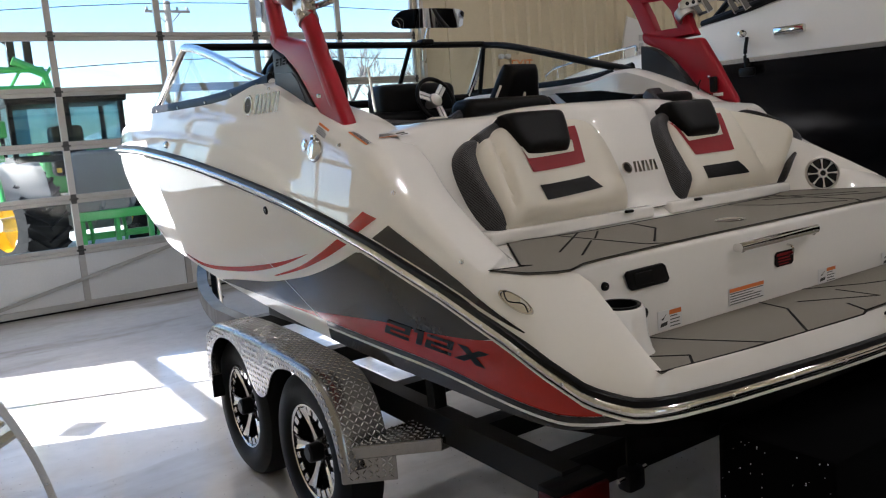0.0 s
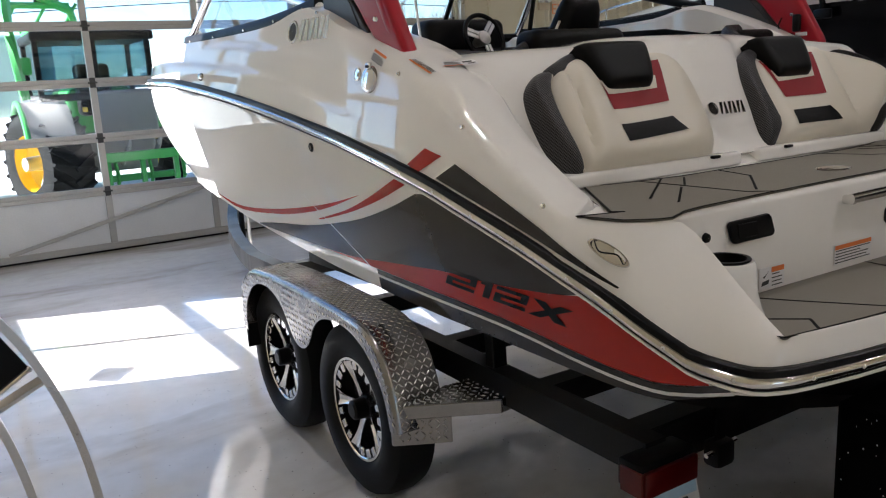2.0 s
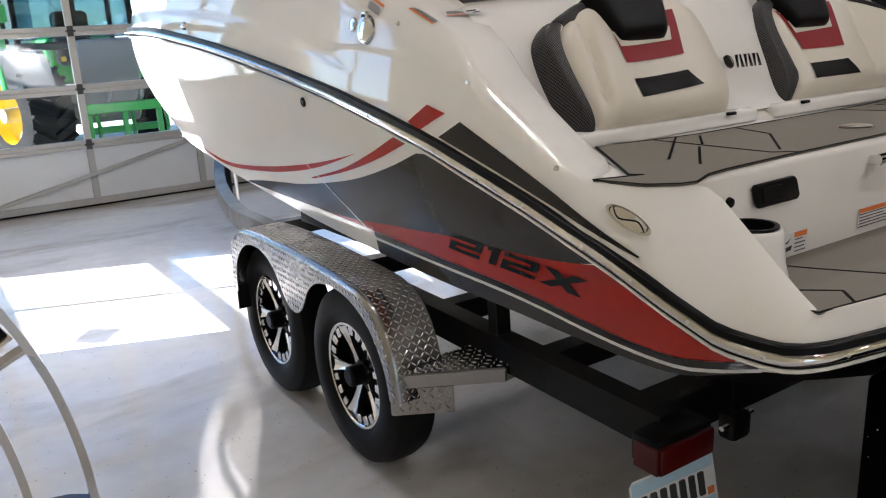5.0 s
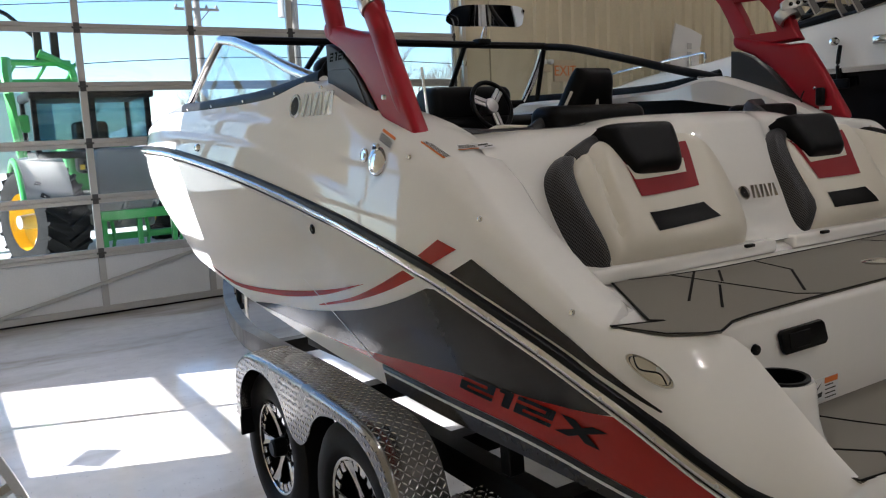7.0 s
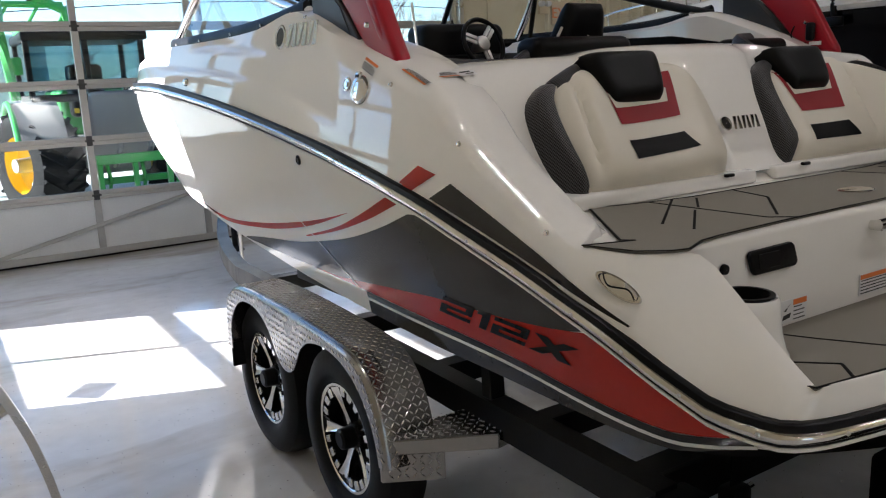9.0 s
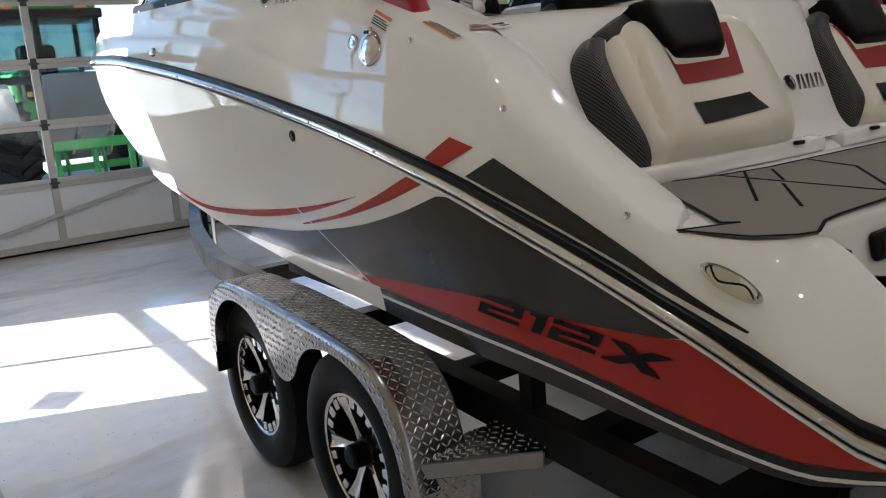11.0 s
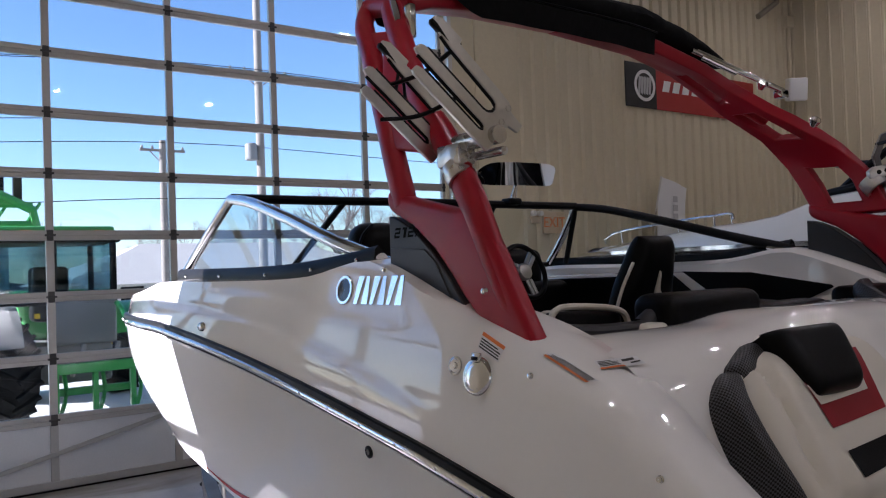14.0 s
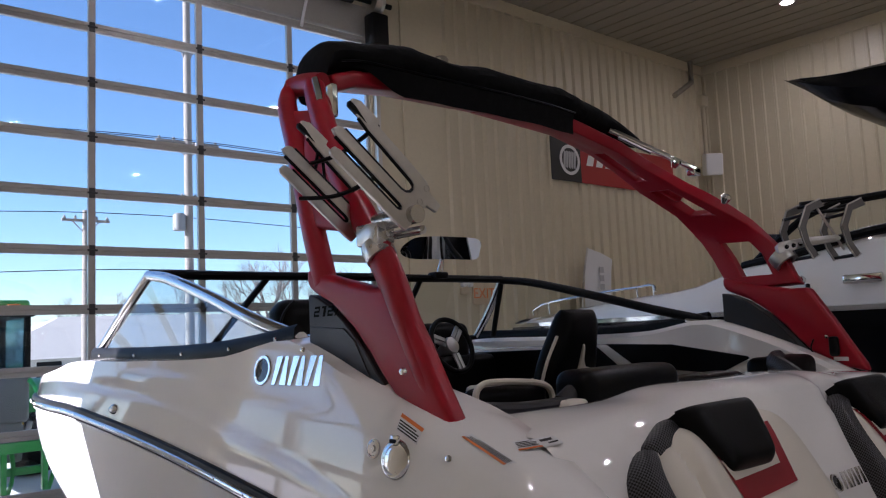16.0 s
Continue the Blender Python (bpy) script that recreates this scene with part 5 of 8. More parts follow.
part("mirror_foot", box(B(), (0.61, 3.44, 2.245), (0.71, 3.52, 2.285), 0.012, 3), BLACKP, mirror)
from mathutils import geometry


# ---- rear-facing seats ----
WEAVE = bpy.data.materials.new("woven_carbon_vinyl")
WEAVE.use_nodes = True
N, K = WEAVE.node_tree.nodes, WEAVE.node_tree.links
p = N["Principled BSDF"]
co, ck = N.new("ShaderNodeTexCoord"), N.new("ShaderNodeTexChecker")
ck.inputs["Scale"].default_value = 200
ck.inputs["Color1"].default_value, ck.inputs["Color2"].default_value = (0.085, 0.083, 0.085, 1), (0.004, 0.004, 0.0045, 1)
sx, cx_ = N.new("ShaderNodeSeparateXYZ"), N.new("ShaderNodeCombineXYZ")
K.new(co.outputs["Object"], sx.inputs[0])
for axis_, gain, slot in (("X", -0.8, 0), ("Z", 0.45, 1)):
    ma = N.new("ShaderNodeMath")
    ma.operation = "MULTIPLY_ADD"
    ma.inputs[1].default_value = gain
    K.new(sx.outputs["Y"], ma.inputs[0])
    K.new(sx.outputs[axis_], ma.inputs[2])
    K.new(ma.outputs[0], cx_.inputs[slot])
K.new(cx_.outputs[0], ck.inputs["Vector"])
K.new(ck.outputs["Color"], p.inputs["Base Color"])
bp = N.new("ShaderNodeBump")
bp.inputs["Strength"].default_value, bp.inputs["Distance"].default_value = 0.4, 0.002
K.new(ck.outputs["Fac"], bp.inputs["Height"])
K.new(bp.outputs[0], p.inputs["Normal"])
p.inputs["Roughness"].default_value = 0.42
p.inputs["Specular IOR Level"].default_value = 0.25


def pad_height(s, t, T, e=5.0):
    return T * ((1 - abs(2 * s - 1) ** e) * (1 - abs(2 * t - 1) ** e)) ** 0.42


def pad(m, left, right, w0, w1, T, base=0.0, e=5.0, n=22, shape=None):
    """A stuffed cushion on a plane: left(w) and right(w) are its sides; it stands T proud."""
    rows = []
    for j in range(n + 1):
        t = 0.5 - 0.5 * math.cos(math.pi * j / n)
        w = w0 + (w1 - w0) * t
        row = []
        for i in range(n + 1):
            s = 0.5 - 0.5 * math.cos(math.pi * i / n)
            u = left(w) + (right(w) - left(w)) * s
            h = pad_height(s, t, T, e) * (shape(u, w) if shape else 1)
            row.append(m @ Vector((u, w, base + h)))
        rows.append(row)
    bm = B()
    grid(bm, rows)
    return bm


def seat(cx, s):
    """s: 1 for the port seat, -1 for the starboard one, its bolster on the other side."""
    m = axes((cx, 0.934 if s == 1 else 0.948, 1.295), (1, 0, 0), (0, 0.265, 0.415))
    st = thing("rear_facing_seat", (cx, 0.93, 1.29), "ivory vinyl rear-facing seat with black headrest and red patch", "seat", "rear-facing seats")
    lo = tab((0.0, -0.335), (0.1, -0.355), (0.2, -0.36), (0.27, -0.352), (0.32, -0.328), (0.36, -0.285), (0.40, -0.215), (0.43, -0.14))
    if s == -1:
        lo = tab((0.0, -0.40), (0.06, -0.45), (0.11, -0.50), (0.16, -0.55), (0.2, -0.565), (0.25, -0.535), (0.31, -0.45), (0.36, -0.37), (0.40, -0.28), (0.43, -0.16))
    hi = tab((0.0, 0.315), (0.08, 0.34), (0.2, 0.35), (0.3, 0.345), (0.37, 0.32), (0.41, 0.28), (0.43, 0.22))
    if s == -1:
        hi = tab((0.0, 0.27), (0.08, 0.245), (0.2, 0.25), (0.3, 0.24), (0.37, 0.20), (0.41, 0.12), (0.43, 0.07))
    L, R = (lo, hi) if s == 1 else ((lambda w: -hi(w)), (lambda w: -lo(w)))
    T = 0.125

    def shape(u, w):
        crease = 0.2 * math.exp(-((s * u + 0.262 + 0.1 * (0.2 - w) * (s == 1)) / 0.016) ** 2) * min(1.0, max(0.0, w / 0.08)) + 0.05 / (1 + math.exp((s * u + 0.28) / 0.01))
        crease -= 4.0 * max(0.0, u - 0.30) if s == -1 else 0.0
        return 1 - crease - 0.16 * math.exp(-((u + 0.0) / 0.17) ** 4) * (1 if w > 0.1 else w / 0.1)
    part("cushion", pad(m, L, R, -0.02, 0.43, T, -0.01, 6.0, 56, shape), VINYL, st, "ivory vinyl cushion")

    def on(u, w, out=0.0025):
        t = (w + 0.02) / 0.45
        q = (u - L(w)) / (R(w) - L(w))
        return m @ Vector((u, w, -0.01 + pad_height(min(max(q, 0), 1), t, T, 6.0) * shape(u, w) + out))

    def mark(name, poly, material, label="", out=0.0025):
        rows = []
        for j in range(9):
            a = Vector(poly[0]).lerp(Vector(poly[3]), j / 8)
            b = Vector(poly[1]).lerp(Vector(poly[2]), j / 8)
            rows.append([on(*a.lerp(b, i / 8), out) for i in range(9)])
        bm = B()
        grid(bm, rows)
        part(name, bm, material, st, label)
    mark("red_patch", ((-0.155, 0.36), (0.168, 0.36), (0.129, 0.191), (-0.147, 0.175)) if s == 1 else ((-0.186, 0.36), (0.165, 0.36), (0.123, 0.162), (-0.143, 0.163)), REDV, "red vinyl patch")
    mark("black_patch", ((-0.144, 0.118), (0.114, 0.132), (0.153, 0.072), (-0.142, 0.053)) if s == 1 else ((-0.139, 0.103), (0.108, 0.105), (0.136, 0.036), (-0.15, 0.039)), BLACKV, "black vinyl patch")
    # headrest with a pale piping below
    hl, hr = tab((0.252, -0.135), (0.29, -0.152), (0.35, -0.172), (0.43, -0.178)), tab((0.252, 0.075), (0.28, 0.095), (0.35, 0.122), (0.43, 0.14))
    head = part("headrest", pad(m, hl, hr, 0.252, 0.438, 0.055, 0.082, 7.0, 22), BLACKV, st, "black vinyl headrest")
    bm = B()
    rim = [m @ Vector((u, w, 0.088)) for u, w in ((-0.178, 0.433), (-0.172, 0.35), (-0.152, 0.28), (-0.135, 0.254), (0.075, 0.254), (0.095, 0.28), (0.122, 0.35), (0.14, 0.433))]
    back = [m @ Vector((u, w, -0.04)) for u, w in ((-0.178, 0.433), (-0.172, 0.35), (-0.152, 0.28), (-0.135, 0.254), (0.075, 0.254), (0.095, 0.28), (0.122, 0.35), (0.14, 0.433))]
    grid(bm, [rim, back], True)
    part("headrest_back", bm, BLACKV, head)
    mark("pale_strip", ((-0.156, 0.285), (0.118, 0.297), (0.102, 0.246), (-0.142, 0.233)), VINYL, "pale vinyl strip below the headrest", 0.005)
    # outboard bolster and woven flank
    fl = tab((-0.02, -0.36), (0.05, -0.385), (0.14, -0.412), (0.24, -0.425), (0.31, -0.412), (0.36, -0.36), (0.385, -0.31))
    fr = tab((-0.02, -0.315), (0.1, -0.336), (0.2, -0.342), (0.27, -0.335), (0.31, -0.317), (0.36, -0.272), (0.385, -0.25))
    lift = 0.0
    if s == -1:
        fl, fr, lift = tab((0.0, -0.408), (0.05, -0.46), (0.09, -0.53), (0.14, -0.61), (0.18, -0.625), (0.22, -0.585), (0.28, -0.51), (0.36, -0.385)), tab((0.0, -0.39), (0.06, -0.44), (0.11, -0.495), (0.16, -0.55), (0.2, -0.56), (0.25, -0.53), (0.31, -0.445), (0.36, -0.365)), 0.05
    Lf, Rf = (fl, fr) if s == 1 else ((lambda w: -fr(w)), (lambda w: -fl(w)))
    part("woven_flank", pad(m, Lf, Rf, -0.025, 0.385, 0.105, -0.015 + lift, 4.0), WEAVE, st, "dark woven vinyl flank")
    edge = [m @ Vector((s * (fr(w) - 0.012), w, lift + 0.048 + 0.02 * math.sin(math.pi * (w + 0.02) / 0.40))) for w in [-0.01 + 0.38 * k / 12 for k in range(13)]]
    part("piping", tube(B(), smooth_path(edge, 2), 0.005, 6), VINYL, st, "ivory vinyl piping")
    sl = tab((0.33, -0.30), (0.38, -0.305), (0.41, -0.25), (0.445, -0.17))
    sr = tab((0.33, -0.262), (0.38, -0.165), (0.41, -0.115), (0.445, -0.07))
    Ls, Rs = (sl, sr) if s == 1 else ((lambda w: -sr(w)), (lambda w: -sl(w)))
    part("woven_shoulder", pad(m, Ls, Rs, 0.33, 0.447, 0.09, -0.02, 4.0), WEAVE, st, "dark woven vinyl shoulder")
    if s == -1:
        il, ir = tab((-0.03, -0.325), (0.008, -0.33), (0.143, -0.325), (0.279, -0.325), (0.36, -0.29), (0.40, -0.22), (0.44, -0.12)), tab((-0.03, -0.27), (0.01, -0.25), (0.064, -0.205), (0.118, -0.215), (0.255, -0.215), (0.34, -0.18), (0.40, -0.08), (0.44, -0.04))
        part("woven_flank", pad(m, il, ir, -0.03, 0.445, 0.125, -0.02, 4.0), WEAVE, st, "dark woven vinyl flank")
    part("base_ledge", box(B(), (cx - 0.42, 0.86, 1.262), (cx + 0.42, 1.0, 1.31), 0.014, 3), GEL, st, "white moulded ledge")
    part("latch", box(B(), (cx + 0.26 * s - 0.02, 0.845, 1.30), (cx + 0.26 * s + 0.02, 0.862, 1.312), 0.004, 2), BLACKP, st)


seat(-0.452, 1)
seat(0.488, -1)


def bars(name, parent, m, rows_, material, depth=0.0008):
    """Unreadable writing as small bars: x, y, width, height on a plane."""
    for x, y, w, h in rows_:
        part(name, box(B(), (x, y, 0), (x + w, y + h, depth), 0, 1, m), material, parent, smooth=False)


def badge(parent, m, w, material=CHROME):
    """Round emblem and a row of slanted plain blocks."""
    o = m @ Matrix.Translation((0.13 * w, 0.12 * w, 0))
    part("emblem", lathe(B(), [(0.095 * w, 0.0012), (0.1 * w, 0.004), (0.122 * w, 0.004), (0.13 * w, 0)], 22, o), material, parent, "round metal emblem")
    part("emblem_core", lathe(B(), [(0.001, 0.002), (0.096 * w, 0.0014), (0.096 * w, 0)], 18, o), GREYH if material is CHROME else BLACKP, parent)
    for i in range(6):
        x, flip = 0.3 * w + i * 0.118 * w, i % 2
        wide, slim = (0.088, 0.046) if flip else (0.05, 0.084)
        part("letter_bar", prism(B(), [(x, 0), (x + wide * w, 0), (x + (0.045 + slim) * w, 0.235 * w), (x + 0.045 * w, 0.235 * w)], 0.003, m, 0.0004, 1), material, parent)


# console between the seats
m = axes((-0.105, 0.975, 1.432), (1, 0, 0), (0, 0.43, 0.9))
m = m @ Matrix.Translation((0, 0, 0.026))
badge(boat, m, 0.205)

# ---- foam mats on the platforms ----


def mat_piece(name, poly, z, grooves, parent, tilt=0.0):
    lay = Matrix.Translation((0, 0, z)) @ Matrix.Rotation(radians(tilt), 4, "X")
    p = part(name, prism(B(), poly, 0.006, lay, 0.002, 1), MATM, parent, "taupe foam deck mat")
    n = len(poly)
    edges = list(zip(poly, poly[1:] + poly[:1]))
    for i, (a, b) in enumerate(edges + grooves):
        a, b = lay @ Vector((*a, 0.0062)), lay @ Vector((*b, 0.0062))
        d = (b - a)
        m = axes(a, d, Vector((0, 0, 1)).cross(d))
        part("mat_edge" if i < len(edges) else "groove", box(B(), (0, -0.0036, 0), (d.length, 0.0036, 0.0012), 0, 1, m), GROOVE, p, smooth=False)


half_mat = [(-1.164, 0.505), (-1.123, 0.377), (-1.06, 0.325), (-1.02, 0.312), (-0.975, 0.332), (-0.93, 0.352), (-0.855, 0.362), (-0.6, 0.372), (-0.33, 0.376)]
back_mat = [(-0.2, 0.80), (-0.427, 0.80), (-0.604, 0.825), (-0.72, 0.855), (-0.787, 0.89), (-1.061, 0.487), (-1.037, 0.460)]
up_poly = half_mat + [mir((*p, 0))[:2] for p in reversed(half_mat)] + [mir((*p, 0))[:2] for p in reversed(back_mat)] + back_mat
G = [((-0.515, 0.81), (-0.839, 0.556)), ((-0.452, 0.77), (-0.577, 0.659)), ((-0.624, 0.631), (-0.838, 0.454)), ((-0.604, 0.82), (-0.584, 0.426)), ((-0.584, 0.426), (-0.53, 0.376)), ((-0.30, 0.629), (-0.531, 0.435)), ((-0.30, 0.629), (-0.25, 0.79))]
mat_piece("deck_mat", up_poly, 1.2625, G + [(tuple(mir((*a, 0))[:2]), tuple(mir((*b, 0))[:2])) for a, b in G], boat)
m = Matrix.Translation((-0.015, 0.52, 1.2695))
part("medallion", lathe(B(), [(0.001, 0.003), (0.05, 0.003), (0.062, 0.002), (0.066, 0.0)], 28, m @ Matrix.Diagonal((1.0, 0.75, 1, 1))), CHROME, boat, "oval metal table socket cap")
low_poly = [(-1.03, -0.01), (-0.79, -0.055), (-0.52, -0.09), (-0.26, -0.115), (-0.2, -0.09), (0.3, -0.09), (0.36, -0.115), (0.62, -0.09), (0.89, -0.055), (1.13, -0.01), (1.10, 0.12), (0.95, 0.385), (-0.85, 0.385), (-0.88, 0.2), (-0.98, 0.12)]
G = [((-0.19, 0.18), (-0.51, -0.09)), ((-0.09, 0.03), (-0.2, -0.09)), ((-0.85, 0.045), (-0.93, -0.03)), ((-0.90, 0.16), (-0.85, 0.045)), ((-0.68, 0.21), (-0.66, -0.075)), ((-0.68, 0.21), (-0.68, 0.38)), ((-0.07, 0.22), (0.05, 0.0)), ((-0.19, 0.18), (-0.07, 0.38))]
mat_piece("deck_mat", low_poly, 1.0335, G + [(tuple(mir((*a, 0))[:2]), tuple(mir((*b, 0))[:2])) for a, b in G], boat, -8.0)

# ---- transom wall fittings ----
YW = 0.354
TW = axes((0, YW, 0), (1, 0, 0), (0, 0, 1))
vent = part("courtesy_light", prism(B(), [(-0.752, 1.163), (-0.742, 1.152), (-0.58, 1.152), (-0.57, 1.163), (-0.588, 1.208), (-0.6, 1.218), (-0.758, 1.216), (-0.768, 1.206)], 0.014, TW, 0.005, 2), BLACKP, boat, "dark grey rectangular step cover")
part("recess", prism(B(), [(-0.73, 1.165), (-0.65, 1.165), (-0.655, 1.205), (-0.738, 1.205)], 0.003, TW @ Matrix.Translation((0, 0, 0.013)), 0.001, 1), BLACKP, vent)
handle = part("grab_handle", tube(B(), smooth_path([(-0.235, YW - 0.03, 1.213), (0.0, YW - 0.042, 1.219), (0.225, YW - 0.03, 1.216)], 6), 0.013, 12, 0.016), CHROME, boat, "polished steel grab handle")
for x in (-0.215, 0.21):
    part("handle_foot", tube(B(), [(x, YW - 0.03, 1.207), (x, YW + 0.01, 1.207)], 0.014, 10), CHROME, handle)
part("eye_bolt", tube(B(), smooth_path([(0.085, YW, 1.175), (0.085, YW - 0.02, 1.17), (0.09, YW - 0.02, 1.145), (0.09, YW, 1.14)], 4), 0.004, 6), CHROME, boat)


def label(x, z, w, h, head_h, picture=False, y=YW):
    m = axes((x, y, z), (1, 0, 0), (0, 0, 1))
    lb = thing("warning_label", (x, y, z), "white warning label with an orange header", "label", "warning labels")
    part("sheet", box(B(), (0, 0, 0), (w, h, 0.0012), 0, 1, m), LABELW, lb, smooth=False)
    part("header", box(B(), (0.003 + (w * 0.45 if picture else 0), h - head_h, 0.0012), (w - 0.003, h - 0.003, 0.0018), 0, 1, m), LABELO, lb, smooth=False)
    n = max(3, int((h - head_h) / 0.009))
    for i in range(n):
        x0 = 0.006 + (w * 0.45 if picture else 0)
        zz = (h - head_h) * (i + 0.35) / n
        part("text_bar", box(B(), (x0, zz, 0.0012), (x0 + (w - x0 - 0.008) * (1, 0.9, 0.95, 0.7)[i % 4], zz + 0.003, 0.0017), 0, 1, m), INK, lb, smooth=False)
    if picture:
        part("pictogram", prism(B(), [(0.01, h * 0.15), (w * 0.36, h * 0.2), (w * 0.4, h * 0.4), (0.015, h * 0.35)], 0.0006, m @ Matrix.Translation((0, 0, 0.0012))), INK, lb, smooth=False)
        part("pictogram", prism(B(), [(0.015, h * 0.55), (w * 0.2, h * 0.5), (w * 0.36, h * 0.8), (w * 0.25, h * 0.65)], 0.0006, m @ Matrix.Translation((0, 0, 0.0012))), INK, lb, smooth=False)


label(-0.258, 1.008, 0.20, 0.062, 0.016)
label(-0.62, 0.997, 0.115, 0.062, 0.018, True)
label(0.284, 0.99, 0.12, 0.058, 0.016, True)
label(0.75, 0.985, 0.115, 0.058, 0.016, True)
m = axes((0.008, YW, 1.15), (1, 0, 0), (0, 0, 1))
dec = thing("dealer_sticker", (0.1, YW, 1.12), "small black and red oval dealer sticker", "sticker")
part("sheet", prism(B(), [(0.012, -0.05), (0.105, -0.05), (0.115, -0.04), (0.115, -0.005), (0.105, 0.005), (0.012, 0.005), (0, -0.005), (0, -0.04)], 0.0012, m), BLACKP, dec, smooth=False)
bars("text_bar", dec, m @ Matrix.Translation((0, 0, 0.0012)), [(0.012, -0.012, 0.09, 0.01), (0.02, -0.024, 0.07, 0.006), (0.02, -0.034, 0.075, 0.005), (0.025, -0.044, 0.06, 0.004)], REDV)
# cup holder pod in the corner and a black knob
pod = part("cup_pod", lathe(B(), [(0.105, -0.02), (0.09, 0.01), (0.08, 0.05), (0.075, 0.1), (0.073, 0.125), (0.068, 0.132), (0.06, 0.13)], 28, Matrix.Translation((-0.90, 0.25, 1.02))), GEL, boat, "white moulded cup pod")
part("cup_liner", lathe(B(), [(0.062, 0.132), (0.062, 0.137), (0.052, 0.137), (0.05, 0.06), (0.001, 0.06)], 28, Matrix.Translation((-0.90, 0.25, 1.02))), BLACKP, pod, "black cup liner")
part("drain_knob", lathe(B(), [(0.001, 0.02), (0.018, 0.018), (0.022, 0.0)], 16, axes((-0.70, YW, 1.075), (1, 0, 0), (0, 0, 1))), BLACKP, boat)
part("drain_knob", lathe(B(), [(0.001, 0.01), (0.012, 0.009), (0.014, 0.0)], 16, axes((-0.85, YW, 1.185), (1, 0, 0), (0, 0, 1))), BLACKP, boat)
# ladder hatch notch at the stern centre
part("ladder_latch", box(B(), (-0.17, -0.155, 1.036), (-0.09, -0.10, 1.047), 0.006, 2), BLACKP, boat)

# ---- fittings on the port side ----


def on_side(f, y, z, out=0.0):
    """A pose on a swept side: x aft, y up along the side, z outward."""
    o, a, b = Vector(f(y, z, out)), Vector(f(y - 0.02, z, out)), Vector(f(y, z + 0.02, out))
    return axes(o, a - o, b - o)


def on_deck(p, d):
    """Where a line through p along d meets the moulded deck side, or p itself."""
    best = None
    for ra, rb in zip(DECK_ROWS, DECK_ROWS[1:]):
        for k in range(len(ra) - 1):
            if abs(ra[k][1] - p[1]) > 0.25:
                continue
            a, b, c, e = Vector(ra[k]), Vector(ra[k + 1]), Vector(rb[k + 1]), Vector(rb[k])
            for tri in ((a, b, c), (a, c, e)):
                h = geometry.intersect_ray_tri(*tri, -d, p + d * 0.1, True)
                if h and (best is None or (h - p).dot(d) > (best - p).dot(d)):
                    best = h
    return best or p


def on_moulding(y, z, out=0.0):
    """A place on the port side above the rail, carried on to the moulded stern corner."""
    d = Vector((-0.95, -0.1, 0.3))
    return on_deck(Vector(upper(y, z)), d) + d * (out + 0.001)


patch("black_wedge", ((0.969, 1.379), (0.337, 1.116), (0.34, 1.112), (1.053, 1.332)), DARKH, boat, on_moulding, "long black wedge stripe", n=14)
gm = on_side(upper, 1.475, 1.638, 0.001)
cap = part("fuel_cap", lathe(B(), [(0.001, 0.016), (0.02, 0.016), (0.034, 0.013), (0.038, 0.010), (0.041, 0.010), (0.046, 0.006), (0.048, 0.0)], 32, gm), CHROME, boat, "round chrome fuel filler cap")
part("cap_hinge", box(B(), (-0.014, 0.034, 0.004), (0.014, 0.056, 0.016), 0.004, 2, gm), CHROME, cap)
part("cap_slot", box(B(), (-0.010, 0.036, 0.016), (0.010, 0.046, 0.018), 0.002, 1, gm), BLACKP, cap)
hm = on_side(upper, 1.558, 1.657, 0.001)
part("vent_button", lathe(B(), [(0.001, 0.008), (0.008, 0.008), (0.009, 0.004), (0.016, 0.004), (0.018, 0.006), (0.023, 0.004), (0.024, 0.0)], 24, hm), CHROME, boat, "round chrome vent")
for y, z in ((1.31, 1.655), (0.959, 1.49), (0.609, 1.29), (1.94, 1.90)):
    part("snap_stud", lathe(B(), [(0.001, 0.008), (0.006, 0.007), (0.005, 0.003), (0.008, 0.001), (0.008, 0.0)], 12, Matrix.Translation(on_deck(Vector(upper(y, z)), Vector((-0.8, 0, 0.6))) - Vector(upper(y, z))) @ on_side(upper, y, z, 0.0005)), CHROME, boat)
part("bow_light", lathe(B(), [(0.001, 0.014), (0.012, 0.013), (0.018, 0.006), (0.02, 0.0)], 18, on_side(upper, 3.16, 1.695, 0.0) @ Matrix.Diagonal((1.6, 1, 1, 1))), CHROME, boat, "small chrome side light")
dm = on_side(side, 1.925, 1.39, 0.0)
part("drain_fitting", lathe(B(), [(0.008, 0.006), (0.012, 0.007), (0.018, 0.004), (0.018, 0.0)], 18, dm), BLACKP, boat, "black through-hull fitting")
oc, oa = (on_deck(Vector(p), Vector((-0.95, -0.1, 0.3))) for p in ((-1.172, 0.382, 1.193), (-1.171, 0.32, 1.166)))
ob_ = on_deck(Vector((-1.172, 0.39, 1.235)), Vector((-0.95, -0.1, 0.3)))
om = axes(oc, oa - oc, ob_ - oc)
ov = part("oval_emblem", lathe(B(), [(0.001, 0.003), (0.045, 0.003), (0.048, 0.007), (0.054, 0.006), (0.057, 0.0)], 32, om @ Matrix.Diagonal((1.08, 0.36, 1, 1))), CHROME, boat, "oval chrome emblem")
part("emblem_swirl", tube(B(), [om @ v for v in smooth_path([(-0.045, 0.006, 0.005), (-0.02, -0.009, 0.005), (0.02, 0.007, 0.005), (0.045, -0.004, 0.005)], 5)], 0.0018, 6), BLACKP, ov)
bm_ = on_side(upper, 2.185, 1.80, 0.001)
badge(boat, bm_, 0.36)


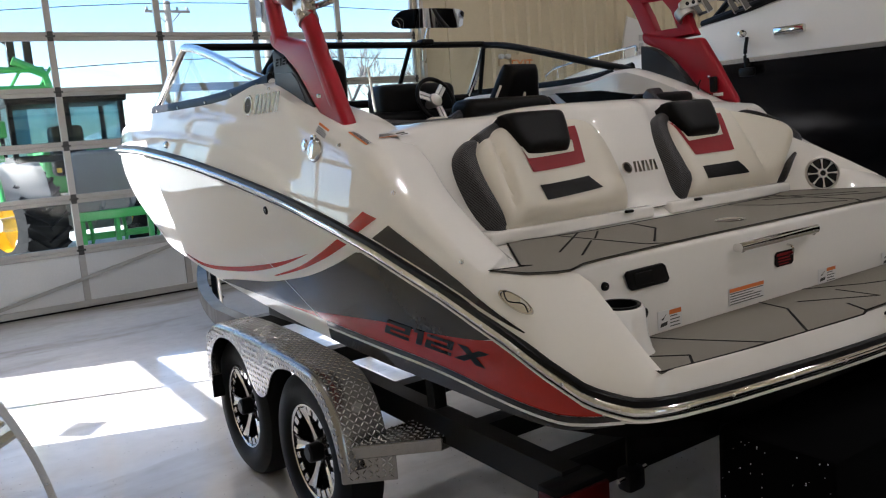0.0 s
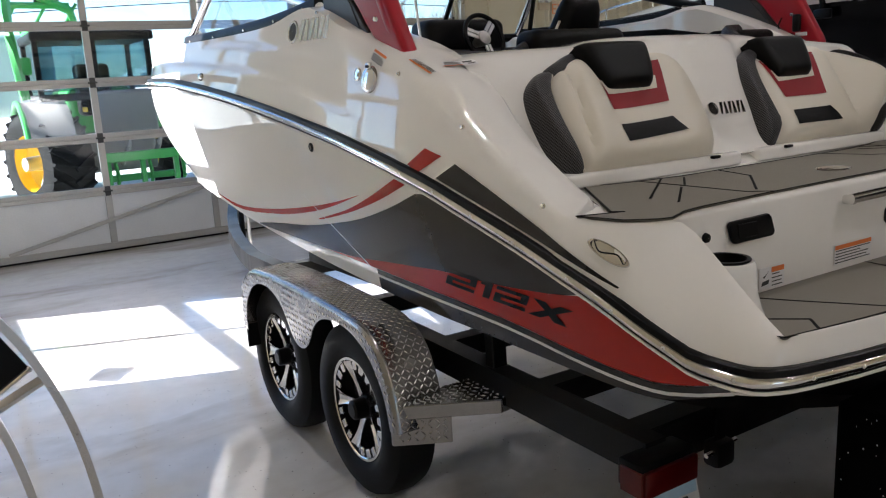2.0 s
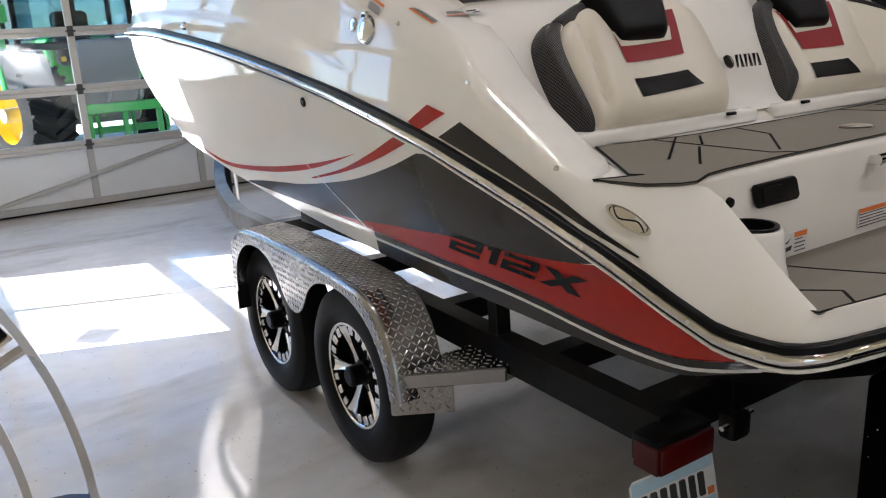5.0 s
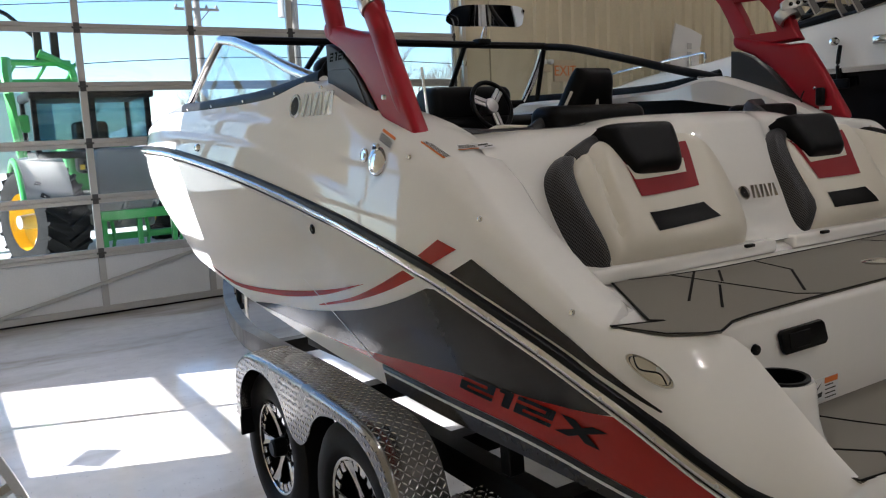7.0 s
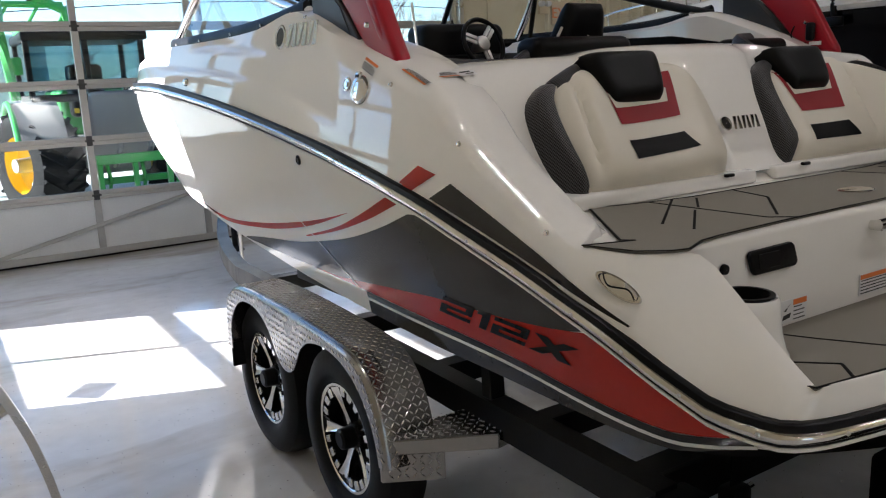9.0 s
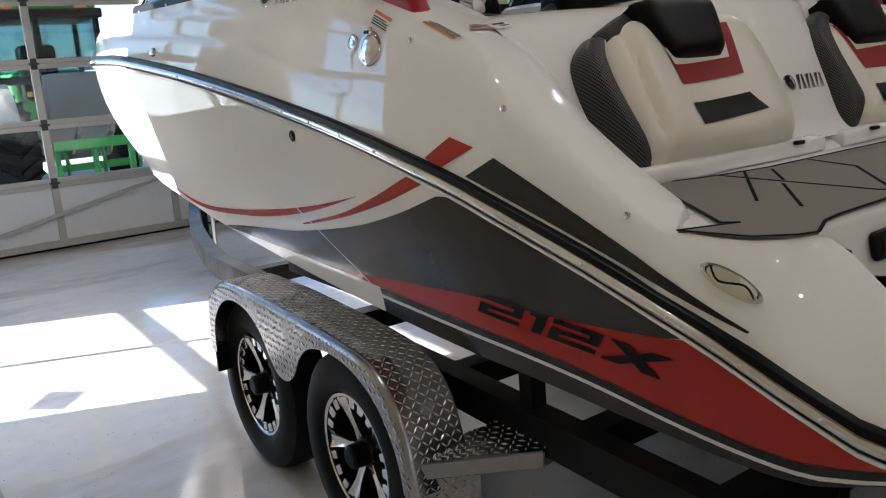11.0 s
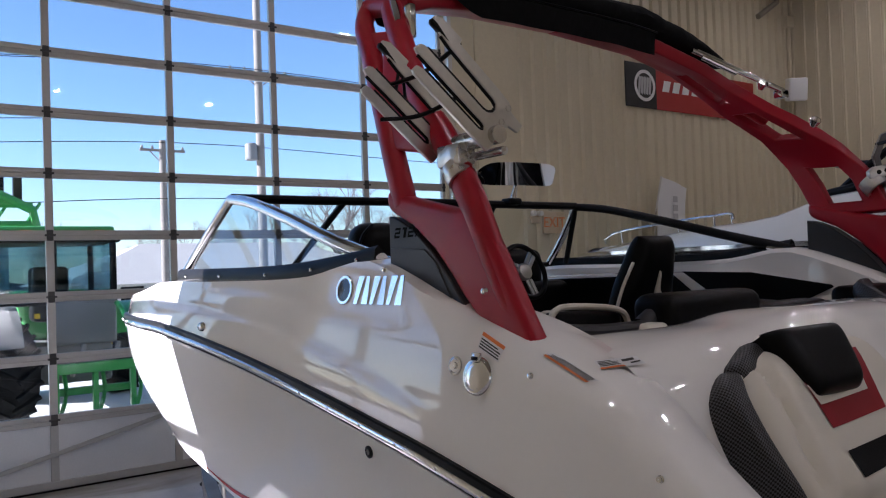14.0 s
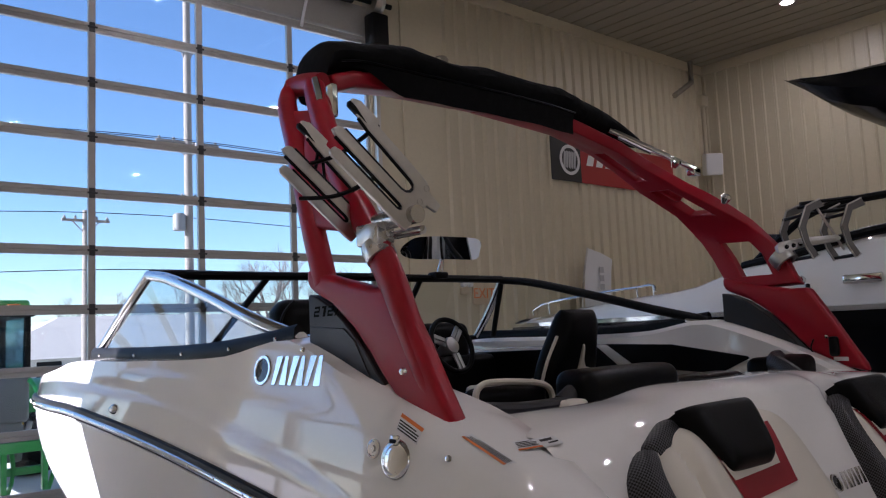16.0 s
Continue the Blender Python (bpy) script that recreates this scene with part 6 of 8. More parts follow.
def deck_label(corners, out, text, header, picture=False, tilt=0.0):
    """A sticker laid on the deck: corners run round it, the first edge along the writing."""
    a, b, c, e = [Vector(p) for p in corners]
    d = Vector(out).normalized()
    lb = thing("warning_label", tuple((a + c) / 2), text, "label", "warning labels")

    def piece(name, u0, v0, u1, v1, lift, material):
        nu = 8 if u1 - u0 > 0.4 else 3
        rows = []
        for q in range(4):
            v = v0 + (v1 - v0) * q / 3
            rows.append([on_deck(a.lerp(b, u).lerp(e.lerp(c, u), v), d) + d * (lift + tilt * u * u) for u in [u0 + (u1 - u0) * k / nu for k in range(nu + 1)]])
        part(name, grid(B2 := B(), rows) and B2, material, lb, smooth=False)
    piece("sheet", 0, 0, 1, 1, 0.003, LABELW)
    wide = 0.55 if picture else 1.0
    piece("header", 0.01, header[0], wide, header[1], 0.0036, LABELO)
    lo, hi = (0.32, 0.92) if header[0] < 0.5 else (0.08, 0.70)
    for k in range(4):
        v = lo + (hi - lo) * k / 4
        piece("text_bar", 0.04, v, wide - (0.04, 0.07, 0.05, 0.2)[k], v + (hi - lo) * 0.13, 0.0036, INK)
    if picture:
        piece("pictogram", 0.58, 0.55, 0.85, 0.8, 0.0036, INK)
        piece("pictogram", 0.72, 0.25, 0.93, 0.4, 0.0036, INK)


deck_label(((-1.155, 1.177, 1.631), (-1.153, 1.311, 1.684), (-1.133, 1.295, 1.688), (-1.136, 1.157, 1.637)), (-0.55, -0.28, 0.78), "narrow safety label with an orange edge on the deck", (0.02, 0.28))
deck_label(((-1.104, 1.182, 1.671), (-0.981, 1.159, 1.674), (-0.972, 1.191, 1.693), (-1.09, 1.216, 1.686)), (-0.08, -0.45, 0.89), "white safety label with a swimmer pictogram on the deck", (0.02, 0.2), True, 0.02)
deck_label(((-1.209, 1.49, 1.708), (-1.197, 1.415, 1.67), (-1.171, 1.414, 1.704), (-1.180, 1.50, 1.745)), (-0.85, -0.2, 0.5), "white safety label with an orange header below the tower", (0.76, 0.98))

# dashboard, helm, chairs and cushions in the cockpit
part("cockpit_sole", box(B(), (-0.98, 1.5, 1.0), (1.08, 4.6, 1.05)), MATM, boat, "taupe cockpit floor", smooth=False)
for s in (1, -1):
    M = (lambda p: p) if s == 1 else mir
    line_ = smooth_path([(-0.99, 1.62, 1.70), (-0.985, 2.0, 1.79), (-0.99, 2.5, 1.83), (-1.0, 3.2, 1.83), (-0.98, 3.7, 1.82)], 5)
    rows = [[M((p.x + d, p.y, p.z + e)) for p in line_] for d, e in ((-0.03, 0.0), (0.02, -0.005), (0.035, -0.05), (0.03, -0.14), (0.0, -0.6))]
    part("side_liner", grid(B2 := B(), rows) and B2, BLACKV if s == 1 else GEL, boat, "padded cockpit side")
SL = axes((1.04, 0, 0), (0, 1, 0), (0, 0, 1))
part("liner_panel", prism(B(), [(2.60, 1.835), (2.2, 1.825), (1.81, 1.765), (1.80, 1.755), (1.95, 1.688), (2.41, 1.712)], 0.012, SL, 0.003, 1), BLACKV, boat, "black vinyl inlay panel")
part("liner_panel", prism(B(), [(3.7, 1.80), (2.66, 1.82), (2.5, 1.70), (2.4, 1.60), (3.7, 1.40)], 0.012, SL, 0.003, 1), BLACKV, boat, "black vinyl inlay panel")
part("liner_panel", prism(B(), [(2.35, 1.665), (1.95, 1.645), (1.7, 1.63), (1.7, 1.3), (2.4, 1.3)], 0.012, SL, 0.003, 1), BLACKV, boat, "black vinyl inlay panel")
part("liner_band", prism(B(), [(3.4, 1.845), (2.72, 1.845), (2.72, 1.833), (3.4, 1.833)], 0.004, SL @ Matrix.Translation((0, 0, -0.006))), GEL, boat, "white trim line", smooth=False)
top = smooth_path([(-0.99, 1.63, 1.755), (-0.92, 1.60, 1.732), (-0.85, 1.58, 1.718), (-0.69, 1.565, 1.705), (-0.52, 1.56, 1.705)], 6)
part("coaming_pad", tube(B(), top, 0.026, 10, 0.018), WEAVE, boat, "dark woven coaming pad")
part("coaming_end", box(B(), (-0.56, 1.50, 1.67), (-0.46, 1.58, 1.715), 0.018, 4), VINYL, boat, "ivory vinyl pad end")
part("coaming_pad", tube(B(), smooth_path([(-0.50, 1.58, 1.70), (-0.44, 1.58, 1.73), (-0.37, 1.59, 1.745)], 5), 0.03, 10, 0.03), WEAVE, boat, "dark woven coaming pad")
top = smooth_path([(0.60, 1.33, 1.66), (0.62, 1.42, 1.72), (0.68, 1.50, 1.75), (0.80, 1.54, 1.757)], 6)
part("coaming_pad", tube(B(), top, 0.03, 10, 0.045), WEAVE, boat, "dark woven coaming pad")
part("bench_cushion", box(B(), (-0.46, 1.50, 1.62), (0.04, 1.66, 1.797), 0.045, 5), BLACKV, boat, "black vinyl backrest top")
part("bench_cushion", box(B(), (0.03, 1.52, 1.6), (0.5, 1.66, 1.738), 0.03, 4), BLACKV, boat, "black vinyl backrest top")
part("bench_cushion", box(B(), (0.66, 1.48, 1.62), (1.02, 1.62, 1.775), 0.035, 4), BLACKV, boat, "black vinyl backrest top")
# back of the port passenger seat, edged in ivory
part("aft_seat_back", box(B(), (-0.19, 2.315, 1.2), (0.275, 2.41, 1.70), 0.05, 4), BLACKV, boat, "black vinyl passenger backrest")
part("aft_seat_piping", tube(B(), smooth_path([(-0.195, 2.30, 1.58), (-0.185, 2.30, 1.68), (-0.15, 2.30, 1.715), (-0.09, 2.30, 1.722), (0.05, 2.30, 1.715), (0.19, 2.30, 1.698), (0.255, 2.30, 1.665), (0.28, 2.30, 1.58)], 5), 0.014, 8), VINYL, boat, "ivory vinyl edging")
part("bench_backrest", box(B(), (-0.95, 1.53, 1.1), (1.05, 1.66, 1.66), 0.03, 3), BLACKV, boat)
part("bench_seat", box(B(), (-0.95, 1.64, 1.05), (1.05, 2.05, 1.36), 0.05, 4), BLACKV, boat)
part("dash_panel", box(B(), (0.15, 3.42, 1.3), (1.06, 3.74, 1.80), 0.05, 4), BLACKP, boat, "black dashboard")
part("instrument_hood", box(B(), (0.27, 3.46, 1.70), (0.89, 3.72, 1.99), 0.06, 5), BLACKP, boat, "black instrument hood")
part("dash_panel", box(B(), (-0.95, 3.0, 1.3), (-0.35, 3.7, 1.80), 0.05, 4), BLACKP, boat, "black passenger console")
part("bow_lining", box(B(), (-0.9, 3.75, 1.3), (1.0, 4.9, 1.5), 0.05, 3), BLACKV, boat)
part("gas_strut", tube(B(), [(-0.035, 3.1, 2.075), (-0.01, 3.1, 1.80)], 0.008, 8), ALU, boat, "thin grey gas strut")
# helm wheel
wm = axes((0.61, 3.36, 1.85), (1, 0.1, 0), (0, 0.35, 0.93))
helm = thing("steering_wheel", tuple(wm.translation), "black steering wheel with silver spokes", "steering wheel")
ring = [wm @ Vector((0.155 * math.cos(a), 0.155 * math.sin(a), 0.03)) for a in [2 * math.pi * k / 32 for k in range(33)]]
part("wheel_rim", tube(B(), ring, 0.015, 10, cap=False), BLACKP, helm)
part("wheel_hub", lathe(B(), [(0.001, 0.046), (0.02, 0.046), (0.046, 0.038), (0.052, 0.02), (0.025, -0.07)], 24, wm), ALU, helm, "satin silver hub")
for a in (45, 160, 280):
    r = wm @ Matrix.Rotation(radians(a), 4, "Z")
    part("wheel_spoke", box(B(), (0.05, -0.027, 0.024), (0.146, -0.003, 0.034), 0.002, 1, r), ALU, helm)
    part("wheel_spoke", box(B(), (0.05, 0.003, 0.024), (0.146, 0.027, 0.034), 0.002, 1, r), ALU, helm)


def chair(x, y, turn, label_, z=1.05):
    m = Matrix.Translation((x, y, z)) @ Matrix.Rotation(radians(turn), 4, "Z")
    c = thing("helm_chair", (x, y, z), label_, "boat chair", "cockpit chairs")
    part("pedestal", lathe(B(), [(0.15, 0.0), (0.14, 0.02), (0.04, 0.04), (0.035, 0.42)], 18, m), ALU, c)
    part("seat", box(B(), (-0.25, -0.24, 0.42), (0.25, 0.24, 0.58), 0.06, 5, m), BLACKV, c, "black vinyl seat")
    part("seat_trim", box(B(), (-0.262, -0.2, 0.46), (0.262, 0.2, 0.54), 0.03, 4, m), VINYL, c, "ivory vinyl trim")
    bmx = axes((0, -0.22, 0.54), (1, 0, 0), (0, -0.12, 0.42))
    l, r_ = tab((0, -0.21), (0.2, -0.20), (0.34, -0.15), (0.44, -0.12)), tab((0, 0.21), (0.2, 0.20), (0.34, 0.16), (0.44, 0.14))
    back = part("backrest", pad(m @ bmx, l, r_, 0.0, 0.46, 0.07, 0.0, 6), BLACKV, c, "black vinyl backrest")
    part("backrest_rear", pad(m @ bmx, l, r_, 0.0, 0.46, -0.06, 0.0, 6), BLACKV, c)
    a, b = tab((0.0, -0.03), (0.2, -0.01), (0.31, 0.0)), tab((0.0, 0.195), (0.17, 0.19), (0.2, 0.05), (0.31, 0.012))
    part("backrest_panel", pad(m @ bmx, a, b, 0.0, 0.31, 0.012, 0.071, 6), VINYL, back, "ivory vinyl rear panel")
    part("backrest_edge", tube(B(), smooth_path([m @ bmx @ Vector((l(w) + 0.004, w, 0.02)) for w in (0.0, 0.1, 0.2, 0.28, 0.34)], 3), 0.009, 6), VINYL, back, "ivory vinyl edging")
    for sgn in (1, -1):
        part("armrest", box(B(), (sgn * 0.25 - 0.035, -0.2, 0.58), (sgn * 0.25 + 0.035, 0.14, 0.64), 0.025, 4, m), VINYL, c, "ivory vinyl armrest")


chair(0.575, 2.77, 6, "black and ivory helm chair with armrests in the cockpit", 1.03)
pas = thing("passenger_seat", (-0.64, 2.8, 1.05), "black vinyl passenger seat behind the side windshield", "boat seat")
part("backrest", box(B(), (-0.88, 2.58, 1.36), (-0.44, 2.74, 2.085), 0.07, 6), BLACKV, pas, "tall black vinyl backrest")
part("cushion", box(B(), (-0.88, 2.72, 1.20), (-0.44, 3.15, 1.38), 0.06, 5), BLACKV, pas)
part("seat_base", box(B(), (-0.84, 2.66, 1.05), (-0.48, 3.05, 1.21), 0.02, 2), BLACKP, pas)
part("side_piping", tube(B(), smooth_path([(-0.885, 2.60, 1.5), (-0.887, 2.60, 1.9), (-0.87, 2.60, 2.02), (-0.82, 2.60, 2.075)], 5), 0.006, 6), BLACKP, pas)
# stainless cleat on the starboard gunwale, and the port one
for s in (1, -1):
    M = (lambda p: p) if s == 1 else mir
    part("cleat", tube(B(), [M((-1.06, 1.98 if s == 1 else 1.93, 1.925 if s == 1 else 1.90)), M((-1.06, 2.18, 1.94))], 0.014, 10, 0.01), CHROME, boat, "flush steel cleat")
# speaker in the starboard quarter
sp = thing("speaker", (1.055, 0.76, 1.335), "round black speaker with a silver star grille", "speaker")
sm = axes((1.05, 0.79, 1.335), (0.80, -0.60, 0), (0.13, 0.2, 0.95))
part("quarter_panel", prism(B(), [(-0.20, -0.10), (0.26, -0.10), (0.26, -0.02), (0.14, 0.05), (-0.02, 0.135), (-0.20, 0.23)], 0.02, sm @ Matrix.Translation((0, 0, -0.022)), 0.004, 1), GEL, boat, "white moulded quarter panel")
part("cone", lathe(B(), [(0.001, 0.004), (0.03, 0.006), (0.07, 0.002), (0.075, 0.0)], 28, sm), BLACKP, sp)
part("ring", lathe(B(), [(0.070, 0.006), (0.073, 0.012), (0.078, 0.010), (0.08, 0.0)], 32, sm), ALU, sp)
for k in range(8):
    part("grille_spoke", prism(B(), [(0.018, -0.0035), (0.045, -0.0025), (0.068, -0.006), (0.068, 0.006), (0.045, 0.0025), (0.018, 0.0035)], 0.006, sm @ Matrix.Rotation(k * math.pi / 4, 4, "Z") @ Matrix.Translation((0, 0, 0.006)), 0.001, 1), ALU, sp)
part("dust_cap", lathe(B(), [(0.001, 0.01), (0.014, 0.01), (0.016, 0.014), (0.021, 0.013), (0.023, 0.006)], 20, sm), ALU, sp)
part("cap_centre", lathe(B(), [(0.001, 0.012), (0.013, 0.0112)], 18, sm), BLACKP, sp)

# ---- tread plate lugs on the fenders ----


def lugs(bm, place, nu, nv, size=0.011):
    """Small raised lozenges, turned by turns, on a surface place(u, v) -> point, way u, way v."""
    for i in range(nu):
        for j in range(nv):
            o, a, b = place((i + 0.5) / nu, (j + 0.5) / nv)
            a, b = a.normalized(), b.normalized()
            n = a.cross(b)
            d = (a + b).normalized() if (i + j) % 2 else (a - b).normalized()
            e = n.cross(d)
            v = [bm.verts.new(o + d * size * 1.15), bm.verts.new(o + e * size * 0.24), bm.verts.new(o - d * size * 1.15), bm.verts.new(o - e * size * 0.24), bm.verts.new(o + n * 0.0026 * 1.0)]
            for k in range(4):
                bm.faces.new([v[k], v[(k + 1) % 4], v[4]])


LUG = mat("bright_tread_lugs", (0.66, 0.645, 0.63), 0.26, 1.0, vary=0.05)
OUTER = smooth_path([(0, 1.225, 0.45), (0, 1.25, 0.58), (0, 1.31, 0.70), (0, 1.42, 0.775), (0, 1.6, 0.80), (0, 2.1, 0.815), (0, 2.5, 0.805), (0, 2.66, 0.76), (0, 2.745, 0.66), (0, 2.77, 0.47)], 12)
ACC = [0.0]
for a, b in zip(OUTER, OUTER[1:]):
    ACC.append(ACC[-1] + (b - a).length)


def along(u):
    L = u * ACC[-1]
    for i in range(len(ACC) - 1):
        if L <= ACC[i + 1]:
            f = (L - ACC[i]) / (ACC[i + 1] - ACC[i])
            return OUTER[i].lerp(OUTER[i + 1], f), OUTER[i + 1] - OUTER[i]
    return OUTER[-1], OUTER[-1] - OUTER[-2]


for s in (1, -1):
    X = (lambda x: x) if s == 1 else (lambda x: 2 * XC - x)
    bm = B()

    def top_place(u, v):
        p, t = along(u)
        n = Vector((0, -t.z, t.y)).normalized()
        q = Vector((X(-1.325 + 0.172 * v), p.y, p.z)) + n * 0.0008
        return q, Vector((1, 0, 0)), t
    lugs(bm, top_place, 92, 9, 0.0105)
    part("tread_pattern", bm, LUG, trailer, "raised tread pattern", smooth=False, kind="stuff")
    bm = B()
    x0 = X(-1.3465)

    def skirt(u, v):
        return Vector((x0, 1.23 + 1.53 * u, 0.47 + 0.33 * v)), Vector((0, -1, 0)) * s, Vector((0, 0, 1))
    lugs(bm, skirt, 62, 13, 0.0105)
    drop = []
    ARCH = [(1.22, 0.3), (1.27, 0.45), (1.30, 0.56), (1.38, 0.67), (1.5, 0.735), (1.64, 0.755), (1.78, 0.735), (1.87, 0.68), (1.93, 0.60), (1.99, 0.56), (2.06, 0.56), (2.12, 0.60), (2.2, 0.69), (2.32, 0.745), (2.48, 0.745), (2.6, 0.69), (2.68, 0.6), (2.70, 0.47), (2.8, 0.3)]
    ROOF = [(1.225, 0.45), (1.25, 0.58), (1.31, 0.70), (1.42, 0.775), (1.6, 0.80), (2.1, 0.815), (2.5, 0.805), (2.66, 0.76), (2.745, 0.66), (2.77, 0.47)]
    for v in list(bm.verts):
        if not lerp(ARCH, v.co.y) + 0.004 < v.co.z < lerp(ROOF, v.co.y) - 0.006:
            drop.append(v)
    bmesh.ops.delete(bm, geom=drop, context="VERTS")

    def step_side(u, v):
        x = -1.315 + 0.36 * u
        y0 = 1.25 - 0.571 * (x + 1.325)
        return Vector((X(x), y0 + 0.012 + (1.30 - y0) * v, 0.5417)), Vector((1, 0, 0)), Vector((0, 1, 0))
    lugs(bm, step_side, 15, 8, 0.0105)

    def apron(u, v):
        return Vector((X(-1.32 + 0.155 * u), 1.2625 - 0.0885 * u, 0.40 + 0.085 * v)), Vector((0.87 * s, -0.5, 0)), Vector((0, 0, 1))
    lugs(bm, apron, 7, 4, 0.0105)
    part("tread_pattern", bm, LUG, trailer, "raised tread pattern", smooth=False, kind="stuff")
    part("fender_apron", prism(B(), [(X(-1.335), 1.272), (X(-1.155), 1.169), (X(-1.15), 1.179), (X(-1.335), 1.285)], 0.1, Matrix.Translation((0, 0, 0.389)), 0.003, 1), TREAD, trailer, "tread plate mud apron", smooth=False)
    part("mud_flap", box(B(), (min(X(-1.33), X(-1.18)), 2.755, 0.36), (max(X(-1.33), X(-1.18)), 2.772, 0.48), 0.003, 1), BLACKP, trailer, smooth=False)

# tail lights, plate, rear cross frame and swim step bracket
REDL = mat("red_lens", (0.06, 0.001, 0.001), 0.3, vary=0.15, coat=0.1, spec=0.3, fine=90)
PLATEB = mat("pale_blue_plate", (0.42, 0.6, 0.72), 0.4, vary=0.06)
for s in (1, -1):
    X = (lambda x: x) if s == 1 else (lambda x: 2 * XC - x)
    a, b = min(X(-1.08), X(-0.865)), max(X(-1.08), X(-0.865))
    tl = part("tail_light", box(B(), (a, 0.362, 0.515), (b, 0.45, 0.597), 0.008, 2), BLACKP, trailer, "black tail light housing")
    part("lens", box(B(), (a + 0.004, 0.348, 0.503), (b - 0.004, 0.366, 0.578), 0.006, 2), REDL, tl, "red ribbed lens")
    part("lens", box(B(), (min(X(-1.086), X(-1.075)), 0.353, 0.505), (max(X(-1.086), X(-1.075)), 0.436, 0.58), 0.003, 1), REDL, tl, "red side lens")
pm = axes((-1.165, 0.345, 0.358), (1, -0.05, 0), (0, 0.22, 1))
plate = part("licence_plate", prism(B(), [(0.012, 0), (0.288, 0), (0.3, 0.012), (0.3, 0.14), (0.288, 0.152), (0.012, 0.152), (0, 0.14), (0, 0.012)], 0.002, pm), LABELW, trailer, "white and blue licence plate", smooth=False)
part("blue_band", box(B(), (0.006, 0.11, 0.002), (0.294, 0.146, 0.0026), 0, 1, pm), PLATEB, plate, smooth=False)
part("blue_band", box(B(), (0.006, 0.006, 0.002), (0.294, 0.03, 0.0026), 0, 1, pm), PLATEB, plate, smooth=False)
for i in range(7):
    part("character_bar", box(B(), (0.03 + 0.034 * i, 0.04, 0.002), (0.052 + 0.034 * i, 0.105, 0.0032), 0.003, 1, pm), INK, plate, smooth=False)
part("tag", box(B(), (0.265, 0.035, 0.002), (0.29, 0.055, 0.003), 0, 1, pm), LABELO, plate, smooth=False)
part("rear_cross_member", box(B(), (-0.91, 0.5, 0.46), (1.01, 0.6, 0.6), 0.006, 1), BLACKM, trailer, smooth=False)
strap = part("tie_down_ratchet", box(B(), (-0.77, 0.36, 0.485), (-0.69, 0.42, 0.565), 0.015, 2), BLACKP, trailer, "black tie-down ratchet")
part("ratchet_pin", tube(B(), [(-0.80, 0.38, 0.535), (-0.67, 0.38, 0.55)], 0.008, 10), CHROME, strap)
part("strap_web", box(B(), (-0.75, 0.385, 0.55), (-0.71, 0.391, 0.95)), BLACKP, strap, smooth=False)
# guide post and bow stop at the front
part("winch_post", tube(B(), [(XC, 6.7, 0.55), (XC, 6.75, 1.2)], 0.04, 8), BLACKM, trailer)
part("tongue", box(B(), (XC - 0.05, 6.5, 0.48), (XC + 0.05, 7.5, 0.6), 0.006, 1), BLACKM, trailer)
part("jack", tube(B(), [(XC + 0.1, 7.2, 0.05), (XC + 0.1, 7.2, 0.8)], 0.03, 10), BLACKM, trailer)
part("jack_foot", lathe(B(), [(0.09, 0.0), (0.09, 0.01), (0.03, 0.05)], 16, Matrix.Translation((XC + 0.1, 7.2, 0.0))), BLACKM, trailer)

# caster stand under the bow
cs = thing("caster_stand", (-0.27, 5.73, 0), "slim steel post on a black caster under the bow", "caster stand")
part("post", tube(B(), [(-0.27, 5.73, 0.13), (-0.27, 5.73, 0.62)], 0.016, 12), ALU, cs, "slim pale steel post")
cm_ = Matrix.Translation((-0.27, 5.73, 0.05)) @ Matrix.Rotation(radians(90), 4, "Y")
part("wheel", lathe(B(), [(0.001, -0.014), (0.04, -0.014), (0.049, -0.008), (0.05, 0.0), (0.049, 0.008), (0.04, 0.014), (0.001, 0.014)], 22, cm_), RUBBER, cs, "black caster wheel")
for e_ in (-0.019, 0.019):
    part("fork", box(B(), (-0.27 + e_ - 0.002, 5.73 - 0.018, 0.045), (-0.27 + e_ + 0.002, 5.73 + 0.018, 0.135), 0.0015, 1), ALU, cs)
part("fork_top", box(B(), (-0.27 - 0.024, 5.73 - 0.02, 0.124), (-0.27 + 0.024, 5.73 + 0.02, 0.138), 0.003, 1), ALU, cs)

# dark crate behind the stern
SPECK = mat("black_speckled_laminate", (0.0012, 0.0012, 0.0013), 0.7, vary=0.2, spec=0.02)
crate = thing("dark_crate", (-0.1, -0.2, 0), "black speckled crate standing behind the stern", "crate")
part("crate_body", box(B(), (-0.80, -0.34, 0.0), (0.7, 0.0, 0.83), 0.012, 2), SPECK, crate)
bm = B()
random.seed(11)
for i in range(60):
    y, z = random.uniform(-0.33, -0.01), 0.82 - 0.6 * random.random() ** 1.6
    r = random.uniform(0.0012, 0.003)
    box(bm, (-0.8012, y, z), (-0.80, y + r, z + r))
part("white_specks", bm, LABELW, crate, smooth=False, kind="stuff")

# ---- the dark boat alongside ----
BLACKH = mat("black_gelcoat", (0.004, 0.004, 0.005), 0.16, vary=0.1, rvary=0.03, spec=0.22)
X2 = 3.6
boat2 = thing("dark_boat", (X2, 0, 0.6), "black-hulled boat with white deck parked alongside", "boat")


def half2(y):
    return 1.2 if y < 2.3 else max(1.2 - 0.1 * (y - 2.3) ** 2, 0)


YS2 = [-3.0 + 0.53 * k for k in range(11)] + [2.3 + 3.46 * math.sin(k / 16 * math.pi / 2) for k in range(17)]


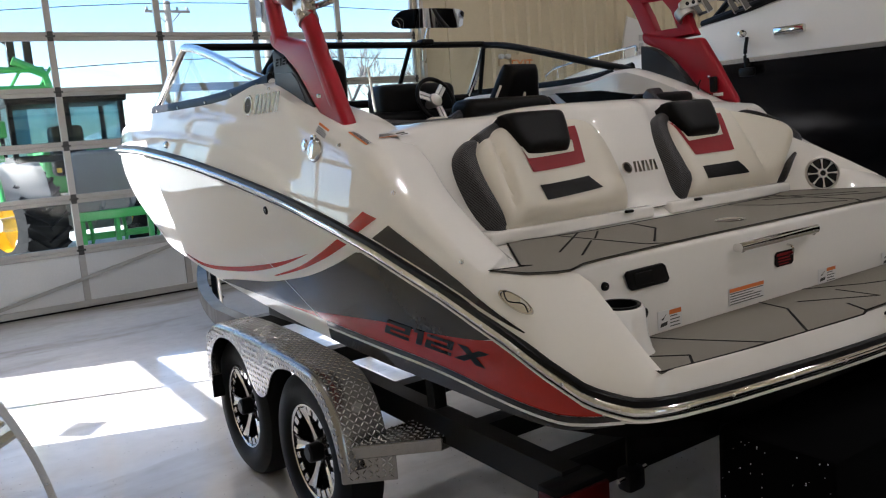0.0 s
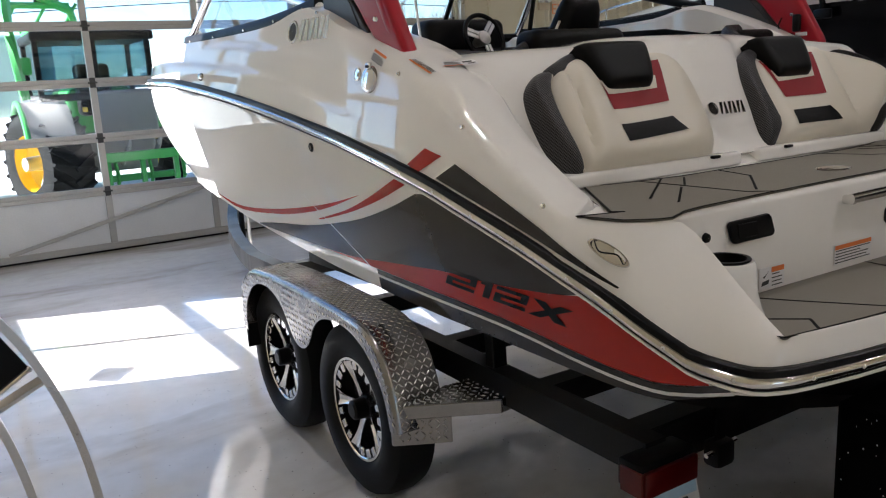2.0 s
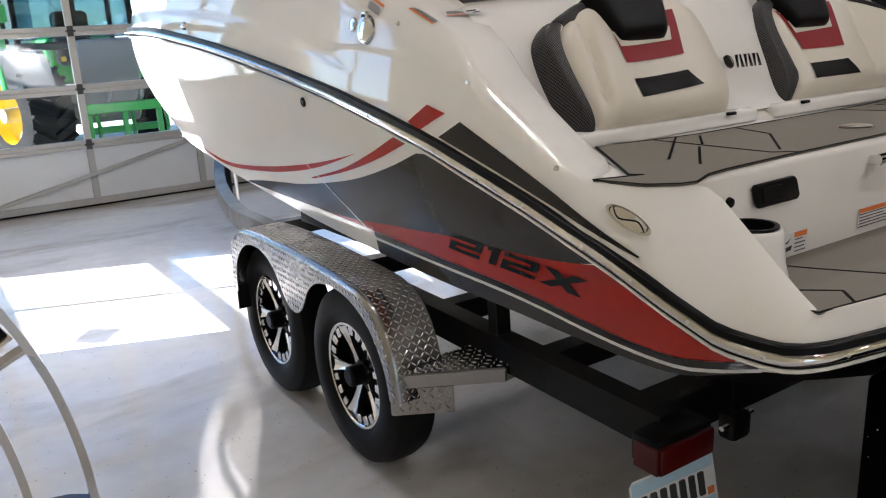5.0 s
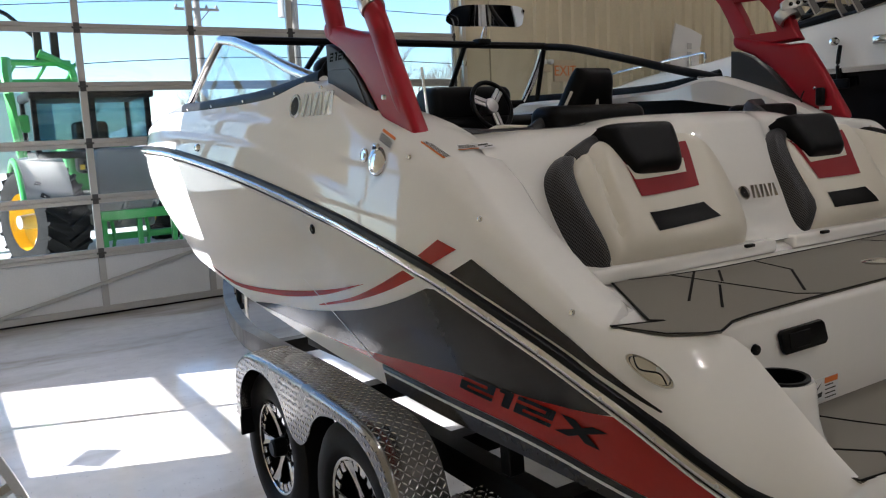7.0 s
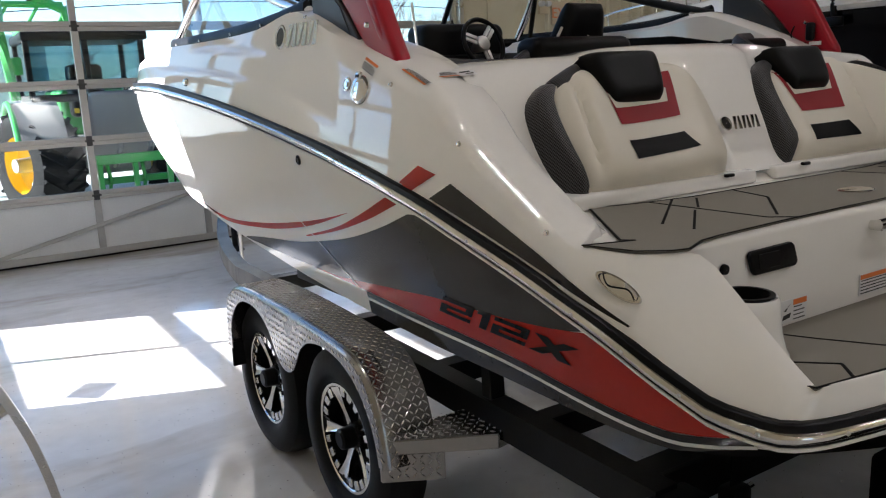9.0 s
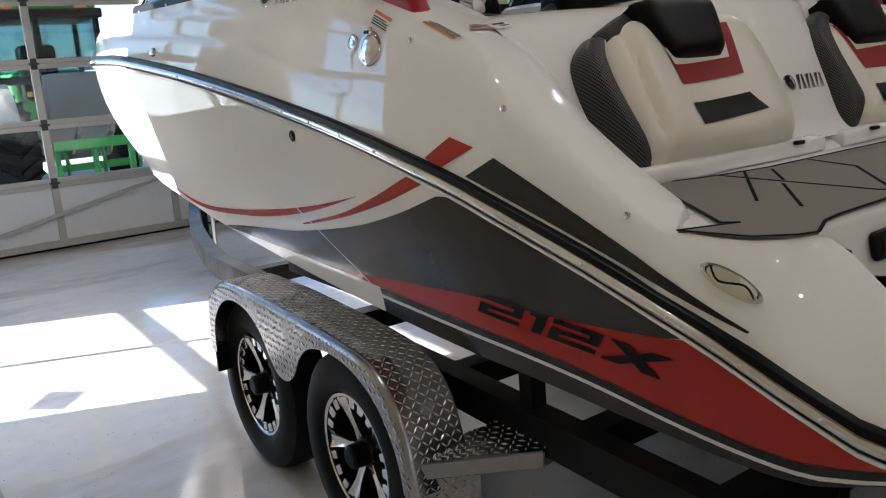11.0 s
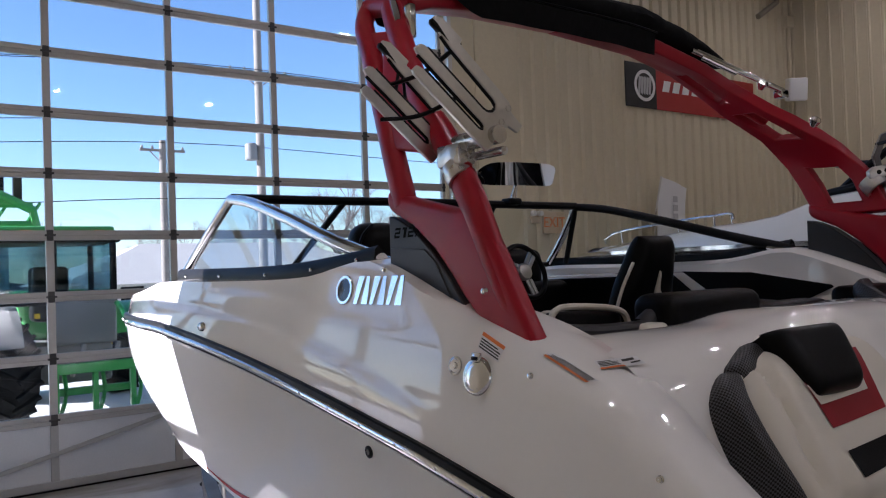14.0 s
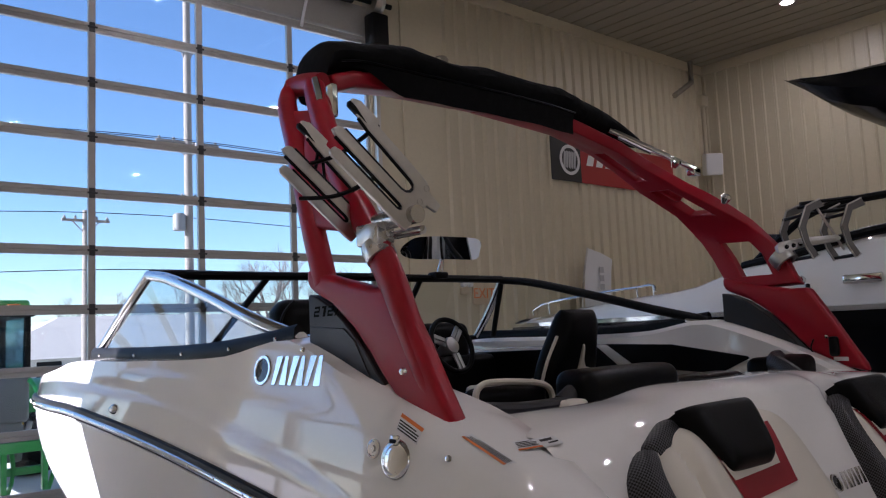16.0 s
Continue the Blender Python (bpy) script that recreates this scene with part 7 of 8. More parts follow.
def loft2(name, prof, material, label=""):
    """prof: list of (inset, height) functions of y."""
    for sg in (1, -1):
        rows = []
        for f in prof:
            row = []
            for y in YS2:
                i, z = f(y)
                b = max(half2(y) - i, 0)
                row.append((X2 - sg * b, y - (0.4 * i if y > 4.5 else 0), z))
            rows.append(row)
        bm = B()
        grid(bm, rows)
        part(name, bm, material, boat2, label)


Z2 = lambda y: 1.965
T2 = tab((-3, 2.44), (1.6, 2.39), (2.5, 2.27), (2.75, 2.24), (3.05, 2.15), (3.6, 2.12), (5.8, 2.0))
loft2("hull_side", [lambda y: (0.0, Z2(y)), lambda y: (0.02, 1.8), lambda y: (0.08, 1.5), lambda y: (0.18, 1.15), lambda y: (0.3, 0.95)], BLACKH, "glossy black hull side")
loft2("hull_bottom", [lambda y: (0.3, 0.95), lambda y: (1.2, 0.6)], BLACKH, "black hull bottom")
loft2("rub_rail", [lambda y: (0.0, 1.95), lambda y: (-0.02, 1.955), lambda y: (-0.025, 1.985), lambda y: (0.0, 1.99)], CHROME, "steel rub rail")
loft2("deck_side", [lambda y: (0.0, 1.99), lambda y: (0.03, 1.99 + 0.45 * (T2(y) - 1.99)), lambda y: (0.09, T2(y) - 0.02), lambda y: (0.13, T2(y)), lambda y: (0.35, T2(y) + 0.03), lambda y: (0.36, T2(y) - 0.25)], GEL, "white gelcoat deck side")
bm = B()
rows = [[(X2 - sgn * max(half2(y) - 0.3, 0), y, T2(y) + 0.025) for y in YS2[12:]] for sgn in (1, 0, -1)]
grid(bm, rows)
part("foredeck", bm, GEL, boat2, "white foredeck")
part("keel_block", box(B(), (X2 - 0.25, -2.5, 0), (X2 + 0.25, -2.2, 0.7)), BLACKM, boat2, smooth=False)
part("keel_block", box(B(), (X2 - 0.25, 2.2, 0), (X2 + 0.25, 2.5, 0.7)), BLACKM, boat2, smooth=False)
# windshield of the dark boat
for sg in (1, -1):
    Q = (lambda p: p) if sg == 1 else (lambda p: (2 * X2 - p[0], p[1], p[2]))
    base = smooth_path([(2.58, 2.62, 2.28), (2.5, 2.2, 2.33), (2.5, 1.6, 2.42), (2.52, 0.2, 2.46)], 5)
    topl = smooth_path([(2.62, 2.55, 2.31), (2.58, 2.35, 2.44), (2.6, 2.12, 2.58), (2.62, 1.75, 2.62), (2.62, 0.2, 2.64)], 5)
    part("windshield_base", tube(B(), [Q(p) for p in base], 0.03, 8), BLACKP, boat2)
    part("windshield_frame", tube(B(), [Q(p) for p in topl], 0.024, 8), BLACKP, boat2)
    n = min(len(base), len(topl))
    part("windshield_pane", grid(B2 := B(), [[Q(p) for p in base[:n]], [Q(p) for p in topl[:n]]]) and B2, WSGLASS, boat2).visible_shadow = False
part("windshield_frame", tube(B(), smooth_path([(2.58, 2.35, 2.44), (2.9, 2.75, 2.5), (3.6, 2.9, 2.52), (4.3, 2.75, 2.5), (4.62, 2.35, 2.44)], 5), 0.02, 8), BLACKP, boat2)
# bow rail, cleat, vent plate, fender line
rail2 = smooth_path([(2.76, 3.44, 2.169), (2.78, 3.469, 2.218), (2.85, 3.666, 2.216), (2.97, 4.087, 2.205), (3.17, 4.868, 2.165), (3.25, 5.142, 2.105)], 6)
br = part("bow_rail", tube(B(), rail2, 0.009, 8), CHROME, boat2, "thin steel bow rail")
for p in rail2[6::6]:
    part("rail_post", tube(B(), [p, (p.x + 0.01, p.y, 2.06)], 0.006, 8), CHROME, br)
part("cleat_ball", lathe(B(), [(0.001, 0.05), (0.022, 0.045), (0.028, 0.025), (0.018, 0.005), (0.02, 0.0)], 14, axes((2.415, 2.16, 2.15), (0, 1, 0), (0, 0, 1)) @ Matrix.Rotation(radians(180), 4, "Y")), CHROME, boat2, "chrome ball fitting")
part("vent_plate", box(B(), (2.38, 1.70, 2.105), (2.42, 1.92, 2.16), 0.012, 2), CHROME, boat2, "brushed steel vent plate")
fl = thing("fender_line", (2.38, 2.12, 2.0), "black line with hook hanging from the dark boat", "line")
part("line", tube(B(), smooth_path([(2.405, 2.13, 2.12), (2.372, 2.12, 2.05), (2.368, 2.12, 1.98), (2.37, 2.11, 1.9)], 4), 0.013, 8), BLACKP, fl)
part("hook", box(B(), (2.34, 2.04, 1.86), (2.375, 2.16, 1.92), 0.012, 2), BLACKP, fl)
# black canvas top over its tower
top2 = thing("boat_canvas_top", (X2, 0.6, 3.2), "black canvas top on the tower of the dark boat", "canvas top")
rows = []
YB = [2.16, 2.08, 1.95, 1.8, 1.6, 1.2, 0.6, 0.0, -0.6]
for y in YB:
    h = lerp([(-0.6, 0.5), (1.2, 0.5), (1.6, 0.45), (1.83, 0.33), (1.95, 0.24), (2.08, 0.1), (2.16, 0.01)], y)
    zt = 3.39 + 0.05 * max(0, 2.16 - y) ** 0.5
    r = []
    for k in range(16):
        a = 2 * math.pi * k / 16
        cx_, cz_ = math.copysign(abs(math.cos(a)) ** 0.5, math.cos(a)), math.copysign(abs(math.sin(a)) ** 0.6, math.sin(a))
        r.append((X2 + 1.2 * cx_, y, zt - h / 2 + h / 2 * cz_))
    rows.append(r)
bm = B()
vr = grid(bm, rows, True)
bm.faces.new(vr[0])
bm.faces.new(vr[-1])
part("canvas", bm, BLACKH, top2, "glossy black folded top")
for x in (2.62, 4.58):
    part("tower_leg", tube(B(), smooth_path([(x, 0.1, 2.4), (x + 0.02, 0.3, 2.7), (x + 0.03, 0.4, 3.0)], 5), 0.04, 10), BLACKP, top2)

# ---- brochure stand ----
stand = thing("brochure_stand", (-2.3, 2.05, 0), "curved aluminium brochure stand with a dark tray", "stand")
Y0 = 2.02
leg_pts = smooth_path([(-2.19, Y0, 0.03), (-2.20, Y0, 0.2), (-2.235, Y0, 0.42), (-2.29, Y0, 0.62), (-2.38, Y0, 0.83), (-2.52, Y0, 1.05)], 6)
rows = []
for i, p in enumerate(leg_pts):
    q = leg_pts[min(i + 1, len(leg_pts) - 1)] - leg_pts[max(i - 1, 0)]
    n = Vector((q.z, 0, -q.x)).normalized()
    rows.append([p + n * 0.014 + Vector((0, -0.022, 0)), p + n * 0.014 + Vector((0, 0.022, 0)), p - n * 0.014 + Vector((0, 0.022, 0)), p - n * 0.014 + Vector((0, -0.022, 0))])
bm = B()
vr = grid(bm, rows, True)
bm.faces.new(vr[0]); bm.faces.new(vr[-1])
part("curved_leg", bm, ALU, stand, "curved aluminium leg", smooth=False)
part("curved_leg", (lambda b: (grid(b, [[p + Vector((-0.20, 0.06, -0.05 if p.z > 0.1 else 0)) for p in r] for r in rows], True), b)[1])(B()), ALU, stand, "curved aluminium leg", smooth=False)
part("cross_bar", tube(B(), [(-2.315, Y0, 0.665), (-2.56, Y0 - 0.02, 0.56)], 0.02, 4), ALU, stand, smooth=False)
part("tray", prism(B(), [(-2.345, 0.70), (-2.55, 0.61), (-2.62, 0.98), (-2.50, 0.98)], 0.02, axes((0, Y0 + 0.03, 0), (1, 0, 0), (0, 0, 1))), BLACKP, stand, "dark tray back", smooth=False)
part("tray_lip", tube(B(), [(-2.35, Y0 - 0.03, 0.725), (-2.50, Y0 - 0.06, 0.64)], 0.01, 8), CHROME, stand)
part("base_plate", prism(B(), [(-2.19, 1.99), (-2.17, 2.05), (-2.26, 2.12), (-2.42, 2.16), (-2.46, 2.08), (-2.3, 2.03)], 0.03, Matrix.Translation((0, 0, 0.004))), mat("dark_blue_base", (0.02, 0.028, 0.045), 0.35), stand, "dark base plate", smooth=False)

# ---- things on the walls ----
ORANGE = mat("orange_sign_paint", (0.75, 0.22, 0.06), 0.5)
SIGNB = mat("cream_sign", (0.62, 0.50, 0.34), 0.5)
sign = thing("exit_sign", (5.27, DOOR_Y - 0.03, 2.45), "cream exit sign with orange letters on the wall", "exit sign")
part("sign_box", box(B(), (5.08, DOOR_Y - 0.05, 2.30), (5.47, DOOR_Y - 0.008, 2.60), 0.01, 2), SIGNB, sign)
tx = bpy.data.curves.new("exit_text", "FONT")
tx.body, tx.size, tx.extrude, tx.align_x = "EXIT", 0.20, 0.002, "CENTER"
to = new("exit_letters", tx)
to.matrix_basis = axes((5.275, DOOR_Y - 0.053, 2.385), (1, 0, 0), (0, 0, 1))
tx.materials.append(ORANGE)
to.parent, to.matrix_parent_inverse = sign, sign.matrix_basis.inverted()
em = thing("emergency_light", (4.93, DOOR_Y - 0.03, 2.5), "small twin-head emergency light on the wall", "emergency light")
part("light_box", box(B(), (4.86, DOOR_Y - 0.06, 2.44), (5.02, DOOR_Y - 0.008, 2.54), 0.01, 2), SIGNB, em)
for x in (4.88, 5.0):
    part("lamp_head", lathe(B(), [(0.001, 0.06), (0.035, 0.055), (0.04, 0.0)], 14, axes((x, DOOR_Y - 0.05, 2.57), (1, 0, 0), (0, 0, 1))), LABELW, em)

POSTR = mat("red_banner", (0.34, 0.02, 0.02), 0.5, vary=0.08)
POSTK = mat("black_banner", (0.012, 0.012, 0.013), 0.5)
GREYP = mat("grey_print", (0.45, 0.45, 0.46), 0.5)
ban = thing("wall_banner", (8.4, DOOR_Y - 0.04, 4.5), "red and black wall banner with a white emblem", "banner")
part("red_field", box(B(), (7.35, DOOR_Y - 0.065, 4.19), (10.1, DOOR_Y - 0.05, 4.86), 0.004, 1), POSTR, ban, smooth=False)
part("black_field", box(B(), (6.82, DOOR_Y - 0.069, 4.19), (7.52, DOOR_Y - 0.048, 4.86), 0.004, 1), POSTK, ban, smooth=False)
em_m = axes((7.25, DOOR_Y - 0.0695, 4.53), (1, 0, 0), (0, 0, 1))
part("emblem", lathe(B(), [(0.19, 0.0), (0.19, 0.004), (0.24, 0.004), (0.24, 0.0)], 28, em_m), LABELW, ban)
for k in range(5):
    part("emblem_bar", prism(B(), [(-0.16 + 0.06 * k, -0.12), (-0.12 + 0.06 * k, -0.14), (-0.08 + 0.06 * k, 0.12), (-0.13 + 0.06 * k, 0.14)], 0.004, em_m), GREYP, ban, smooth=False)
for k in range(6):
    part("letter_bar", prism(B(), [(0.4 + 0.24 * k, -0.05), (0.56 + 0.24 * k, -0.05), (0.62 + 0.24 * k, 0.12), (0.46 + 0.24 * k, 0.12)], 0.004, em_m), LABELW, ban, smooth=False)

flag = thing("feather_flag", (7.35, 7.6, 0), "white feather flag with grey print on a pole", "flag")
part("flag_pole", tube(B(), smooth_path([(7.0, 7.62, 0.02), (7.02, 7.62, 2.2), (7.22, 7.62, 3.12)], 6), 0.014, 8), ALU, flag)
rows = [[(7.0 + 0.22 * f ** 2 + w * (0.66 - 0.06 * f), 7.61 - 0.02 * math.sin(w * 6 + f * 5), 1.5 + 1.62 * f - 0.16 * w * f) for w in (0, 0.25, 0.5, 0.75, 1)] for f in [k / 8 for k in range(9)]]
part("flag_cloth", grid(B2 := B(), rows) and B2, LABELW, flag, "white flag cloth")
for k in range(4):
    part("print_bar", box(B(), (7.42, 7.575, 2.35 + 0.13 * k), (7.52, 7.58, 2.44 + 0.13 * k)), GREYP, flag, smooth=False)
part("flag_foot", lathe(B(), [(0.2, 0.0), (0.2, 0.02), (0.03, 0.04)], 20, Matrix.Translation((7.0, 7.62, 0.0))), BLACKM, flag)

spk = thing("wall_speaker", (10.9, 7.6, 4.8), "white wall loudspeaker in the corner", "loudspeaker")
m = Matrix.Translation((11.0, 7.62, 4.8)) @ Matrix.Rotation(radians(-40), 4, "Z") @ Matrix.Rotation(radians(10), 4, "X")
part("speaker_box", box(B(), (-0.16, -0.12, -0.2), (0.16, 0.12, 0.2), 0.03, 3, m), LABELW, spk)
part("bracket", tube(B(), [(11.1, 7.7, 4.8), (11.3, 7.94, 4.85)], 0.03, 8), LABELW, spk)

# pipes and tracks near the door top and the ceiling corner
part("drain_pipe", tube(B(), smooth_path([(10.9, DOOR_Y - 0.09, CEIL), (10.9, DOOR_Y - 0.09, 6.4), (10.3, DOOR_Y - 0.09, 6.05)], 1), 0.05, 10), CEILM, tagged(thing("roof_drain", (10.9, DOOR_Y - 0.09, CEIL)), "cream pipe running down from the ceiling", "pipe"))
pipe = thing("conduit", (11.3, DOOR_Y - 0.08, 4), "cream conduit in the wall corner", "conduit")
part("conduit_run", tube(B(), [(11.28, DOOR_Y - 0.06, 0.0), (11.28, DOOR_Y - 0.06, 6.2)], 0.04, 8), WALLM, pipe)
part("junction_box", box(B(), (11.15, DOOR_Y - 0.13, 6.0), (11.38, DOOR_Y - 0.03, 6.2), 0.01, 2), WALLM, pipe)
opener = thing("door_operator", (3.4, 7.7, 6.0), "dark torsion shaft and door operator above the glass door", "door operator")
part("torsion_shaft", tube(B(), [(-3.4, 7.78, 6.12), (3.75, 7.78, 6.12)], 0.035, 10), BLACKM, opener)
part("torsion_spring", tube(B(), [(1.9, 7.78, 6.12), (3.15, 7.78, 6.12)], 0.085, 14), BLACKM, opener, "dark coil spring")
part("cable_drum", lathe(B(), [(0.05, -0.08), (0.16, -0.08), (0.15, -0.04), (0.13, 0.04), (0.16, 0.06), (0.05, 0.06)], 22, Matrix.Translation((3.5, 7.78, 6.12)) @ Matrix.Rotation(radians(90), 4, "Y")), ALU, opener)
part("operator_box", box(B(), (3.38, 7.66, 5.55), (3.62, 7.86, 5.95), 0.02, 2), BLACKM, opener)
part("vertical_track", box(B(), (3.50, DOOR_Y - 0.13, 0.0), (3.56, DOOR_Y - 0.055, 5.6)), ALU, opener, smooth=False)
part("curved_track", tube(B(), smooth_path([(3.53, 7.85, 5.6), (3.53, 7.8, 5.95), (3.53, 7.5, 6.28), (3.53, 7.0, 6.42), (3.53, 5.0, 6.48)], 6), 0.03, 6), ALU, opener)
part("track_hanger", tube(B(), [(3.53, 5.4, 6.47), (3.53, 5.4, CEIL)], 0.015, 6), ALU, opener)
hn = thing("header_hanger", (0.9, 7.8, 6.0), "white cable drop and red tag on the header", "cable")
part("cable", tube(B(), smooth_path([(2.45, 7.83, 5.6), (2.5, 7.82, 5.85), (2.6, 7.82, 6.2)], 4), 0.02, 8), LABELW, hn)
part("tag", box(B(), (1.95, 7.85, 6.0), (2.06, 7.865, 6.14)), REDV, hn, smooth=False)

# ---- outside the door ----
GREEN = mat("tractor_green", (0.05, 0.30, 0.06), 0.35, vary=0.12, fine=20)
YELLOW = mat("tractor_yellow", (0.75, 0.48, 0.02), 0.4, vary=0.08)
DUST = mat("dusty_grey_paint", (0.16, 0.155, 0.15), 0.6, vary=0.2, fine=14)
MUD = mat("dried_mud_paint", (0.21, 0.195, 0.175), 0.8, vary=0.25, fine=9)
FARMR = mat("worn_farm_tyre", (0.018, 0.0175, 0.017), 0.95, vary=0.35, fine=40, bump=0.3, spec=0.03)
CABG = glass("tinted_cab_glass", (0.55, 0.66, 0.70))
tr = thing("tractor", (-0.3, 12.8, 0), "green farm tractor with a dark glass cab parked outside", "tractor")


def farm_wheel(x, y, r, w, parent, turn=0.0):
    m = Matrix.Translation((x, y, r - 0.05)) @ Matrix.Rotation(radians(turn), 4, "Z") @ Matrix.Rotation(radians(90), 4, "Y")
    t = part("tyre", lathe(B(), [(r * 0.55, -w / 2), (r * 0.8, -w / 2 - 0.02), (r * 0.94, -w / 2), (r * 0.96, 0), (r * 0.94, w / 2), (r * 0.8, w / 2 + 0.02), (r * 0.55, w / 2)], 32, m), FARMR, parent, "large black tractor tyre")
    for k in range(22):
        a = k * 2 * math.pi / 22
        for sg in (1, -1):
            q = m @ Matrix.Rotation(a + (0.14 if sg > 0 else 0), 4, "Z") @ Matrix.Translation((r * 0.95, 0, sg * w * 0.26)) @ Matrix.Rotation(radians(35 * sg), 4, "X")
            part("tread_bar", box(B(), (-0.02, -0.025, -w * 0.3), (0.05, 0.025, w * 0.3), 0, 1, q), FARMR, t, smooth=False)
    part("rim", lathe(B(), [(r * 0.56, -w / 2), (r * 0.56, -w * 0.2), (r * 0.3, 0.0), (0.001, 0.0)], 28, m), YELLOW, t, "yellow wheel rim")
    part("rim", lathe(B(), [(r * 0.56, w / 2), (r * 0.56, w * 0.2), (r * 0.3, 0.02), (0.001, 0.02)], 28, m), YELLOW, t, "yellow wheel rim")
    part("hub", lathe(B(), [(0.001, -w / 2 - 0.05), (0.1, -w / 2 - 0.05), (0.12, 0)], 16, m), DUST, t)


farm_wheel(-1.02, 12.15, 0.74, 0.62, tr, 20)
farm_wheel(1.25, 14.6, 0.7, 0.4, tr)
farm_wheel(-0.8, 14.9, 0.7, 0.4, tr)
part("chassis", box(B(), (-0.5, 12.2, 0.45), (0.55, 15.4, 1.0), 0.05, 2), DUST, tr)
part("hood", box(B(), (-0.45, 13.4, 1.0), (0.55, 15.8, 1.75), 0.12, 4), GREEN, tr, "green hood")
part("body_side", box(B(), (-0.25, 12.15, 0.98), (0.62, 12.6, 1.68), 0.06, 3), DUST, tr, "dusty grey rear body")
for s, x in ((1, -1.32), (-1, 0.62)):
    arc = [(x + 0.0, 12.35 + 0.95 * math.cos(a), 0.78 + 0.78 * math.sin(a)) for a in [math.pi * (0.1 + 0.8 * k / 10) for k in range(11)]]
    part("fender", grid(B2 := B(), [[(p[0], p[1], p[2]) for p in arc], [(p[0] + 0.62, p[1], p[2] + 0.03) for p in arc]]) and B2, MUD if s > 0 else GREEN, tr, "pale mud-covered fender")
    part("fender_edge", tube(B(), arc, 0.04, 8), GREEN, tr)
cab = part("cab_roof", box(B(), (-0.98, 12.24, 2.55), (0.64, 13.7, 2.66), 0.05, 4), GREEN, tr, "green cab roof")
part("roof_lining", box(B(), (-1.04, 12.16, 2.42), (0.70, 13.74, 2.56), 0.04, 3), BLACKP, cab)
for x, y in ((-0.98, 12.25), (0.60, 12.25), (-0.98, 13.65), (0.60, 13.65), (-0.2, 12.22)):
    part("cab_post", box(B(), (x - 0.04, y - 0.04, 1.6), (x + 0.04, y + 0.04, 2.47), 0.01, 1), BLACKP, cab, smooth=False)
for a, b in (((-0.94, 12.24, 1.7), (-0.24, 12.25, 2.42)), ((-0.16, 12.24, 1.7), (0.56, 12.25, 2.42)), ((-0.94, 13.64, 1.7), (0.56, 13.65, 2.42))):
    part("cab_glass", box(B(), a, b), CABG, cab, smooth=False)
for x in (-0.98, 0.6):
    part("cab_glass", box(B(), (x - 0.005, 12.3, 1.7), (x + 0.005, 13.6, 2.42)), CABG, cab, smooth=False)
part("driver_seat", box(B(), (-0.4, 12.7, 1.3), (0.1, 13.1, 2.1), 0.08, 3), BLACKV, cab)
part("cab_floor", box(B(), (-1.0, 12.2, 1.55), (0.64, 13.7, 1.66), 0.02, 1), BLACKP, cab)
for x in (-0.62, 0.34):
    part("beacon", box(B(), (x, 12.19, 2.552), (x + 0.16, 12.25, 2.60), 0.012, 2), LABELO, cab, "orange roof lamp")
part("side_mirror", box(B(), (-1.2, 12.15, 1.95), (-1.06, 12.2, 2.2), 0.03, 2), GREEN, cab)
part("side_decal", box(B(), (-1.0, 12.08, 1.32), (-0.78, 12.085, 1.41)), REDV, tr, smooth=False)
part("reflector", box(B(), (-0.47, 12.12, 1.38), (-0.40, 12.125, 1.45)), YELLOW, tr, smooth=False)
part("loader_mast", tube(B(), smooth_path([(-1.26, 12.3, 3.0), (-1.28, 12.2, 2.5), (-1.20, 12.2, 1.6)], 4), 0.07, 6), GREEN, tr)
# hitch frame behind the tractor
hitch = thing("implement_frame", (0.25, 11.8, 0), "green implement frame hitched to the tractor", "implement")
part("beam", box(B(), (-0.32, 11.75, 0.62), (0.82, 11.87, 0.76), 0.01, 1), GREEN, hitch)
for x in (-0.28, 0.22, 0.72):
    part("upright", box(B(), (x - 0.035, 11.76, 0.1), (x + 0.035, 11.86, 0.62), 0.008, 1), GREEN, hitch)
    part("shank", tube(B(), smooth_path([(x + 0.12, 11.9, 0.6), (x + 0.16, 12.0, 0.3), (x + 0.05, 11.95, -0.03)], 4), 0.03, 6), GREEN, hitch)
part("beam", box(B(), (-0.32, 12.0, 0.3), (0.82, 12.1, 0.4), 0.01, 1), GREEN, hitch)
for x in (0.0, 0.45):
    part("link_arm", tube(B(), [(x, 12.3, 0.5), (x + 0.05, 11.8, 0.85), (x + 0.08, 11.78, 1.02)], 0.04, 8), DUST, hitch)
# taller green machine behind
comb = thing("sprayer_machine", (-1.5, 15.5, 0), "tall green farm sprayer behind the tractor", "farm machine")
part("boom_beam", tube(B(), [(-3.2, 15, 3.22), (0.0, 15, 3.18)], 0.06, 6), GREEN, comb)
part("boom_beam", tube(B(), [(-3.2, 15, 2.84), (0.02, 15, 2.86)], 0.06, 6), GREEN, comb)
for k in range(7):
    x = -3.0 + 0.48 * k
    part("boom_lattice", tube(B(), [(x, 15, 2.84), (x + 0.24, 15, 3.22)], 0.03, 6), GREEN, comb)
part("boom_end", tube(B(), [(-0.5, 14.98, 3.35), (0.0, 15, 3.1), (0.05, 15, 2.8)], 0.08, 8), GREEN, comb)
part("tank", box(B(), (-3.4, 15.3, 1.3), (-0.3, 17.0, 2.75), 0.25, 4), mat("pale_tank", (0.5, 0.62, 0.62), 0.4), comb, "pale blue tank")
part("mast", box(B(), (-0.55, 15.0, 3.2), (-0.42, 15.15, 3.75), 0.01, 1), BLACKM, comb)
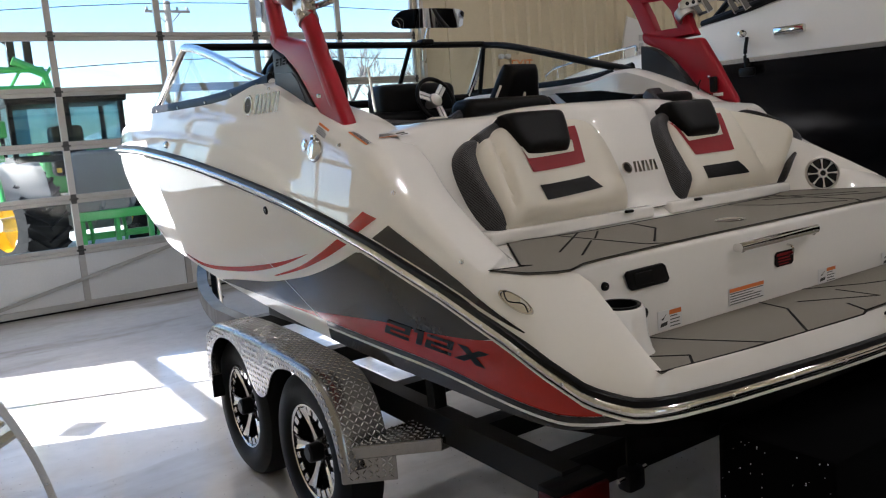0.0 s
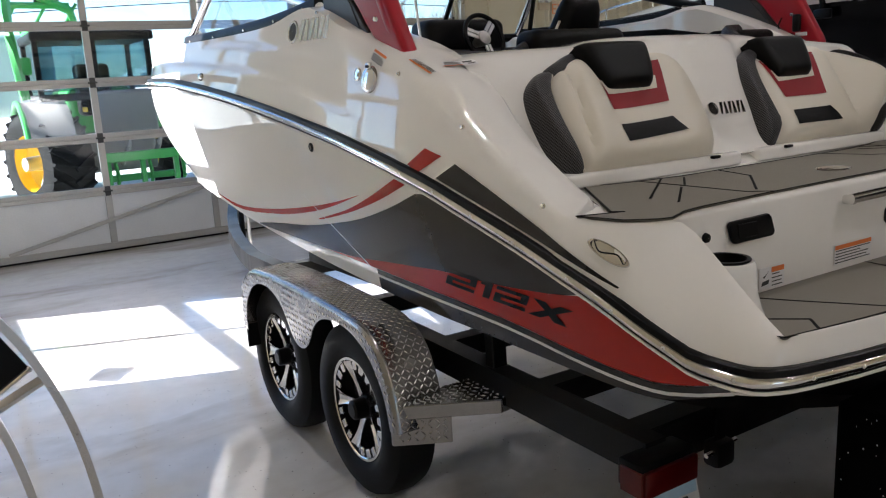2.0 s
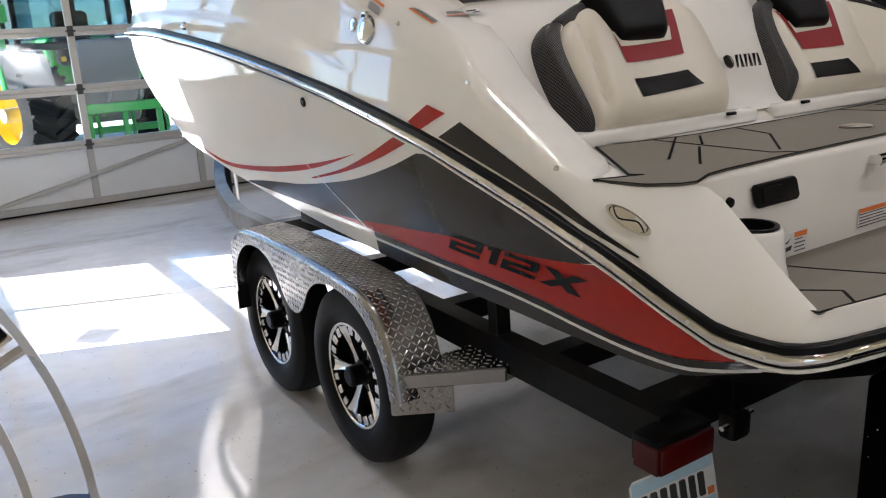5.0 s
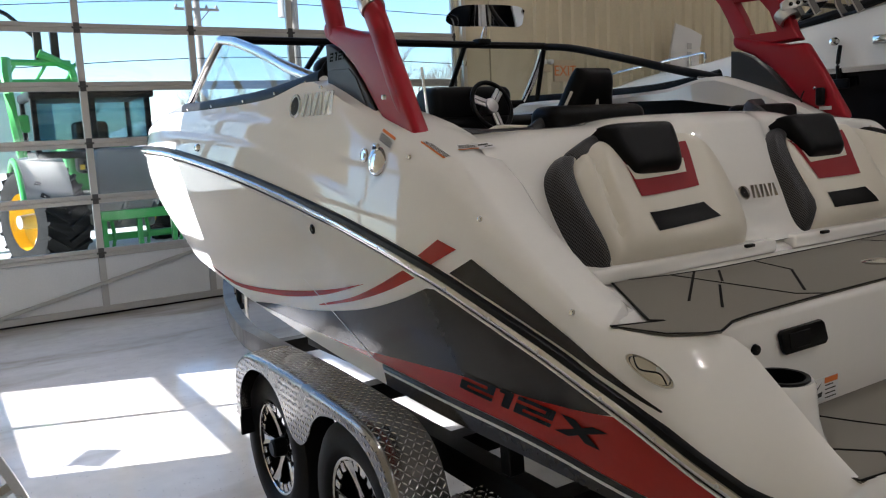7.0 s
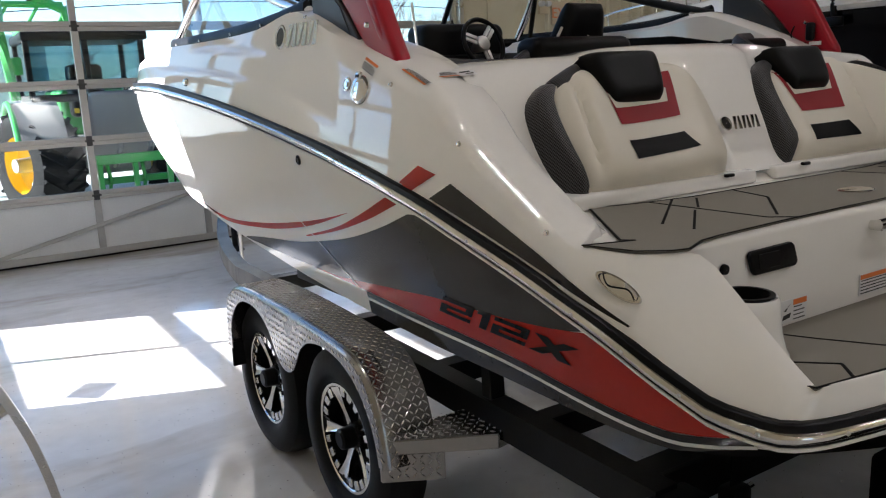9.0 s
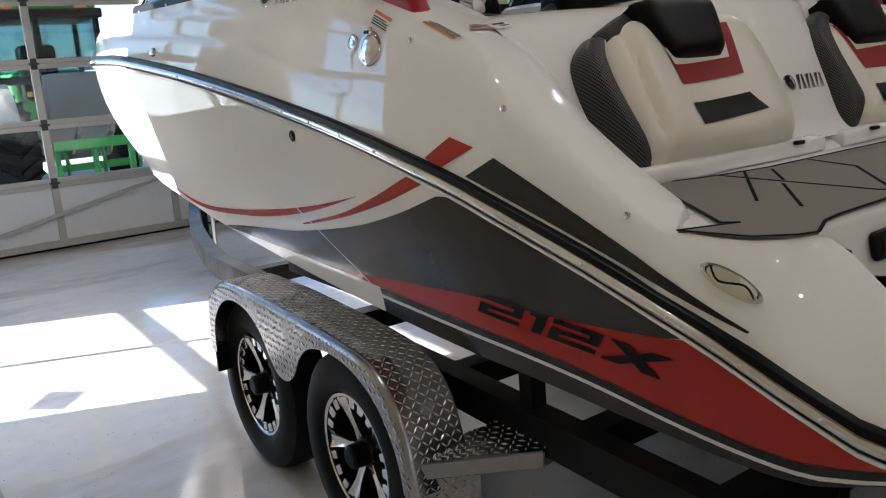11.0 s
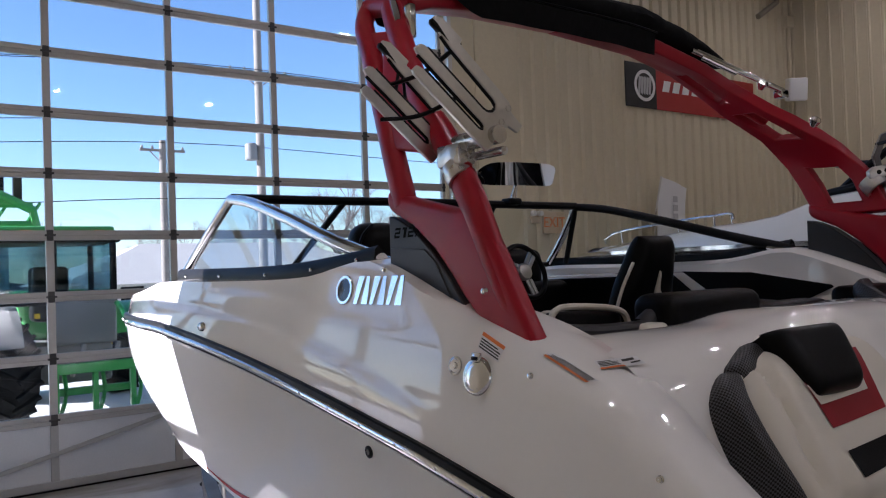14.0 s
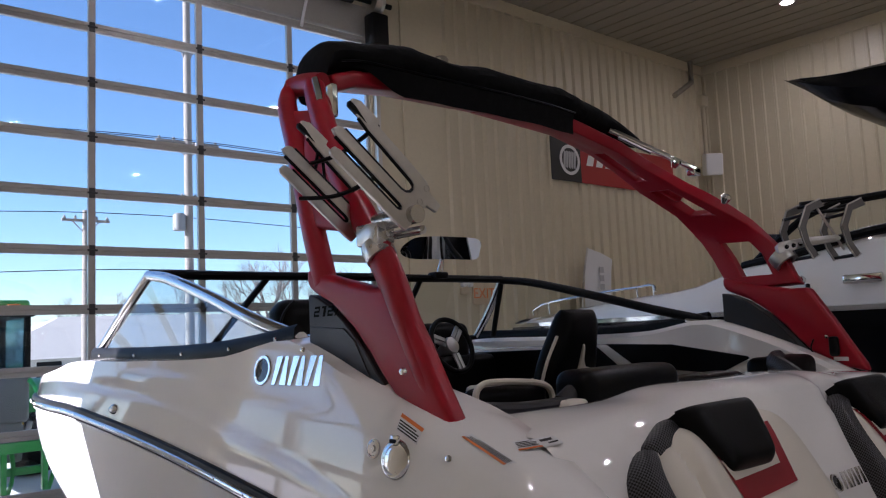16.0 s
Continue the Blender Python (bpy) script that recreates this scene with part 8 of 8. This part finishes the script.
part("mast", box(B(), (-0.28, 15.0, 3.2), (-0.15, 15.15, 3.75), 0.01, 1), BLACKM, comb)
part("mast", tube(B(), [(-1.3, 15.1, 4.2), (-0.9, 15.1, 4.0), (-0.5, 15.1, 3.62)], 0.04, 6), BLACKM, comb)
for x in (-3.2, -0.7):
    part("machine_leg", box(B(), (x - 0.1, 15.6, -0.05), (x + 0.1, 15.9, 2.9), 0.02, 1), GREEN, comb)

# utility poles with cross-arms and wires
WOODP = mat("weathered_pole_wood", (0.17, 0.145, 0.125), 0.8, vary=0.15, fine=12)


def pole(x, y, h, arms, tall=None):
    p = thing("utility_pole", (x, y, -0.05), "weathered wooden utility pole with cross-arms", "utility pole", "utility poles")
    part("post", tube(B(), [(x, y, -0.05), (x, y, h)], [0.22, 0.165], 10), WOODP, p)
    for z, w in arms:
        part("cross_arm", box(B(), (x - w, y - 0.06, z - 0.06), (x + w, y + 0.06, z + 0.06)), WOODP, p, smooth=False)
        for k in (-0.9, -0.45, 0.45, 0.9):
            part("insulator", lathe(B(), [(0.05, 0.0), (0.08, 0.06), (0.04, 0.16), (0.001, 0.18)], 8, Matrix.Translation((x + k * w, y, z + 0.06))), DUST, p)
        part("brace", tube(B(), [(x - w * 0.6, y, z), (x, y, z - 0.7), (x + w * 0.6, y, z)], 0.03, 6), WOODP, p)
    return p


p1 = pole(12.85, 35, 18.5, [(11.2, 1.5), (15.6, 0.5), (8.6, 0.35)])
part("transformer", lathe(B(), [(0.001, 0.0), (0.28, 0.0), (0.28, 0.7), (0.2, 0.78), (0.001, 0.8)], 14, Matrix.Translation((12.35, 34.9, 7.1))), DUST, p1, "grey transformer can")
pole(9.88, 40, 8.6, [(8.1, 1.1)])
for k, (z, y) in enumerate(((11.3, 35), (11.3, 35.3), (8.2, 38), (5.3, 35), (8.9, 36))):
    w = thing("power_line", (0, y, z), "thin black overhead power line", "power line", "power lines")
    part("wire", tube(B(), smooth_path([(-40, y + 8, z - 0.4), (-10, y + 3, z - 0.8), (10, y, z), (30, y - 2, z - 0.5), (60, y - 6, z + 0.6)], 8), 0.02, 5), BLACKP, w)

# low building and bare trees in the distance
ROOFM = mat("pale_shingle_roof", (0.42, 0.38, 0.34), 0.8, vary=0.1)
house = thing("low_building", (16, 48, 0), "low pale building with a wide shingle roof", "building")
part("wall", box(B(), (6.5, 45, -0.05), (26, 56, 1.7)), mat("pale_wall", (0.6, 0.58, 0.54), 0.8), house, smooth=False)
bm = B()
grid(bm, [[(5.8, 44.2, 1.55), (26.6, 44.2, 1.55)], [(11.5, 50, 3.9), (22.0, 50, 3.9)], [(5.8, 56.8, 1.55), (26.6, 56.8, 1.55)]])
bm.faces.new([bm.verts.new(p) for p in ((5.8, 44.2, 1.55), (11.5, 50, 3.9), (5.8, 56.8, 1.55))])
bm.faces.new([bm.verts.new(p) for p in ((26.6, 44.2, 1.55), (22.0, 50, 3.9), (26.6, 56.8, 1.55))])
part("roof", bm, ROOFM, house, "pale grey shingle roof", smooth=False)
for x in (9.0, 13.0, 18.5):
    part("window", box(B(), (x, 44.96, 0.6), (x + 1.2, 45.0, 1.4)), BLACKP, house, smooth=False)
BARK = mat("bare_grey_bark", (0.135, 0.112, 0.10), 0.9, vary=0.15)


def bare_tree(x, y, h, seed):
    random.seed(seed)
    t = thing("bare_tree", (x, y, -0.05), "leafless grey tree with fine branches", "tree", "bare trees")
    trunk, twigs = B(), B()

    def grow(bm, p, d, L, r, depth):
        q = p + d * L
        mid = (p + q) / 2 + Vector((random.uniform(-1, 1), random.uniform(-1, 1), random.uniform(-1, 1))) * L * 0.06
        tube(bm, [p, mid, q], [r, r * 0.85, r * 0.7], 4 if depth > 1 else 7, cap=False)
        if depth < 5:
            for k in range(3 if depth else 4):
                ax = Vector((random.uniform(-1, 1), random.uniform(-1, 1), random.uniform(-0.2, 0.8))).normalized()
                nd = (d + ax * random.uniform(0.55, 0.95)).normalized()
                grow(twigs if depth >= 1 else bm, p + (q - p) * random.uniform(0.6, 1.0), nd, L * random.uniform(0.58, 0.78), r * 0.55, depth + 1)
    grow(trunk, Vector((x, y, -0.05)), Vector((random.uniform(-0.05, 0.05), 0, 1)).normalized(), h * 0.36, h * 0.02, 0)
    part("trunk", trunk, BARK, t)
    part("twigs", twigs, BARK, t, "crown of fine bare twigs")


for i, (x, y, h) in enumerate(((36, 70, 12.5), (40, 72, 11), (32.5, 68, 9), (21, 66, 8), (24.5, 68, 7.5), (18.5, 70, 7.0), (46, 74, 12), (10, 75, 7.5), (4, 78, 7), (28, 72, 8.5), (-2, 80, 7), (52, 78, 11))):
    bare_tree(x, y, h, 40 + i)
bare_tree(-9.7, 7.2, 4.3, 61)
bm = B()
random.seed(3)
prof = [(-200 + 4 * k, 1.6 + 2.2 * random.random() + 1.5 * math.sin(k * 0.21)) for k in range(130)]
grid(bm, [[(x, 130, -0.2) for x, z in prof], [(x, 131, max(0.8, z)) for x, z in prof]])
part("backdrop_treeline", bm, mat("distant_scrub", (0.20, 0.18, 0.17), 0.95, vary=0.25, fine=1.5), kind="structure", label="distant grey scrub and treeline")

# a small sign on a post and a bare shrub in the yard, west of the tall window
sign = thing("yard_sign", (-4.02, 4.74, -0.05), "small white tilted sign board on a thin post", "sign")
part("post", tube(B(), [(-4.02, 4.66, -0.05), (-4.02, 4.66, 1.02)], 0.008, 8), ALU, sign)
part("board", prism(B(), [(4.67, 0.93), (4.90, 0.99), (4.82, 1.07), (4.57, 1.0)], 0.006, Matrix(((0, 0, 1, -4.01), (1, 0, 0, 0), (0, 1, 0, 0), (0, 0, 0, 1))), 0.001, 1), LABELW, sign, "white board")
random.seed(77)
shrub = thing("bare_shrub", (-4.1, 5.08, -0.05), "leafless shrub with thin upright twigs", "shrub")
for k in range(16):
    y0 = 5.08 + random.uniform(-0.1, 0.1)
    end = 4.74 + 0.68 * (k + random.random()) / 16
    top = random.uniform(0.84, 0.99)
    path = smooth_path([(-4.1 + random.uniform(-0.05, 0.05), y0, -0.05), (-4.1, (y0 + end) / 2, 0.45), (-4.1, end, top - 0.18), (-4.1 + random.uniform(-0.05, 0.05), end + random.uniform(-0.05, 0.05), top)], 2)
    part("twig", tube(B(), path, [0.009 - 0.007 * i / (len(path) - 1) for i in range(len(path))], 5), BARK, shrub)
